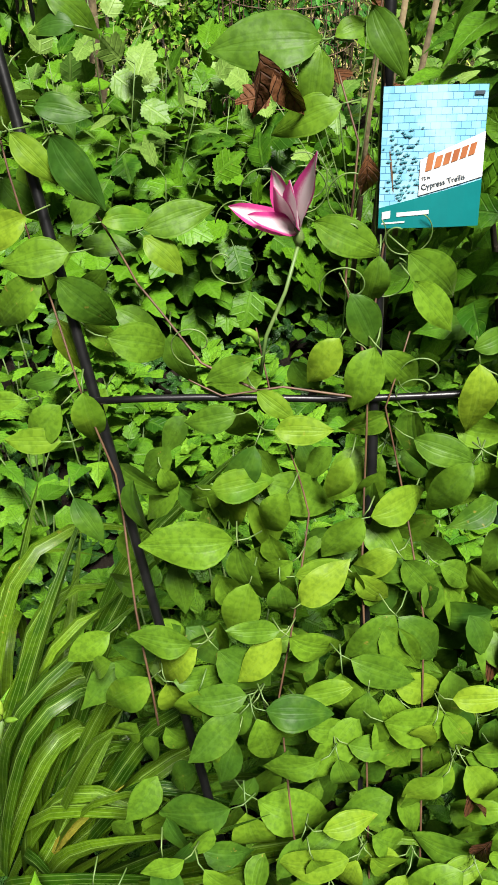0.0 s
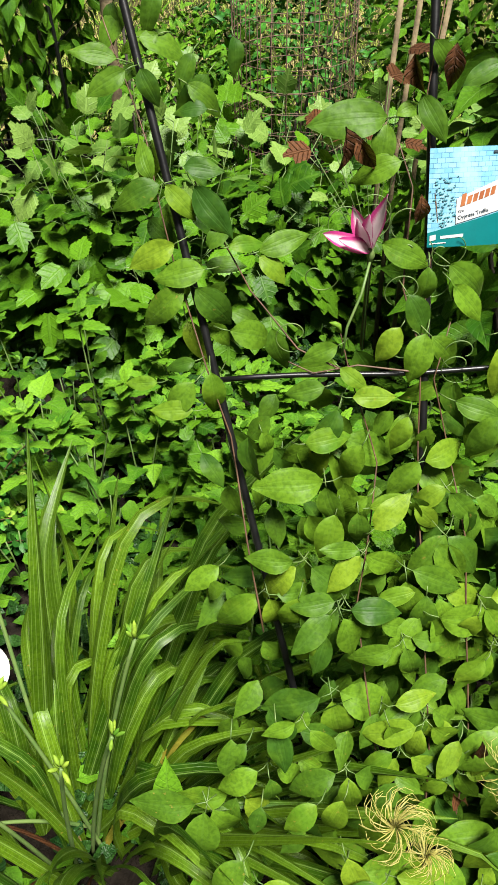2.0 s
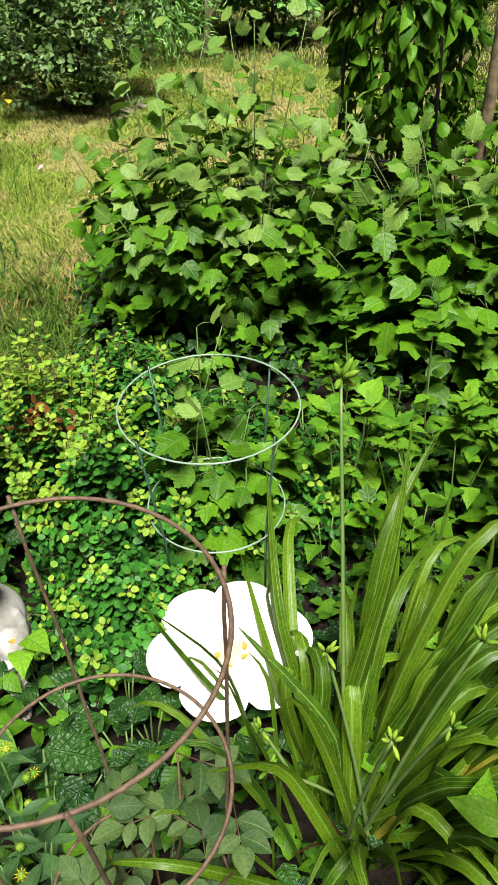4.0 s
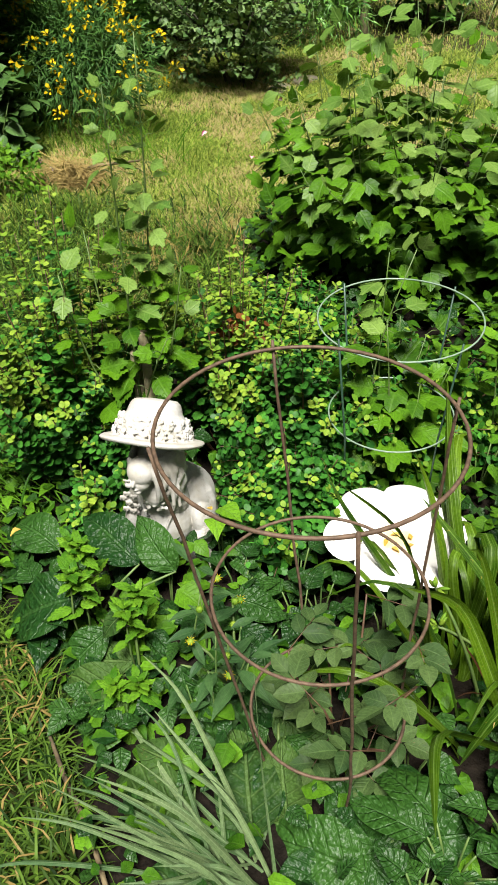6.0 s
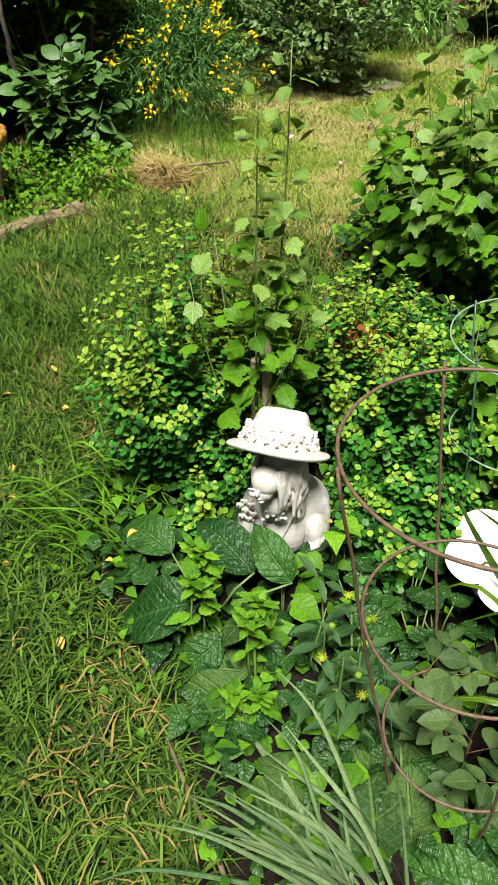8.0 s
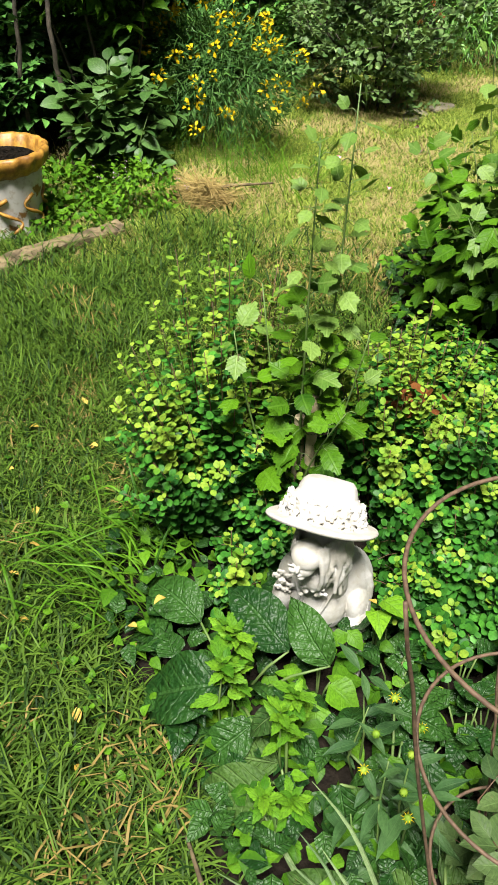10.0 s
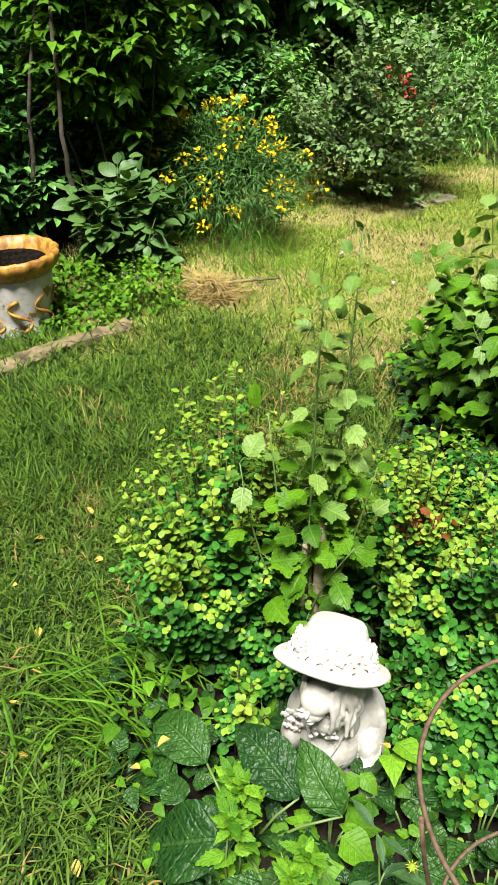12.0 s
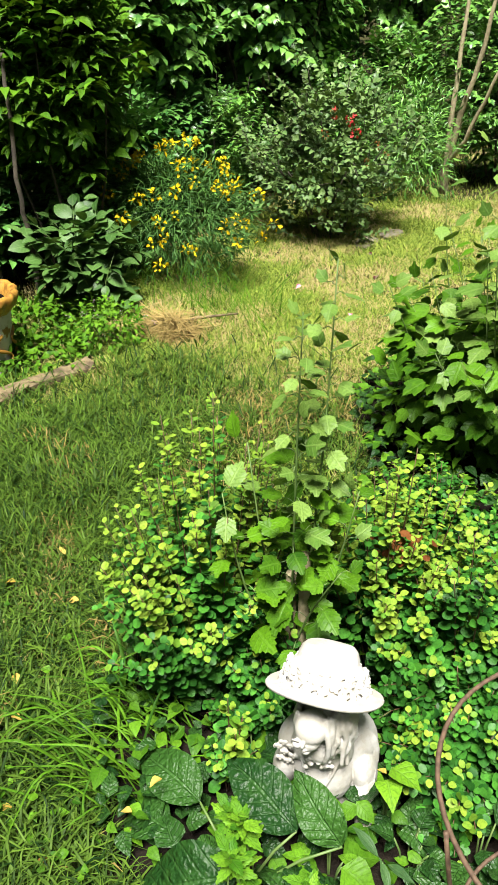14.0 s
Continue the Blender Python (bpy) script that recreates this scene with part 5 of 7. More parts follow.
M["blue_glass"] = plain_material("blue_grey_glass", (0.20, 0.30, 0.34), (0.30, 0.40, 0.44), 14, 0.12, 0, 0.1, 0.001)
under("bowl", mesh_of("bowl", *tube([(-0.882, 0.565, 0.085), (-0.882, 0.562, 0.10), (-0.882, 0.560, 0.135), (-0.882, 0.557, 0.170)], [0.055, 0.080, 0.108, 0.118], 28), None, [M["blue_glass"]]), orn, "blue-grey glass bowl below the dish")

# ---------------------------------------------------------------- mallow shrubs
def shoot(base, tip, n, size, r, sag=0.05, spread_out=0.8, droop=-0.42):
    """Leaf places along one upright shoot, and its stem."""
    base, tip = np.asarray(base, float), np.asarray(tip, float)
    side = np.array([r.normal(0, sag), r.normal(0, sag), 0])
    s = np.linspace(0, 1, 7)[:, None]
    pts = base + (tip - base) * s + side * np.sin(math.pi * s)
    q = np.linspace(0.12, 1.0, n)
    c = base + (tip - base) * q[:, None] + side * np.sin(math.pi * q)[:, None]
    a = np.arange(n) * 2.4 + r.uniform(0, 6)
    d = np.stack([np.cos(a), np.sin(a), r.uniform(-0.1, 0.5, n)], 1)
    stalk = size * 0.55 * (1.15 - 0.6 * q)[:, None]
    p = c + d * stalk
    f = d * spread_out + np.stack([r.normal(0, 0.2, n), r.normal(0, 0.2, n), r.normal(droop, 0.25, n) + 1.1 * (q > 0.93)], 1)
    nr = np.stack([0.5 * d[:, 0] + r.normal(0, 0.25, n), 0.5 * d[:, 1] - 0.15 + r.normal(0, 0.25, n), np.full(n, 1.0)], 1)
    sz = size * (1.22 - 0.60 * q) * r.uniform(0.75, 1.2, n)
    stems = [tube(pts, np.linspace(0.0042, 0.0014, 7), 5)] + [tube([a0, a0 * 0.5 + b0 * 0.5 + np.array([0, 0, 0.006]), b0], 0.0012, 3) for a0, b0 in zip(c, p)]
    return p, f, nr, sz, stems


def mallow(center, radii, height, shoots, per, size, seed, label, parts=200, low=0.12, bright=0.74):
    r = np.random.default_rng(seed)
    t = thing("mallow_shrub", (center[0], center[1], 0), label, "shrub", "mallow shrubs in the bed")
    P, F, N, S, stems = [], [], [], [], []
    for k in range(shoots):
        a, q = 2.4 * k, math.sqrt((k + 0.5) / shoots)
        tip = np.array([center[0] + radii[0] * q * math.cos(a), center[1] + radii[1] * q * math.sin(a), height * (1.05 - 0.45 * q * q) * r.uniform(0.68, 1.14)])
        base = np.array([center[0] + 0.35 * radii[0] * q * math.cos(a), center[1] + 0.35 * radii[1] * q * math.sin(a), -0.02])
        p, f, nr, sz, sm = shoot(base, tip, per, size, r, 0.05, 0.8, -0.24)
        P.append(p), F.append(f), N.append(nr), S.append(sz)
        stems += sm
    P, F, N, S = np.concatenate(P), np.concatenate(F), np.concatenate(N), np.concatenate(S)
    keep = P[:, 2] > low
    m4 = frames(P[keep], F[keep], N[keep], S[keep])
    order = np.argsort(np.hypot(P[keep][:, 0] + 0.3, P[keep][:, 1] + 0.2) - 0.8 * P[keep][:, 2])
    under("stem", mesh_of("stem", *merged(stems), None, [M["stem"]]), t, "thin green stems")
    ni = 16 * shoots
    a, q, hh = r.uniform(0, 6.28, ni), np.sqrt(r.uniform(0, 1, ni)) * 0.92, r.uniform(0.06, 0.72, ni)
    ip = np.stack([center[0] + radii[0] * q * np.cos(a), center[1] + radii[1] * q * np.sin(a), height * hh * (1.0 - 0.35 * q)], 1)
    idr = np.stack([np.cos(a), np.sin(a), 0 * a - 0.2], 1) + r.normal(0, 0.5, (ni, 3))
    leaf_stuff("inner_leaves", LOBED_FAR, frames(ip, idr, np.stack([0.5 * np.cos(a), 0.5 * np.sin(a), np.ones(ni)], 1) + r.normal(0, 0.3, (ni, 3)), size * r.uniform(0.6, 1.0, ni)), M["mallow"], t, "shaded inner leaves")
    near, rest = m4[order[:parts]], m4[order[parts:]]
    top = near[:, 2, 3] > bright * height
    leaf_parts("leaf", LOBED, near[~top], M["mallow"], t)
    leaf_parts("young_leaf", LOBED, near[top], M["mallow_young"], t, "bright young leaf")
    if len(rest):
        leaf_stuff("leaves", LOBED, rest, M["mallow"], t, "further leaves")
    return t


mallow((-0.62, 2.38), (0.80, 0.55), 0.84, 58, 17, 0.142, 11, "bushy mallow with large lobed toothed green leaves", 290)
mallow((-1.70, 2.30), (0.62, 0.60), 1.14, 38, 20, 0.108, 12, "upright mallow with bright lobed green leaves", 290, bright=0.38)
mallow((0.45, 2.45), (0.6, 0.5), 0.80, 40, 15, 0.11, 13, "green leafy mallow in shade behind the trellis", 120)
mallow((-1.10, 0.98), (0.17, 0.15), 0.70, 9, 9, 0.110, 14, "small mallow seedling within a wire support", 60)

# sapling behind the statue
sap = thing("mallow_sapling", (-1.655, 0.555, 0.0), "young mallow sapling regrown from two cut trunks", "sapling")
for dx, h, rr in ((-0.020, 0.50, 0.015), (0.020, 0.575, 0.0145)):
    under("cut_trunk", mesh_of("cut_trunk", *tube([(-1.655 + dx, 0.555, -0.03), (-1.657 + dx, 0.556, 0.25), (-1.652 + dx, 0.558, h - 0.006), (-1.652 + dx, 0.558, h)], [rr * 1.1, rr, rr * 0.95, rr * 0.85], 10), None, [M["palebark"]]), sap, "pale cut trunk")
r = np.random.default_rng(31)
P, F, N, S, stems = [], [], [], [], []
for b0, tp, k, sz in (((-1.66, 0.54, 0.3), (-1.637, 0.545, 1.184), 46, 0.068), ((-1.64, 0.56, 0.35), (-1.628, 0.658, 1.267), 44, 0.066), ((-1.67, 0.53, 0.2), (-1.80, 0.46, 0.74), 12, 0.095), ((-1.66, 0.53, 0.2), (-1.83, 0.60, 0.80), 12, 0.095), ((-1.63, 0.57, 0.3), (-1.53, 0.62, 0.76), 12, 0.066), ((-1.66, 0.53, 0.2), (-1.50, 0.50, 0.62), 9, 0.075)):
    p, f, nr, q, sm = shoot(b0, tp, k, sz, r, 0.02, 0.8, -0.12)
    P.append(p), F.append(f), N.append(nr), S.append(q)
    stems += sm
under("stem", mesh_of("stem", *merged(stems), None, [M["stem"]]), sap)
m4 = frames(np.concatenate(P), np.concatenate(F), np.concatenate(N), np.concatenate(S))
top = m4[:, 2, 3] + 0.12 * np.sin(np.arange(len(m4)) * 5.1) > 0.72
leaf_parts("leaf", LOBED, m4[~top], M["mallow"], sap)
leaf_parts("young_leaf", LOBED, m4[top], M["mallow_young"], sap, "bright young leaf")

# ---------------------------------------------------------------- barberry shrubs
def barberry(center, radii, shoots, seed, label, size=0.031, per=40, golden=0.16, upright=0.22):
    """Twigs set with sprigs of small round leaves, golden towards some tips."""
    r = np.random.default_rng(seed)
    t = thing("barberry_shrub", (center[0], center[1], 0), label, "shrub", "barberry shrubs")
    old, deep, tip, stems = [], [], [], []
    for k in range(shoots):
        a, q = 2.4 * k + r.normal(0, 0.3), math.sqrt((k + 0.5) / shoots)
        end = np.array([center[0] + radii[0] * q * math.cos(a), center[1] + radii[1] * q * math.sin(a), max(0.10, radii[2] * (1.0 - 0.5 * q * q) * r.uniform(0.55, 1.22))])
        foot = 0.25 if upright > 0 else 0.7
        b0 = np.array([center[0] + foot * radii[0] * q * math.cos(a), center[1] + foot * radii[1] * q * math.sin(a), -0.01])
        ctl = b0 * 0.5 + end * 0.5 + np.array([0, 0, upright * radii[2]])
        s = np.sort(r.uniform(0.18, 1.0, per) ** 0.75)[:, None]
        c = (1 - s) ** 2 * b0 + 2 * s * (1 - s) * ctl + s * s * end
        way = end - ctl
        way /= np.linalg.norm(way) + 1e-6
        pts = [(1 - w) ** 2 * b0 + 2 * w * (1 - w) * ctl + w * w * end for w in np.linspace(0, 1, 7)]
        stems.append(tube(pts, np.linspace(0.003, 0.001, 7), 4))
        turn = np.arange(per) * 2.4 + r.uniform(0, 6)
        e1 = np.cross(way, [0.3, 0.2, 0.9])
        e1 /= np.linalg.norm(e1)
        e2 = np.cross(way, e1)
        d = np.cos(turn)[:, None] * e1 + np.sin(turn)[:, None] * e2 + way * 0.35
        p = c + d * r.uniform(0.003, 0.012, per)[:, None]
        p[:, 2] = np.maximum(p[:, 2], 0.02)
        m4 = frames(p, d + r.normal(0, 0.15, d.shape), np.array([0, -0.1, 0.9]) + way * 0.5 + r.normal(0, 0.34, d.shape), size * r.uniform(0.65, 1.2, per) * (1.2 - 0.62 * s[:, 0] ** 2))
        bright = golden * (1.5 if end[2] > 0.62 * radii[2] else 0.3) * r.uniform(0.0, 2.0)
        g = s[:, 0] > 1 - bright
        # about two shoots in five get the shade-coloured copy, for depth
        (deep if r.uniform() < 0.42 else old).append(m4[~g])
        tip.append(m4[g])
    under("twig", mesh_of("twig", *merged(stems), None, [M["redstem"]]), t, "thin dark twigs")
    leaf_stuff("leaves", ROUND, np.concatenate(old), M["barberry"], t, "small round green leaves")
    leaf_stuff("older_leaves", ROUND, np.concatenate(deep), M["barberry_shade"], t, "round green leaves coloured darker as if in shade")
    leaf_stuff("young_leaves", ROUND, np.concatenate(tip), M["barberry_tip"], t, "golden-green young leaves")
    return t


barberry((-1.92, 0.52), (0.25, 0.34, 0.80), 96, 41, "golden-green barberry shrub beside the lawn", 0.029, 48, 0.21, 0.04)
tall = barberry((-1.56, 0.84), (0.32, 0.26, 0.68), 84, 47, "upright barberry shrub with golden-green tips", 0.029, 48, 0.19, 0.04)
barberry((-1.30, 0.84), (0.34, 0.32, 0.48), 100, 42, "golden-green barberry shrub in the bed", 0.030, 40, 0.06)
barberry((-1.70, 0.50), (0.22, 0.18, 0.32), 60, 48, "low barberry growth at a sapling's foot", 0.030, 32, 0.05)
barberry((-1.20, 0.62), (0.22, 0.28, 0.30), 80, 43, "low spreading barberry with small round leaves", 0.030, 34, 0.05)
barberry((-1.10, 1.15), (0.42, 0.36, 0.32), 110, 44, "low green barberry behind the daylily", 0.030, 34, 0.04)
barberry((-1.62, 1.35), (0.38, 0.30, 0.36), 80, 45, "low barberry with golden tips", 0.030, 34, 0.08)
barberry((-1.66, 0.27), (0.07, 0.06, 0.33), 9, 46, "small golden-green barberry sprigs beside the statue", 0.028, 20, 0.4)
rw = np.random.default_rng(49)
leaf_stuff("withered_leaves", ROUND, frames(np.array([-1.50, 0.80, 0.49]) + rw.normal(0, 0.03, (40, 3)), dirs(40, rw), np.array([0.3, -0.5, 0.8]) + rw.normal(0, 0.4, (40, 3)), rw.uniform(0.02, 0.03, 40)), M["rust_leaf"], tall, "withered orange-brown leaves")

# ---------------------------------------------------------------- plants of the bed
def rosette(name, at, n, size, templates, material, label, category, seed, rise=0.5, reach=0.5, group="", flat=0.8):
    """Leaves on stalks that spread from one crown; each leaf is a part."""
    r = np.random.default_rng(seed)
    t = thing(name, (at[0], at[1], 0), label, category, group)
    P, F, N, S, stalks = [], [], [], [], []
    for k in range(n):
        a = 2.4 * k + r.normal(0, 0.3)
        d = np.array([math.cos(a), math.sin(a), 0])
        sz = size * r.uniform(0.7, 1.2)
        h = rise * sz * r.uniform(0.4, 1.5) + 0.03
        p = np.array([at[0], at[1], 0]) + d * sz * reach * r.uniform(0.4, 1.2) + np.array([0, 0, h])
        P.append(p), F.append(d + np.array([0, 0, r.normal(0.05, 0.25)])), N.append(np.array([0, 0, 1.0]) - d * r.uniform(-0.2, 0.5) + r.normal(0, 0.15, 3)), S.append(sz)
        b0 = np.array([at[0], at[1], 0.0]) + d * 0.01
        stalks.append(tube([b0, (b0 + p) / 2 + np.array([0, 0, 0.02]), p], [0.003, 0.0025, 0.002], 5))
    under("leaf_stalk", mesh_of("leaf_stalk", *merged(stalks), None, [M["stem"]]), t, "", "stuff")
    leaf_parts("leaf", templates, frames(P, F, N, S), M[material], t)
    return t


def herb(name, at, height, pairs, size, templates, material, label, category, seed, stems=2, lean=0.12, group="", top=None):
    """Upright stems with pairs of leaves; each leaf is a part."""
    r = np.random.default_rng(seed)
    t = thing(name, (at[0], at[1], 0), label, category, group)
    P, F, N, S, tubes = [], [], [], [], []
    for k in range(stems):
        b0 = np.array([at[0] + r.normal(0, 0.02), at[1] + r.normal(0, 0.02), -0.01])
        tip = b0 + np.array([r.normal(0, lean) * height, r.normal(0, lean) * height, height * r.uniform(0.75, 1.1)])
        tubes.append(tube([b0, b0 * 0.5 + tip * 0.5 + r.normal(0, 0.01, 3), tip], [0.003, 0.0025, 0.0015], 5))
        turn = r.uniform(0, 3)
        for i in range(pairs):
            q = 0.2 + 0.8 * i / max(1, pairs - 1)
            c = b0 + (tip - b0) * q
            turn += 1.57
            for sgn in (0, math.pi):
                a = turn + sgn + r.normal(0, 0.2)
                d = np.array([math.cos(a), math.sin(a), 0.1 + 0.5 * q])
                sz = size * (1.1 - 0.5 * q) * r.uniform(0.8, 1.2)
                P.append(c + d * 0.01), F.append(d + np.array([0, 0, r.normal(-0.05, 0.15)])), N.append(np.array([0, 0, 1.0]) - d * 0.25 + r.normal(0, 0.12, 3)), S.append(sz)
        for i in range(top or 0):
            a = 2.4 * i + r.normal(0, 0.2)
            q = i / top
            d = np.array([math.cos(a), math.sin(a), 0.15 + 1.3 * q])
            P.append(tip + np.array([0, 0, -0.035 + 0.045 * q])), F.append(d), N.append(np.array([0, 0, 1.0]) - 0.3 * d + r.normal(0, 0.12, 3)), S.append(size * (0.85 - 0.55 * q) * r.uniform(0.8, 1.15))
    under("stem", mesh_of("stem", *merged(tubes), None, [M["stem"]]), t)
    leaf_parts("leaf", templates, frames(P, F, N, S), M[material], t)
    return t


TOOTHED = [lobed_leaf(12, 0.1, 0.05, 0.2, 0.15 + 0.1 * k, 0.58, k) for k in range(3)]
r = np.random.default_rng(77)

def clump(name, crown, leaves, templates, material, label, group, seed, facing=(0.1, -0.5, 1.0)):
    """A low plant: broad leaves on stalks from one crown, each given by its root and its end."""
    r = np.random.default_rng(seed)
    t = thing(name, (*crown, 0.0), label, "perennial", group)
    stalks = []
    for k, (a, b) in enumerate(leaves):
        a, b = np.array(a), np.array(b)
        v, f, u = templates[(k + seed) % len(templates)]
        m4 = frames([a], [b - a + np.array([0, 0, 0.04])], [np.array(facing) + r.normal(0, 0.16, 3)], [1.10 * np.linalg.norm(b - a)])
        under("leaf", mesh_of("leaf", v, f, u, [M[material]]), t, "", "", Matrix(m4[0].tolist()))
        c = np.array([*crown, 0.0])
        stalks.append(tube([c, c * 0.4 + a * 0.6 + np.array([0, 0, 0.02]), a], [0.004, 0.0035, 0.003], 6))
    under("leaf_stalk", mesh_of("leaf_stalk", *merged(stalks), None, [M["stem"]]), t, "", "stuff")
    return t


BY = "broad-leaved plants"
clump("broad_leaved_plant", (-1.48, 0.08), [((-1.446, 0.023, 0.17), (-1.667, -0.128, 0.09)), ((-1.636, 0.13, 0.13), (-1.83, 0.125, 0.19)), ((-1.66, 0.05, 0.09), (-1.857, 0.039, 0.08)), ((-1.409, 0.190, 0.15), (-1.613, 0.194, 0.22)), ((-1.307, 0.212, 0.16), (-1.45, 0.216, 0.25)), ((-1.370, 0.017, 0.10), (-1.422, -0.131, 0.03)), ((-1.50, 0.02, 0.12), (-1.60, -0.07, 0.05))], CORRUGATED, "broad", "low perennial with broad puckered glossy dark green leaves", BY, 1)
clump("dock_plant", (-1.24, -0.03), [((-1.253, -0.059, 0.10), (-1.369, -0.217, 0.05)), ((-1.222, -0.075, 0.10), (-1.239, -0.202, 0.04)), ((-1.302, 0.046, 0.20), (-1.335, -0.027, 0.14)), ((-1.28, 0.0, 0.06), (-1.42, -0.08, 0.04))], CORRUGATED, "dock", "plant with dull grey-green pointed leaves at the lawn's edge", BY, 2)
clump("broad_leaved_plant", (-1.06, 0.10), [((-1.129, -0.002, 0.16), (-1.051, -0.075, 0.06)), ((-1.065, 0.015, 0.16), (-0.991, -0.075, 0.06)), ((-1.138, 0.214, 0.16), (-1.016, 0.241, 0.12)), ((-1.093, 0.181, 0.12), (-0.995, 0.165, 0.08)), ((-0.888, 0.120, 0.10), (-0.971, -0.005, 0.06)), ((-1.18, 0.10, 0.10), (-1.24, 0.20, 0.13)), ((-1.0, 0.05, 0.08), (-0.90, 0.08, 0.06))], CORRUGATED, "broad", "clump of broad puckered dark green leaves", BY, 3)
clump("hosta_plant", (-0.83, -0.08), [((-0.833, -0.174, 0.02), (-0.927, -0.102, 0.16)), ((-0.787, -0.119, 0.02), (-0.851, -0.052, 0.14)), ((-0.916, 0.058, 0.08), (-0.798, 0.015, 0.06)), ((-0.763, 0.019, 0.10), (-0.774, -0.074, 0.03)), ((-0.821, 0.026, 0.10), (-0.730, 0.023, 0.06)), ((-0.90, -0.05, 0.06), (-1.0, -0.10, 0.05))], ROUNDED, "dock", "low plant with large rounded grey-green leaves", BY, 4)
clump("broad_leaved_plant", (-0.62, -0.08), [((-0.610, -0.076, 0.04), (-0.731, -0.079, 0.12)), ((-0.588, -0.082, 0.03), (-0.675, -0.034, 0.12)), ((-0.609, -0.126, 0.04), (-0.769, -0.215, 0.10)), ((-0.571, -0.036, 0.06), (-0.440, -0.007, 0.10)), ((-0.637, -0.095, 0.04), (-0.520, -0.14, 0.05)), ((-0.597, 0.087, 0.03), (-0.608, -0.021, 0.06)), ((-0.592, 0.105, 0.03), (-0.516, 0.059, 0.05)), ((-0.68, -0.14, 0.03), (-0.70, -0.27, 0.05))], ROUNDED, "broad", "clump of rounded puckered glossy leaves", BY, 5)
clump("dock_plant", (-0.93, -0.25), [((-0.947, -0.208, 0.06), (-1.119, -0.329, 0.07)), ((-0.902, -0.234, 0.04), (-1.033, -0.404, 0.05)), ((-0.982, -0.158, 0.08), (-1.101, -0.190, 0.12)), ((-0.835, -0.273, 0.03), (-0.921, -0.390, 0.06))], ROUNDED, "dock", "low plant with large dull leaves under the ribbon grass", BY, 6)
for x, y, n, sz, sd in ((-0.47, -0.05, 8, 0.19, 3), (-1.05, 0.20, 8, 0.14, 6), (-0.90, 0.02, 6, 0.12, 7), (-0.42, -0.25, 8, 0.17, 9), (-0.66, -0.34, 8, 0.17, 10), (-1.34, 0.08, 8, 0.12, 11)):
    rosette("broad_leaved_plant", (x, y), n, sz, CORRUGATED[:4], "broad", "low clump of broad puckered dark green leaves", "perennial", 100 + sd, 0.55, 0.45, BY)
rosette("violet_plant", (-1.63, 0.33), 5, 0.09, HEART, "broad", "dark rounded leaves beside the statue", "perennial", 131, 0.9, 0.4)
# light green herb in bud before the statue
for x, y, h, sd in ((-1.465, 0.04, 0.33, 1), (-1.43, 0.03, 0.28, 2), (-1.262, 0.015, 0.27, 3), (-1.185, -0.11, 0.15, 5)):
    herb("budding_herb", (x, y), h, 3, 0.066, TOOTHED, "soft", "soft light green herb with whorls of toothed leaves", "herb", 140 + sd, 2, 0.06, "budding herbs", 14)
# coneflowers with narrow leaves and yellow heads
for x, y, h, sd in ((-1.11, 0.13, 0.34, 1), (-0.99, -0.03, 0.27, 2), (-1.02, 0.01, 0.29, 3), (-1.03, 0.07, 0.33, 4)):
    t = herb("coneflower", (x, y), h, 3, 0.12, [blade_leaf(ovate(0.15, 0.45), 6, 4, 0.35, 0.3, 0.01, 0, 5)], "plantain", "coneflower with narrow leaves and small yellow buds", "flower", 150 + sd, 2, 0.10, "coneflowers")
    for k in range(2):
        c = np.array([x + r.normal(0, 0.03), y + r.normal(0, 0.03), h + 0.01])
        head = under("flower_head", mesh_of("flower_head", *tube([c - [0, 0, 0.008], c, c + [0, 0, 0.006], c + [0, 0, 0.009]], [0.003, 0.008, 0.007, 0.002], 9), None, [M["barberry_tip"]]), t, "small yellow-green flower head")
        pm = frames(np.repeat([c + np.array([0, 0, 0.004])], 9, 0), [[math.cos(0.7 * i), math.sin(0.7 * i), 0.5] for i in range(9)], np.repeat([[0, 0, 1.0]], 9, 0), 0.014)
        vv, ff, uu = spread(NARROW, pm)
        under("petals", mesh_of("petals", vv, ff, uu, [M["yellow"] if k == 0 else M["soft"]]), head, "thin ray petals", "stuff")

# ribbon grass in the corner of the bed
ribbon = thing("ribbon_grass", (-0.72, -0.27, 0.0), "clump of pale blue-green ribbon grass falling over the lawn edge", "ornamental grass")
kinds = [strap(r.uniform(0.34, 0.62), r.uniform(0.008, 0.014), radians(r.uniform(24, 58)), radians(r.uniform(35, 90)), r.normal(0, 1.0), 200 + k, r.uniform(0.3, 0.8)) for k in range(18)]
meshes = [mesh_of("blade", a, b, c, [M["glaucous"]]) for a, b, c in kinds]
for k in range(48):
    m = pose(-0.76 + r.normal(0, 0.05), -0.26 + r.normal(0, 0.04), 0.0, r.normal(0, 10), r.normal(0, 10), 186 + r.normal(0, 30)) @ Matrix.Scale(r.uniform(0.6, 1.05), 4)
    under("blade", meshes[k % 18], ribbon, "", "", m)
tuft = thing("grass_tuft", (-1.95, 0.22, 0.0), "long uncut grass arching along the bed's edge", "grass")
kinds = [strap(r.uniform(0.26, 0.46), r.uniform(0.005, 0.008), radians(r.uniform(40, 66)), radians(r.uniform(70, 130)), r.normal(0, 0.6), 230 + k, r.uniform(0.3, 0.7)) for k in range(10)]
meshes = [mesh_of("blade", a, b, c, [M["soft"] if len(a) % 2 else M["mid"]]) for a, b, c in kinds]
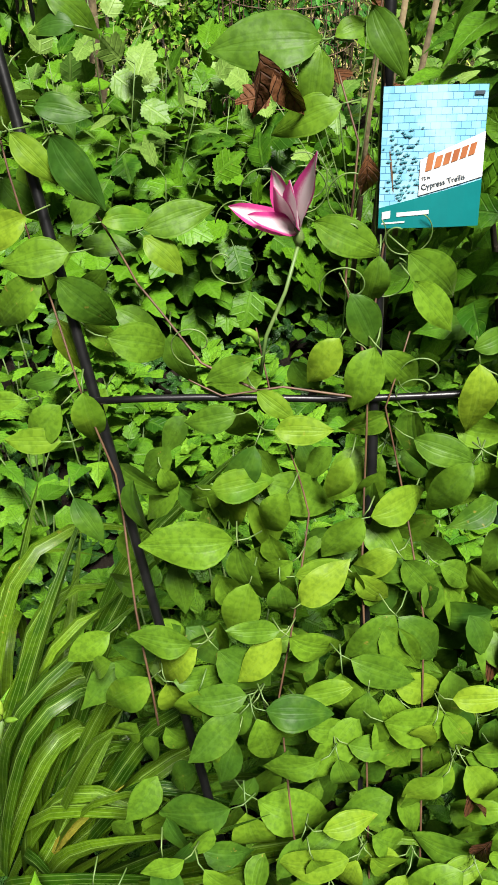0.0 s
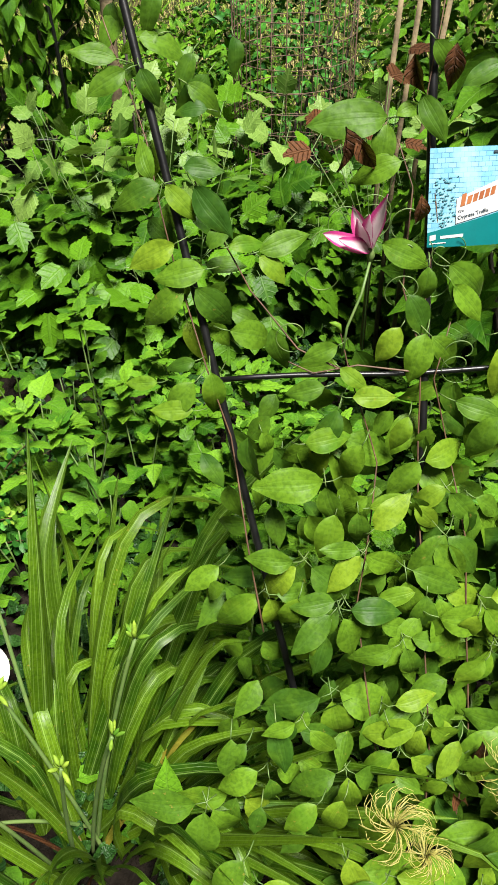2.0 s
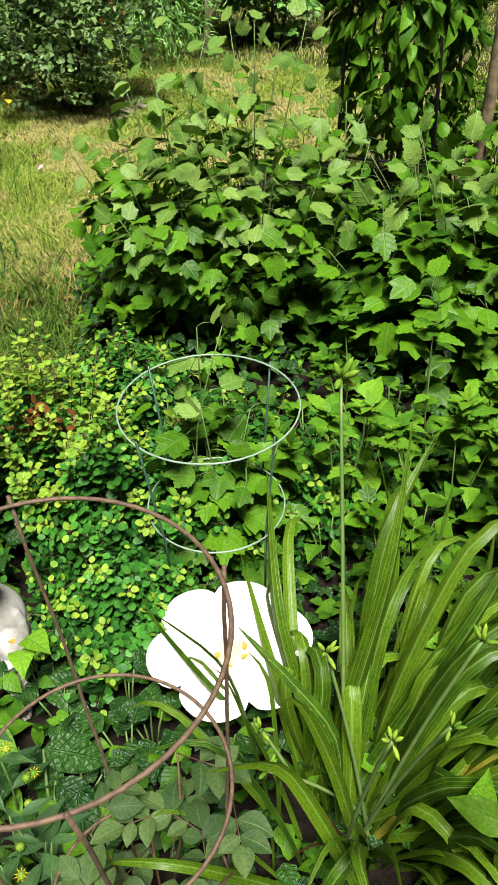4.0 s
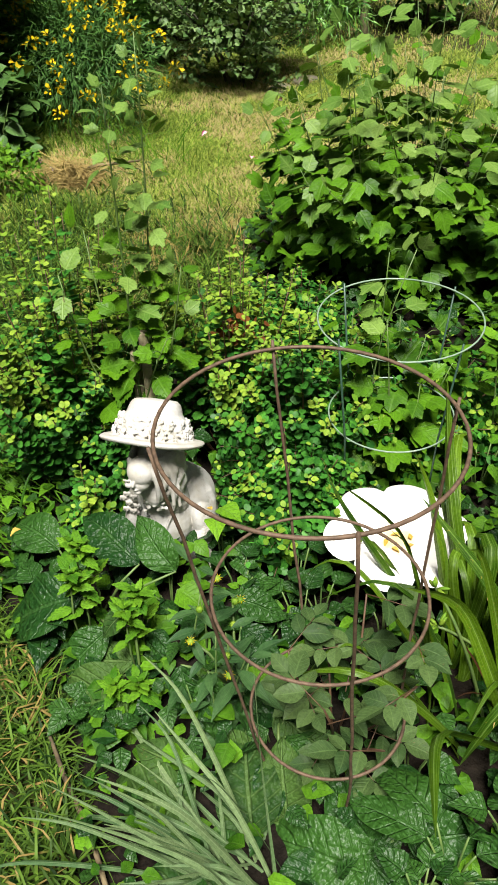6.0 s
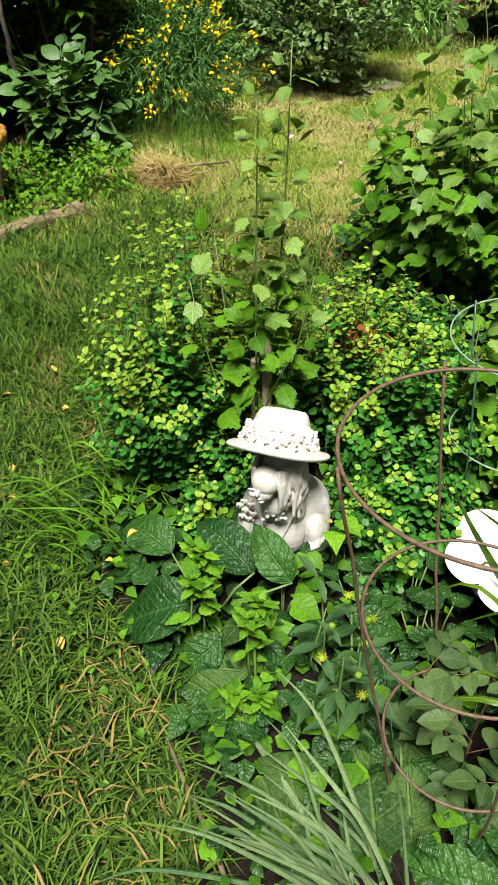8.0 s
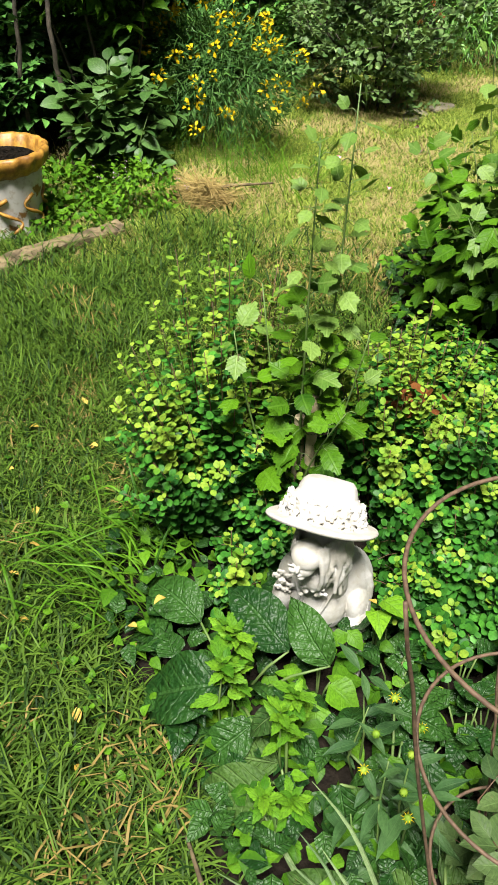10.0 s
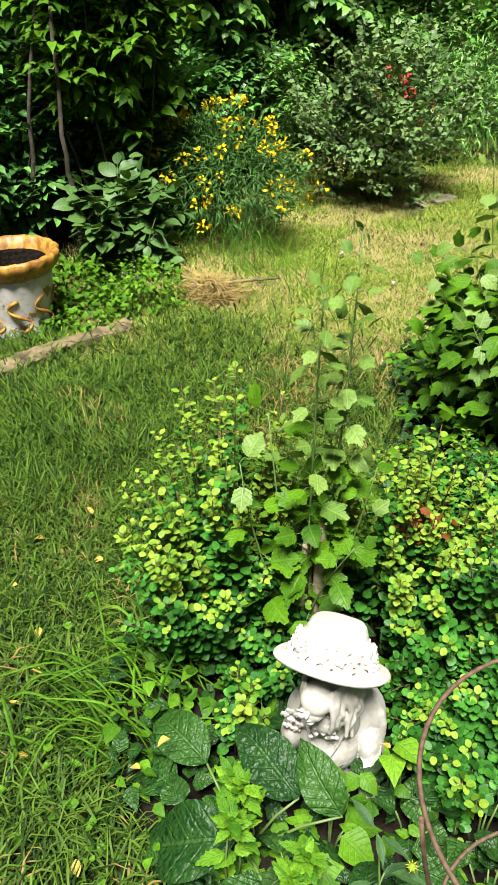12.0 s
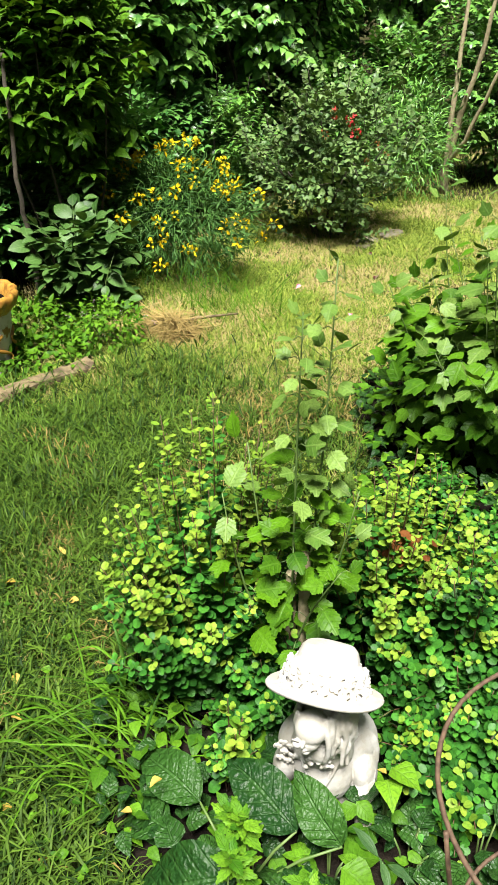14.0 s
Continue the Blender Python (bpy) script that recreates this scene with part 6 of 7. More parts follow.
for k in range(130):
    m = pose(-1.93 + r.normal(0, 0.10), 0.22 + r.normal(0, 0.13), -0.01, r.normal(0, 6), r.normal(0, 6), 200 + r.normal(0, 38)) @ Matrix.Scale(r.uniform(0.6, 1.1), 4)
    under("blade", meshes[k % 10], tuft, "", "", m)

# rose inside the cage: compound leaves of five
rose = thing("rose_plant", (-0.79, 0.08, 0.0), "young rose with grey-green leaflets growing inside a cage", "rose")
P, F, N, S, tubes = [], [], [], [], []
for k in range(7):
    a = 2.4 * k
    b0 = np.array([-0.79, 0.08, 0.0])
    tip = b0 + np.array([0.13 * math.cos(a) + 0.03, 0.13 * math.sin(a), r.uniform(0.22, 0.42)])
    tubes.append(tube([b0, b0 * 0.45 + tip * 0.55 + r.normal(0, 0.012, 3), tip], [0.0035, 0.0028, 0.002], 6))
    for i in range(3):
        q = 0.4 + 0.3 * i
        c = b0 + (tip - b0) * q
        ang = a + 2.2 * i
        d = np.array([math.cos(ang), math.sin(ang), 0.25])
        sd = np.array([-math.sin(ang), math.cos(ang), 0.0])
        tubes.append(tube([c, c + d * 0.055, c + d * 0.085], [0.0014, 0.0011, 0.0008], 4))
        for along, side in ((0.045, 1), (0.045, -1), (0.075, 1), (0.075, -1), (0.09, 0)):
            P.append(c + d * along), F.append(d * (0.6 if side else 1.0) + sd * side + r.normal(0, 0.1, 3)), N.append(np.array([0, 0, 1.0]) + r.normal(0, 0.25, 3)), S.append(0.056 * r.uniform(0.75, 1.25))
under("stem", mesh_of("stem", *merged(tubes), None, [M["redstem"]]), rose, "thin thorny stems", "stuff")
leaf_parts("leaflet", [blade_leaf(ovate(0.33, 0.45, 1.1), 6, 4, 0.25, 0.15 + 0.1 * k, 0.01, 0, k) for k in range(2)], frames(P, F, N, S), M["rose"], rose)

# single stem before the daylily
stray = thing("stray_shoot", (-0.30, 0.26, 0.0), "single broad-leaved shoot before the daylily", "herb")
under("stem", mesh_of("stem", *tube([(-0.28, 0.24, 0.0), (-0.292, 0.27, 0.25), (-0.305, 0.292, 0.41)], [0.003, 0.0025, 0.002], 6), None, [M["redstem"]]), stray)
leaf_parts("leaf", OVATE, frames([(-0.305, 0.29, 0.41), (-0.27, 0.25, 0.32), (-0.24, 0.22, 0.30), (-0.20, 0.2, 0.33), (-0.17, 0.16, 0.31), (-0.22, 0.14, 0.28), (-0.33, 0.22, 0.24)], [(-0.05, 0.12, 1.0), (0.7, -0.3, 0.1), (-0.5, -0.6, 0.3), (0.5, 0.5, 0.4), (0.9, -0.2, 0.2), (0.1, -1, 0.0), (-1, -0.3, 0.0)], [(0.1, -1, 0.3), (0, -0.5, 1), (0.1, -0.4, 1), (-0.2, -0.6, 1), (0, -0.6, 1), (0, -0.3, 1), (0, -0.3, 1)], [0.10, 0.07, 0.07, 0.075, 0.08, 0.07, 0.07]), M["mid"], stray)

# undergrowth behind the daylily and round the trellis
k = 0
for y in np.arange(1.02, 1.72, 0.15):
    for x in np.arange(-0.98, 0.75, 0.19):
        px, py = x + r.normal(0, 0.05), y + r.normal(0, 0.04)
        k += 1
        kind = r.uniform()
        if kind < 0.34:
            rosette("violet_plant", (px, py), 7, r.uniform(0.06, 0.11), HEART, "soft" if kind < 0.2 else "mid", "violet clump with heart-shaped green leaves", "perennial", 300 + k, 1.6, 0.7, "undergrowth of the bed")
        elif kind < 0.72:
            herb("nettle_herb", (px, py), r.uniform(0.24, 0.54), 5, r.uniform(0.075, 0.105), TOOTHED, "soft" if k % 2 == 0 else "mid", "upright green herb with toothed leaves", "herb", 300 + k, 2, 0.12, "undergrowth of the bed", 8)
        else:
            herb("leafy_herb", (px, py), r.uniform(0.25, 0.4), 5, 0.08, LOBED, "mallow", "green herb with lobed leaves", "herb", 300 + k, 2, 0.2, "undergrowth of the bed", 5)
for k in range(30):
    px, py = r.uniform(0.22, 0.85), r.uniform(0.15, 1.0)
    herb("leafy_herb", (px, py), r.uniform(0.25, 0.5), 5, 0.075, OVATE if k % 2 else HEART, "mid" if k % 3 else "soft", "green herb below the trellis", "herb", 400 + k, 2, 0.2, "undergrowth of the bed")
for k in range(16):
    px, py = r.uniform(-0.35, 0.2), r.uniform(0.6, 1.0)
    herb("leafy_herb", (px, py), r.uniform(0.3, 0.55), 5, 0.08, OVATE if k % 2 else TOOTHED, "mid" if k % 3 else "soft", "green herb behind the trellis", "herb", 440 + k, 2, 0.2, "undergrowth of the bed")
for k in range(38):
    px, py = r.uniform(-0.75, 0.55), r.uniform(0.72, 1.62)
    herb("nettle_herb", (px, py), r.uniform(0.24, 0.46), 4, r.uniform(0.075, 0.105), TOOTHED if k % 3 else HEART, "soft", "light green herb with toothed leaves in whorls", "herb", 520 + k, 2, 0.15, "undergrowth of the bed", 9)
for k, (px, py) in enumerate(((-0.98, 0.36), (-1.08, 0.42), (-1.3, 0.50), (-0.70, 0.62), (-0.62, 0.10), (-0.40, 0.08), (-0.30, -0.02), (-0.2, 0.05), (-0.5, -0.12), (-0.62, 0.78), (-0.35, 0.82), (-0.55, 0.92), (-1.2, 0.33), (-1.27, 0.40), (-0.82, 0.40), (-1.0, 0.30))):
    rosette("violet_plant", (px, py), 7, 0.075, HEART, "broad", "low violet clump with heart-shaped leaves", "perennial", 470 + k, 1.0, 0.6, "undergrowth of the bed")
rosette("violet_plant", (-1.33, 0.20), 7, 0.09, HEART, "mid", "low violet clump with heart-shaped leaves", "perennial", 491, 1.0, 0.6, "undergrowth of the bed")
rosette("violet_plant", (-1.55, -0.02), 7, 0.09, HEART, "broad", "low violet clump with heart-shaped leaves", "perennial", 492, 0.8, 0.6, "undergrowth of the bed")
rosette("violet_plant", (-1.30, 0.385), 3, 0.10, HEART, "soft", "large rounded leaves beside the statue", "perennial", 490, 2.0, 0.3)

# low leaves that hide the soil
r2 = np.random.default_rng(606)
n = 15000
p = np.stack([r2.uniform(-2.7, 1.7, n), r2.uniform(-0.45, 3.4, n), np.zeros(n)], 1)
hollow = np.hypot(p[:, 0] + 0.70, p[:, 1] + 0.02) < 0.22
p = p[(p[:, 0] > bed_edge(p[:, 1]) + 0.04) & ~(hollow & (r2.uniform(0, 1, n) < 0.8))]
n = len(p)
lump = np.array([noise.noise(Vector((q[0] * 3, q[1] * 3, 7.7))) for q in p])
p[:, 2] = 0.03 + np.clip(0.09 + 0.14 * lump, 0.0, 0.3) * r2.uniform(0.2, 1.0, n)
cover = thing("ground_cover", (-0.6, 1.0, 0.0), "low mixed leaves covering the soil of the bed", "ground cover")
mm = frames(p, dirs(n, r2) * [1, 1, 0.35], np.tile([0, -0.15, 1.0], (n, 1)) + r2.normal(0, 0.3, (n, 3)), r2.uniform(0.030, 0.070, n))
leaf_stuff("green_leaves", COVER, mm[::2], M["mid"], cover, "small green leaves")
leaf_stuff("dark_leaves", COVER, mm[1::2], M["broad"], cover, "small darker leaves")

# second ornament beyond the trellis
M["cream"] = plain_material("cream_glaze", (0.62, 0.56, 0.46), (0.50, 0.44, 0.34), 16, 0.45, 0, 0.2, 0.002)
orn2 = thing("flower_ornament", (0.36, 1.02, 0.0), "white flower-shaped ornament with a brown heart on a tall stem", "garden ornament")
under("dish", mesh_of("dish", *petal_dish(), None, [M["cream"]]), orn2, "off-white curved petal dish", "", pose(0.390, 1.0, 0.890, 58, 0, 14) @ Matrix.Scale(0.62, 4))
under("stem", mesh_of("stem", *tube([(0.385, 1.03, -0.05), (0.383, 1.03, 0.5), (0.385, 1.012, 0.915)], 0.006, 8), None, [M["darkwire"]]), orn2)
under("heart", mesh_of("heart", *ring((0, 0, 0.012), 0.012, 0.012, (0, 0), 14, 6), None, [M["dry"]]), orn2, "brown withered heart", "", pose(0.375, 0.985, 0.905, 58, 0, -6))
for k in range(5):
    a = 1.3 * k
    v, f, u = SMALL[k % 3]
    m = tilt @ pose(0.028 * math.cos(a), 0.02 * math.sin(a) - 0.01, 0.008, 8, 10 * math.sin(a), 57 * a) @ Matrix.Scale(0.022, 4)
    under("fallen_petal", mesh_of("fallen_petal", v, f, u, [M["fallen"]]), orn, "orange-tan petal lying in the dish", "", m)

# bare stakes and dark red leaves behind the vine
for dx, dy, h in ((0.10, 0.78, 1.25), (0.145, 0.80, 1.3), (0.20, 0.78, 1.22)):
    tagged(new("garden_stake", mesh_of("garden_stake", *tube([(0.03 + dx, 1.12 + dy, -0.03), (0.032 + dx, 1.125 + dy, 0.8), (0.03 + dx * 1.2, 1.13 + dy, h)], [0.008, 0.0075, 0.007], 8), None, [M["wood"]])), "pale weathered wooden stake in the bed", "stake", "stakes behind the vine")
redp = thing("dark_red_plant", (0.02, 1.45, 0.0), "dark red lobed leaves on tall stems among stakes", "perennial")
P, F, N, S, tubes = [], [], [], [], []
for k in range(7):
    a = 2.4 * k
    p = np.array([0.02 + 0.10 * math.cos(a), 1.42 + 0.05 * math.sin(a), r.uniform(1.02, 1.24)])
    tubes.append(tube([(0.10, 1.62, 0.0), (0.09, 1.58, 0.7), p], [0.002, 0.0015, 0.001], 5))
    P.append(p), F.append([math.cos(a), math.sin(a) - 0.2, r.normal(0, 0.3)]), N.append([r.normal(0, 0.3), -0.4, 0.9]), S.append(r.uniform(0.05, 0.075))
under("stem", mesh_of("stem", *merged(tubes), None, [M["stem"]]), redp)
leaf_parts("leaf", LOBED, frames(P, F, N, S), M["dry"], redp)

# ---------------------------------------------------------------- distance
bush("yellow_shrub", (-4.54, 3.31, 0.40), (0.68, 0.46, 0.45), 7000, 0.070, NARROW, "feather", "feathery shrub covered in bright yellow flowers", "shrub", 51, 0.3, 0.3, 0.25, 9, "stem", 0.006, low=-0.75)
spray_shrub("rose_shrub", (-4.22, 4.85, 0.50), (0.66, 0.62, 0.66), 620, 9, 0.062, 0.17, COVER, "rosebush", "rambling rose shrub with a few red blooms", "rose bush", 52, low=-0.7, rise=0.6, lump=0.95, freq=3.0, loose=2.0)
bg = "boundary hedge"
for k, (x, y, z, rx, ry, rz, n) in enumerate(((-5.75, 3.0, 0.75, 0.6, 0.8, 1.0, 700), (-5.9, 1.6, 0.95, 0.7, 1.0, 1.2, 700), (-5.45, 3.9, 0.62, 0.55, 0.7, 0.62, 620), (-6.3, 5.2, 0.9, 0.6, 1.2, 1.1, 620), (-6.2, 7.4, 0.9, 0.7, 1.3, 1.1, 560), (-6.3, -0.3, 1.2, 0.9, 1.2, 1.5, 400), (-7.0, 4.6, 0.9, 0.5, 1.8, 1.3, 900), (-6.9, 7.6, 0.9, 0.5, 1.9, 1.3, 900), (-5.45, 2.1, 0.5, 0.42, 0.6, 0.6, 420))):
    spray_shrub("hedge_shrub", (x, y, z), (rx, ry, rz), n, 11, 0.105, 0.28, COVER, "dark", "dark green boundary hedge shrub with layered sprays", "shrub", 53 + k, group=bg)
for k, (x, y, z, rx, ry, rz) in enumerate(((-5.75, 4.3, 1.72, 0.62, 0.95, 0.85), (-5.65, 6.2, 1.75, 0.75, 1.2, 0.90), (-5.9, 8.4, 2.1, 1.3, 1.3, 0.9), (-6.9, 6.0, 2.3, 0.8, 2.6, 0.9))):
    spray_shrub("overhanging_tree", (x, y, z), (rx, ry, rz), 700, 10, 0.120, 0.30, COVER, "glossy" if k < 3 else "dark", "small tree whose leafy boughs overhang the hedge", "tree", 90 + k, low=-0.95, rise=-0.05, stems=5, stem_r=0.03)
for k, (x, y, z, rx, ry, rz, n) in enumerate(((-3.2, 10.2, 1.3, 1.5, 0.9, 1.8, 900), (-0.7, 10.4, 1.3, 1.6, 0.9, 1.8, 800), (1.9, 9.4, 1.3, 1.6, 1.0, 1.8, 800), (3.6, 7.2, 1.3, 1.0, 1.8, 1.8, 600), (-4.95, 7.6, 0.7, 0.55, 0.7, 0.85, 620))):
    spray_shrub("green_shrub", (x, y, z), (rx, ry, rz), n, 10, 0.10, 0.30, COVER, "glossy", "tall green shrub at the lawn's far end", "shrub", 97 + k, group=bg)
spray_shrub("leafy_shrub", (-4.92, 2.72, 1.42), (0.60, 0.56, 0.80), 760, 11, 0.122, 0.30, OVATE, "mid", "tall shrub with glossy pointed leaves over thin trunks", "shrub", 71, low=-0.85, rise=0.35, shell=0.3, stems=4, stem_r=0.012)
spray_shrub("leafy_shrub", (-5.0, 3.05, 0.55), (0.40, 0.42, 0.50), 260, 10, 0.105, 0.26, OVATE, "glossy", "shrub with pointed green leaves below taller growth", "shrub", 78, low=-0.7, rise=0.3)
spray_shrub("green_shrub", (-5.45, 4.9, 0.55), (0.45, 0.75, 0.60), 460, 11, 0.080, 0.24, SMALL, "glossy", "green shrub growing in front of the hedge", "shrub", 79, group=bg)
spray_shrub("green_shrub", (-5.2, 6.4, 0.55), (0.5, 0.75, 0.65), 460, 11, 0.085, 0.24, SMALL, "glossy", "green shrub growing in front of the hedge", "shrub", 80, group=bg)
spray_shrub("green_shrub", (-5.5, 9.2, 1.0), (0.9, 1.2, 1.25), 620, 11, 0.10, 0.28, SMALL, "glossy", "tall green shrub at the lawn's far end", "shrub", 81, group=bg)
spray_shrub("green_shrub", (-4.4, 9.8, 1.1), (1.0, 0.8, 1.4), 620, 11, 0.10, 0.28, SMALL, "glossy", "tall green shrub at the lawn's far end", "shrub", 82, group=bg)
spray_shrub("green_shrub", (-3.75, 7.5, 1.0), (0.8, 0.7, 1.15), 620, 10, 0.085, 0.26, COVER, "glossy", "tall green shrub behind the forked tree", "shrub", 83, group=bg)
ELDER = [blade_leaf(ovate(0.31, 0.46, 0.9), 7, 4, 0.18, 0.15 + 0.12 * k, 0.012, 0, 60 + k) for k in range(3)]
M["elder"] = leaf_material("elder_leaf", (0.026, 0.088, 0.018), (0.105, 0.235, 0.055), (0.25, 0.40, 0.14), "pinnate", 0.2, 0.45, 0.12, 0.4, gloss=0.5)
spray_shrub("elder_shrub", (-4.50, 2.46, 0.28), (0.36, 0.32, 0.44), 70, 7, 0.150, 0.28, ELDER, "elder", "low shrub with sprays of large leaves beside the urn", "shrub", 72, low=-0.5, stems=4, stem_mat="stem", stem_r=0.006, fore=0.9)
bush("mint_plant", (-3.98, 2.10, 0.10), (0.22, 0.20, 0.22), 700, 0.040, SMALL, "soft", "low mint with small pale purple flowers", "herb", 73, 0.7, 0.3, 0.3, 6, "stem", 0.003, low=-0.5)
bush("ground_ivy", (-4.15, 1.75, 0.04), (0.30, 0.42, 0.12), 600, 0.045, HEART, "mid", "ground ivy creeping along a timber edge", "ground cover", 74, 0.9, 0.2, 0.3, 5, "stem", 0.002, low=-0.3)
bush("ground_ivy", (-4.5, 2.0, 0.05), (0.35, 0.35, 0.16), 500, 0.06, SMALL, "mid", "low weeds beneath the hedge", "ground cover", 75, 0.9, 0.2, 0.3, 5, "stem", 0.002, low=-0.3)
bush("leafy_shrub", (0.62, 1.55, 0.78), (0.42, 0.36, 0.75), 900, 0.115, OVATE, "mid", "shrub with large dark oval leaves behind the trellis", "shrub", 62, 0.6, 0.3, 0.3, low=-0.9)
bush("leafy_shrub", (0.75, 3.3, 0.6), (0.60, 0.5, 0.75), 3600, 0.075, SMALL, "mid", "green leafy shrub at the back of the bed", "shrub", 63, 0.6, 0.3, 0.3, low=-0.9)
bush("leafy_shrub", (-0.60, 3.75, 0.36), (0.6, 0.35, 0.42), 2600, 0.06, SMALL, "soft", "light green twiggy shrub behind the mallow", "shrub", 65, 0.6, 0.3, 0.3, low=-0.9)
bush("leafy_shrub", (1.5, 2.4, 0.8), (0.7, 0.8, 0.9), 3000, 0.09, SMALL, "mid", "green leafy shrub at the bed's far side", "shrub", 66, 0.6, 0.3, 0.3, low=-0.9)
bush("tall_weeds", (-4.3, 6.4, 0.45), (0.5, 0.6, 0.65), 3200, 0.09, NARROW, "glossy", "tall narrow-leaved weeds at the lawn's edge", "weeds", 67, 0.2, 0.2, 0.3, 9, "stem", 0.004, low=-0.8)

bush("leafy_shrub", (-0.15, 3.95, 0.5), (0.55, 0.4, 0.8), 3000, 0.05, SMALL, "barberry", "yellow-green twiggy shrub behind the wire cage", "shrub", 77, 0.5, 0.3, 0.3, low=-0.9)

# yellow blossom on the feathery shrub, red roses on the rambler
YP = []
for k in range(6):
    v, f, u = blade_leaf(ovate(0.34, 0.6, 0.8), 3, 2, 0.4, 0.1, 0, 0, k)
    YP.append((v, f, u))
r = np.random.default_rng(9)


def blossom(name, parent, place, size, petals, material, label):
    """A cluster of small blooms as one part."""
    n = petals
    d = dirs(n, r, 0.4)
    vv, ff, uu = spread(YP, frames(place + d * size * 0.6, d + r.normal(0, 0.5, d.shape), d + np.array([0, 0, 0.6]), size * r.uniform(0.5, 0.9, n)))
    return under(name, mesh_of(name, vv, ff, uu, [M[material]]), parent, label)


yellow = bpy.data.objects["yellow_shrub"]
p, d = dome((-4.54, 3.31, 0.40), (0.70, 0.48, 0.47), 420, 88, 0.95, -0.25, 0.25)
k = 0
for a, b in zip(p, d):
    if 0.75 * b[0] - 0.65 * b[1] + 0.2 * b[2] > 0.05 and k < 56:
        k += 1
        blossom("blossom", yellow, a + b * 0.03, r.uniform(0.032, 0.052), 12, "yellow", "bright yellow blossom")
rambler = bpy.data.objects["rose_shrub"]
for c in ((-3.80, 4.47, 0.96), (-3.78, 4.50, 0.86), (-3.92, 4.44, 1.0)):
    blossom("bloom", rambler, np.array(c), 0.042, 14, "red", "red rose bloom")
for c in ((-3.62, 4.65, 0.70), (-3.66, 4.62, 0.78), (-3.70, 4.52, 0.66), (-3.98, 4.40, 0.86)):
    blossom("spent_bloom", rambler, np.array(c), 0.035, 10, "rust_leaf", "withered brown bloom")
mint = bpy.data.objects["mint_plant"]
M["mauve"] = plain_material("mauve_petal", (0.42, 0.26, 0.40), (0.55, 0.38, 0.50), 60, 0.6)
for k in range(16):
    blossom("bloom", mint, np.array([-3.98 + r.normal(0, 0.12), 2.06 + r.normal(0, 0.10), 0.22 + r.normal(0, 0.05)]), 0.012, 6, "mauve", "pale purple flower")

# slender trunks
def trunk_thing(name, paths, label, category, skin="bark"):
    t = thing(name, paths[0][0][:3], label, category)
    for pts in paths:
        q = np.array(pts, float)
        s = np.linspace(0, 1, 14)
        idx = np.linspace(0, 1, len(q))
        c = np.stack([np.interp(s, idx, q[:, i]) for i in range(3)], 1) + r.normal(0, 0.006, (14, 3))
        under("trunk", mesh_of("trunk", *tube(c, np.linspace(q[0][3] * 0.8, q[-1][3] * 0.7, 14), 9), None, [M[skin]]), t)
    return t


trunk_thing("small_tree", [[(-4.05, 6.75, -0.05, 0.05), (-4.0, 6.7, 0.35, 0.045), (-3.88, 6.65, 0.8, 0.035), (-3.72, 6.6, 1.3, 0.028), (-3.6, 6.6, 2.0, 0.02)], [(-4.02, 6.76, -0.05, 0.045), (-4.06, 6.8, 0.5, 0.04), (-4.02, 6.8, 1.2, 0.03), (-3.98, 6.8, 2.0, 0.02)], [(-4.0, 6.7, 0.3, 0.03), (-3.8, 6.6, 0.55, 0.025), (-3.55, 6.55, 1.1, 0.02), (-3.4, 6.5, 1.7, 0.014)]], "small tree with forked pale trunks at the lawn's edge", "tree", "palebark")
trunk_thing("small_tree", [[(-4.80, 2.30, -0.05, 0.024), (-4.78, 2.28, 0.4, 0.022), (-4.74, 2.22, 0.8, 0.020), (-4.78, 2.3, 1.5, 0.016)], [(-5.10, 2.25, -0.05, 0.022), (-5.12, 2.22, 0.5, 0.02), (-5.06, 2.25, 1.0, 0.018), (-5.0, 2.4, 1.6, 0.014)]], "thin-trunked small tree behind the urn", "tree")

# vine-covered obelisk, post and wire cage at the back
obelisk = bush("vine_obelisk", (-1.36, 3.60, 0.95), (0.33, 0.33, 0.75), 1500, 0.105, OVATE, "mid", "black metal obelisk overgrown with a large-leaved vine", "climbing plant", 64, 0.2, 0.7, 0.2, hang=1.0, low=-0.9)
for dx, dy in ((-0.25, -0.25), (0.25, -0.25), (-0.25, 0.25), (0.25, 0.25)):
    under("leg", mesh_of("leg", *tube([(-1.36 + dx, 3.60 + dy, -0.05), (-1.36 + dx * 0.9, 3.60 + dy * 0.9, 0.8), (-1.36 + dx * 0.5, 3.60 + dy * 0.5, 1.9)], 0.009, 8), None, [M["black"]]), obelisk, "black metal leg")
for z0, w in ((0.35, 0.24), (0.75, 0.225), (1.25, 0.18)):
    q = [(-1.36 + sx * w, 3.60 + sy * w, z0) for sx, sy in ((-1, -1), (1, -1), (1, 1), (-1, 1), (-1, -1))]
    under("rail", mesh_of("rail", *merged([tube([q[i], q[i + 1]], 0.006, 6) for i in range(4)]), None, [M["black"]]), obelisk, "black metal rail")
tagged(new("wooden_post", mesh_of("wooden_post", *tube([(-0.90, 3.40, -0.05), (-0.905, 3.40, 0.4), (-0.895, 3.40, 0.9), (-0.90, 3.40, 1.5)], [0.030, 0.027, 0.029, 0.025], 11), None, [M["wood"]])), "weathered grey-brown wooden post", "post")
tagged(new("wooden_post", mesh_of("wooden_post", *tube([(-0.83, 3.38, -0.05), (-0.832, 3.38, 0.6), (-0.83, 3.38, 1.45)], [0.007, 0.007, 0.006], 8), None, [M["bark"]])), "slim weathered wooden post", "post")
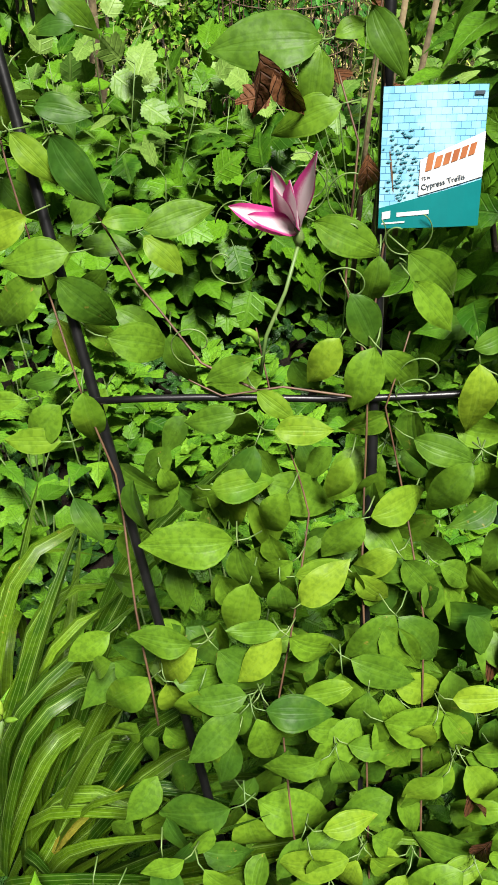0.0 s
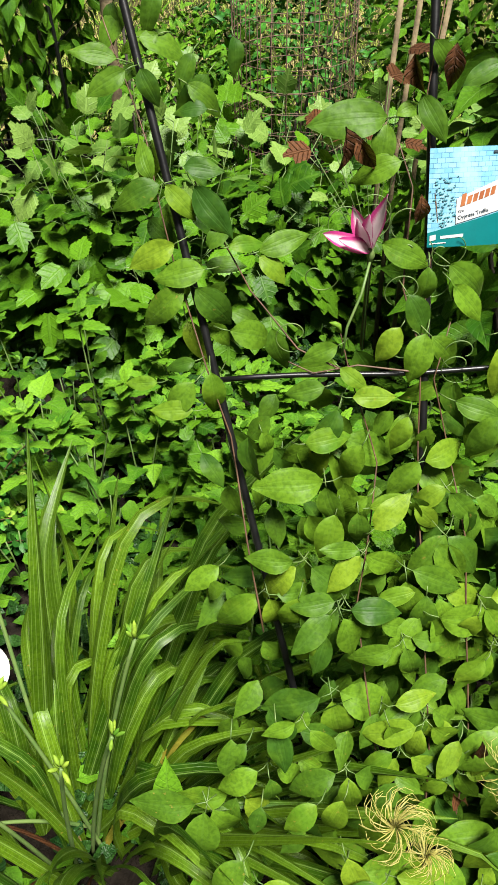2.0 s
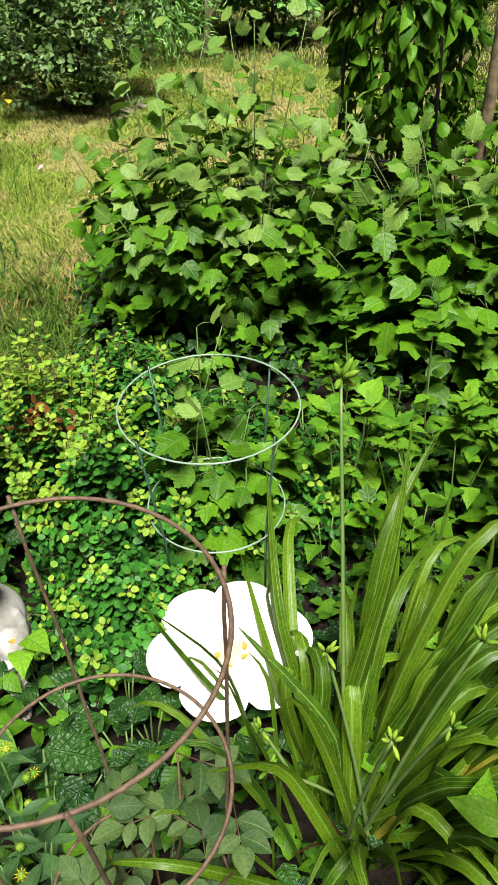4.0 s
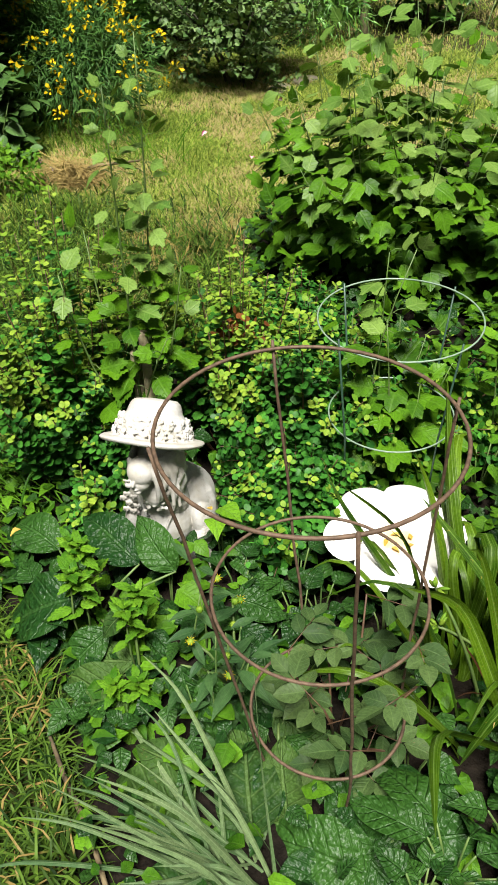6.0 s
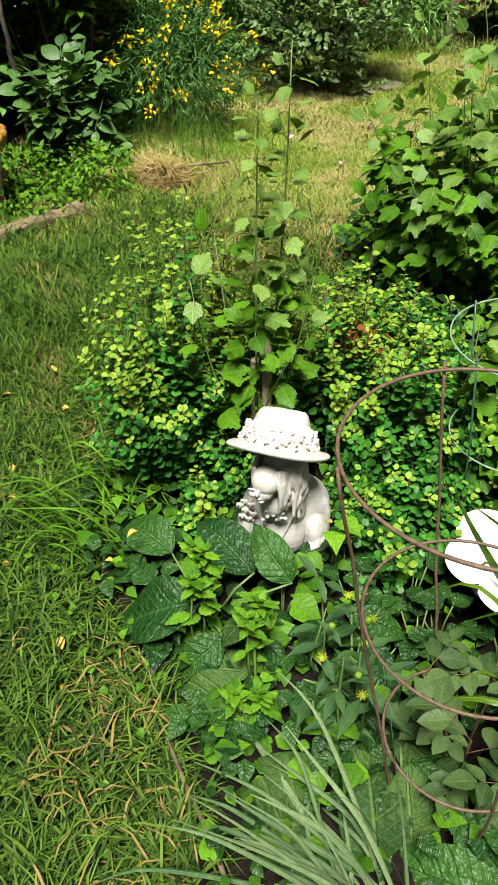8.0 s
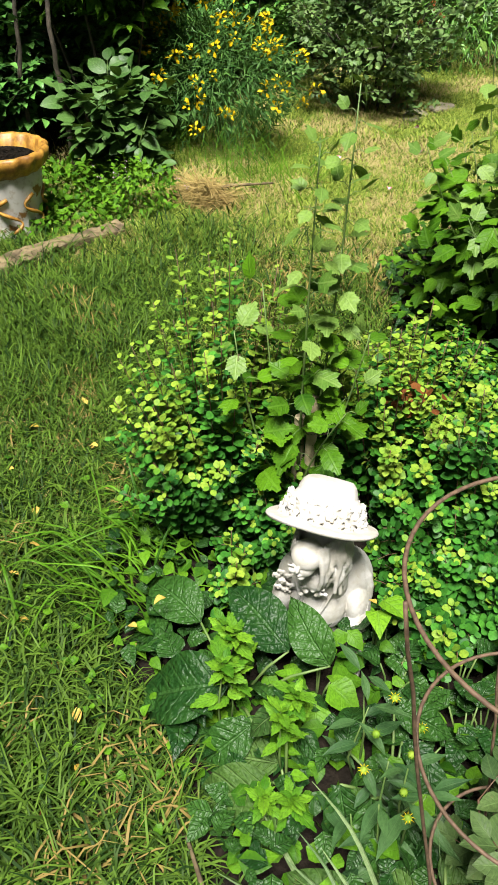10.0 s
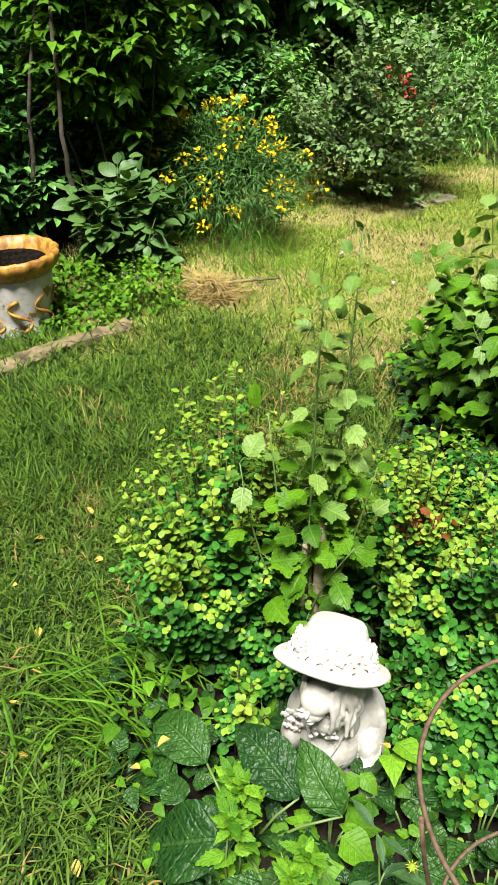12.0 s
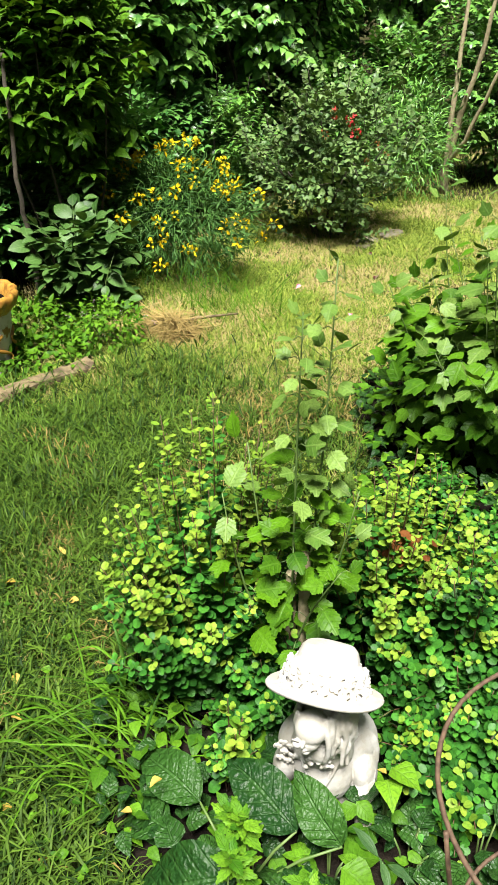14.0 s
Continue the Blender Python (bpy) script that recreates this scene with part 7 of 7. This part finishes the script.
wire = thing("wire_cage", (-0.10, 3.05, 0.0), "rusty wire mesh cylinder among shrubs", "wire cage")
for k in range(26):
    a = 2 * math.pi * k / 26
    under("upright_wire", mesh_of("upright_wire", *tube([(-0.10 + 0.24 * math.cos(a), 3.05 + 0.24 * math.sin(a), -0.03), (-0.10 + 0.245 * math.cos(a), 3.05 + 0.24 * math.sin(a), 1.35)], 0.0018, 4), None, [M["rust"]]), wire)
for k in range(16):
    under("hoop", mesh_of("hoop", *ring((-0.10, 3.05, 0.08 + 0.08 * k), 0.242, 0.0018, (0.01, 0.02), 32, 4), None, [M["rust"]]), wire)

# ---------------------------------------------------------------- urn, timber, hay
def urn_white():
    m, nt, b = base_material("peeling_white_paint")
    n, n2 = grain(nt, 9.0, 6.0), grain(nt, 34.0, 5.0)
    col = blend(nt, step(nt, n2, 0.5, 0.7), (0.461, 0.448, 0.422), (0.352, 0.320, 0.269))
    col = blend(nt, step(nt, n, 0.56, 0.62), col, (0.192, 0.096, 0.026))
    nt.links.new(col, b.inputs["Base Color"])
    b.inputs["Roughness"].default_value = 0.6
    bumped(nt, b, n, 0.6, 0.006)
    return m


def turned(profile, center, segs, wob=0.0):
    verts, faces = [], []
    for rad, h in profile:
        for k in range(segs):
            a = 2 * math.pi * k / segs
            q = rad * (1 + wob * math.sin(18 * a))
            verts.append((center[0] + q * math.cos(a), center[1] + q * math.sin(a), center[2] + h))
    for i in range(len(profile) - 1):
        for k in range(segs):
            k2 = (k + 1) % segs
            faces.append((i * segs + k, i * segs + k2, (i + 1) * segs + k2, (i + 1) * segs + k))
    return verts, faces


M["urn"] = urn_white()
M["ochre"] = plain_material("ochre_glaze", (0.24, 0.105, 0.015), (0.58, 0.31, 0.045), 22, 0.5, 0, 0.5, 0.004)
uc = (-4.32, 1.47, 0.0)
urn = thing("garden_urn", uc, "large white garden urn with peeling paint and ochre rim", "urn")
under("body", mesh_of("body", *turned([(0.02, 0.0), (0.165, 0.0), (0.175, 0.03), (0.165, 0.06), (0.185, 0.14), (0.205, 0.26), (0.212, 0.33), (0.20, 0.362)], uc, 44), None, [M["urn"]]), urn, "peeling white body")
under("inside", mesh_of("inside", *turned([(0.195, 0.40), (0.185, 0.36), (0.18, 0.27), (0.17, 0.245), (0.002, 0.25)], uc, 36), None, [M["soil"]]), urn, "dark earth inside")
under("rim", mesh_of("rim", *turned([(0.19, 0.345), (0.215, 0.35), (0.245, 0.38), (0.262, 0.42), (0.264, 0.445), (0.25, 0.458), (0.23, 0.45), (0.215, 0.40), (0.19, 0.35)], uc, 108, 0.022), None, [M["ochre"]]), urn, "rolled ochre-painted rim")
for a0 in (-70, -30, 10, 50):
    pts = []
    for s in range(16):
        a = radians(a0 + 16 * math.sin(0.42 * s))
        pts.append((uc[0] + 0.205 * math.cos(a), uc[1] + 0.205 * math.sin(a), 0.07 + 0.012 * s))
    under("scroll", mesh_of("scroll", *tube(pts, [0.008 + 0.003 * math.sin(s) for s in range(16)], 7), None, [M["ochre"]]), urn, "brown scroll relief")
plank, segs = [], 26
rt = np.random.default_rng(12)
for s in np.linspace(0, 1, segs):
    c = np.array([-3.96 + 0.15 * s + 0.012 * math.sin(7 * s), 0.72 + 1.08 * s, 0.042])
    for k in range(8):
        a = 2 * math.pi * k / 8 + 0.39
        q = np.array([math.cos(a), 0, math.sin(a)])
        q = np.sign(q) * np.abs(q) ** 0.6 * np.array([0.055, 0, 0.050])
        plank.append(c + q * (1 + rt.normal(0, 0.07)) + np.array([0, 0, 0.008 * math.sin(11 * s + k)]))
faces = [(8 * i + k, 8 * i + (k + 1) % 8, 8 * i + 8 + (k + 1) % 8, 8 * i + 8 + k) for i in range(segs - 1) for k in range(8)] + [tuple(range(8))[::-1], tuple(8 * (segs - 1) + k for k in range(8))]
tagged(new("timber_edging", mesh_of("timber_edging", plank, faces, None, [M["wood"]], False)), "split weathered timber lying along the lawn", "timber")
hay = thing("hay_pile", (-3.79, 2.43, 0.0), "small heap of dry straw-coloured cut grass", "hay")
n = 900
a, q = r.uniform(0, 6.28, n), np.sqrt(r.uniform(0, 1, n))
p = np.stack([-3.79 + 0.17 * q * np.cos(a), 2.43 + 0.12 * q * np.sin(a), 0.035 + 0.12 * (1 - q * q) * r.uniform(0.3, 1, n)], 1)
f = np.stack([r.normal(0, 1, n), r.normal(0, 0.7, n), r.normal(0, 0.09, n)], 1)
leaf_stuff("straw", [blade_leaf(lambda v: 0.016, 4, 2, 0.2, 0.4, 0, 0, 1), blade_leaf(lambda v: 0.014, 4, 2, 0.2, -0.2, 0, 0, 2)], frames(p, f, np.tile([0, 0, 1.0], (n, 1)) + r.normal(0, 0.3, (n, 3)), r.uniform(0.06, 0.19, n)), M["straw"], hay, "loose dry strands")
under("stick", mesh_of("stick", *tube([(-3.98, 2.30, 0.03), (-3.75, 2.62, 0.07), (-3.62, 2.85, 0.05)], [0.012, 0.010, 0.006], 7), None, [M["wood"]]), hay, "pale dry stick")
n = 200
p = np.stack([-4.05 + r.normal(0, 0.35, n) + 0.35 * (r.uniform(0, 1, n)), 2.95 + r.normal(0, 0.16, n), np.zeros(n)], 1)
longg = thing("grass_tuft", (-4.0, 2.95, 0.0), "long rank grass below the yellow shrub", "grass")
leaf_stuff("long_grass", [blade_leaf(lambda v: 0.010 * (1 - v), 5, 2, 0.2, 0.5, 0, 0, 1)], frames(p, np.stack([r.normal(0, 0.4, n), r.normal(-0.2, 0.4, n), np.ones(n)], 1), np.stack([r.normal(0, 1, n), r.normal(-1, 0.5, n), np.full(n, 0.3)], 1), r.uniform(0.18, 0.36, n)), M["soft"], longg, "arching green blades")

# ---------------------------------------------------------------- small things on the lawn
PETALS_ON_LAWN = ((-2.70, 0.644, 0.03), (-2.359, 0.156, 0.03), (-1.70, 0.083, 0.215), (-1.712, -0.209, 0.03), (-1.773, 0.009, 0.12), (-1.625, -0.29, 0.03), (-2.503, 0.484, 0.03), (-1.472, -0.492, 0.03), (-2.25, 0.06, 0.06), (-2.2, -0.02, 0.03), (-2.05, -0.1, 0.03), (-2.6, 0.25, 0.03), (-2.9, 0.5, 0.03), (-1.281, 0.345, 0.275), (-2.42, 0.35, 0.03), (-1.9, -0.32, 0.03), (-2.75, 0.42, 0.03), (-3.3, 1.3, 0.03), (-3.4, 3.1, 0.03), (-3.1, 3.6, 0.03))
fm = [mesh_of("fallen_leaf", *blade_leaf(ovate(0.36, 0.5, 0.9), 5, 4, 0.5, 0.3 * k - 0.2, 0.04, 0, k), [M["fallen"]]) for k in range(3)]
for k, (x, y, z) in enumerate(PETALS_ON_LAWN):
    ob = new("fallen_leaf", fm[k % 3])
    ob.matrix_world = pose(x, y, z, r.normal(0, 14), r.normal(0, 14), r.uniform(0, 360)) @ Matrix.Scale(r.uniform(0.026, 0.042), 4)
    tagged(ob, "small fallen yellow leaf lying on grass" if z < 0.1 else "small fallen yellow leaf caught on a plant", "fallen leaf", "fallen yellow leaves")
for k, (x, y) in enumerate(((-1.62, -0.42), (-1.9, -0.15), (-2.15, -0.2), (-1.5, -0.3), (-2.4, 0.05), (-1.75, -0.5))):
    ob = new("fallen_leaf", mesh_of("fallen_leaf", *BROAD[k % 3], [M["rust_leaf"]]))
    ob.matrix_world = pose(x, y, 0.02, r.normal(0, 10), r.normal(0, 10), r.uniform(0, 360)) @ Matrix.Scale(0.04, 4)
    tagged(ob, "small brown dead leaf lying in grass", "fallen leaf", "dead leaves on the lawn")
tagged(new("twig", mesh_of("twig", *tube([(-1.33, -0.24, 0.05), (-1.22, -0.30, 0.055), (-1.10, -0.355, 0.05), (-0.98, -0.43, 0.045)], [0.004, 0.0055, 0.006, 0.005], 7), None, [M["wood"]])), "thin dry brown twig at the lawn's edge", "twig")
clover = thing("lawn_weeds", (-1.75, -0.3, 0.0), "low round-leaved weeds in the lawn", "weeds")
n = 260
p = np.stack([-1.85 + r.normal(0, 0.35, n), -0.15 + r.normal(0, 0.3, n), 0.03 + r.uniform(0, 0.025, n)], 1)
p = p[p[:, 0] < bed_edge(p[:, 1]) - 0.03]
leaf_stuff("leaves", HEART, frames(p, dirs(len(p), r) * [1, 1, 0.2], np.tile([0, 0, 1.0], (len(p), 1)) + r.normal(0, 0.2, (len(p), 3)), r.uniform(0.018, 0.035, len(p))), M["mid"], clover, "small round leaves")

# ---------------------------------------------------------------- flat stones at the lawn's far edge
M["slab"] = plain_material("pale_stone", (0.20, 0.18, 0.13), (0.32, 0.28, 0.20), 9, 0.85, 0, 0.6, 0.006)
for k, (x, y, lx, ly, turn) in enumerate(((-3.80, 4.78, 0.09, 0.17, 8), (-3.76, 5.12, 0.08, 0.15, -6))):
    rs = np.random.default_rng(700 + k)
    rim = [(lx * math.cos(a) * rs.uniform(0.85, 1.1), ly * math.sin(a) * rs.uniform(0.85, 1.1)) for a in np.linspace(0, 2 * math.pi, 12, endpoint=False)]
    v = [(px, py, -0.03) for px, py in rim] + [(px, py, 0.022) for px, py in rim] + [(0.93 * px, 0.93 * py, 0.030 + rs.normal(0, 0.002)) for px, py in rim]
    f = [(12 * i + j, 12 * i + (j + 1) % 12, 12 * i + 12 + (j + 1) % 12, 12 * i + 12 + j) for i in range(2) for j in range(12)] + [tuple(24 + j for j in range(12)), tuple(range(12))[::-1]]
    ob = new("edging_stone", mesh_of("edging_stone", v, f, None, [M["slab"]], False))
    ob.matrix_world = pose(x, y, -0.012, 0, 0, turn)
    tagged(ob, "flat pale stone lying at the lawn's edge", "stone", "edging stones")
for k, (x, y) in enumerate(((-3.57, 4.39), (-3.26, 3.98), (-3.59, 3.52), (-3.05, 3.23))):
    ob = new("fallen_petal", mesh_of("fallen_petal", *blade_leaf(ovate(0.40, 0.5, 0.8), 5, 4, 0.5, 0.2, 0.05, 0, k), [M["petal"]]))
    ob.matrix_world = pose(x, y, 0.045, r.normal(0, 14), r.normal(0, 14), 70 * k) @ Matrix.Scale(0.05, 4)
    tagged(ob, "faded pink petal fallen on the grass", "petal", "fallen pink petals")
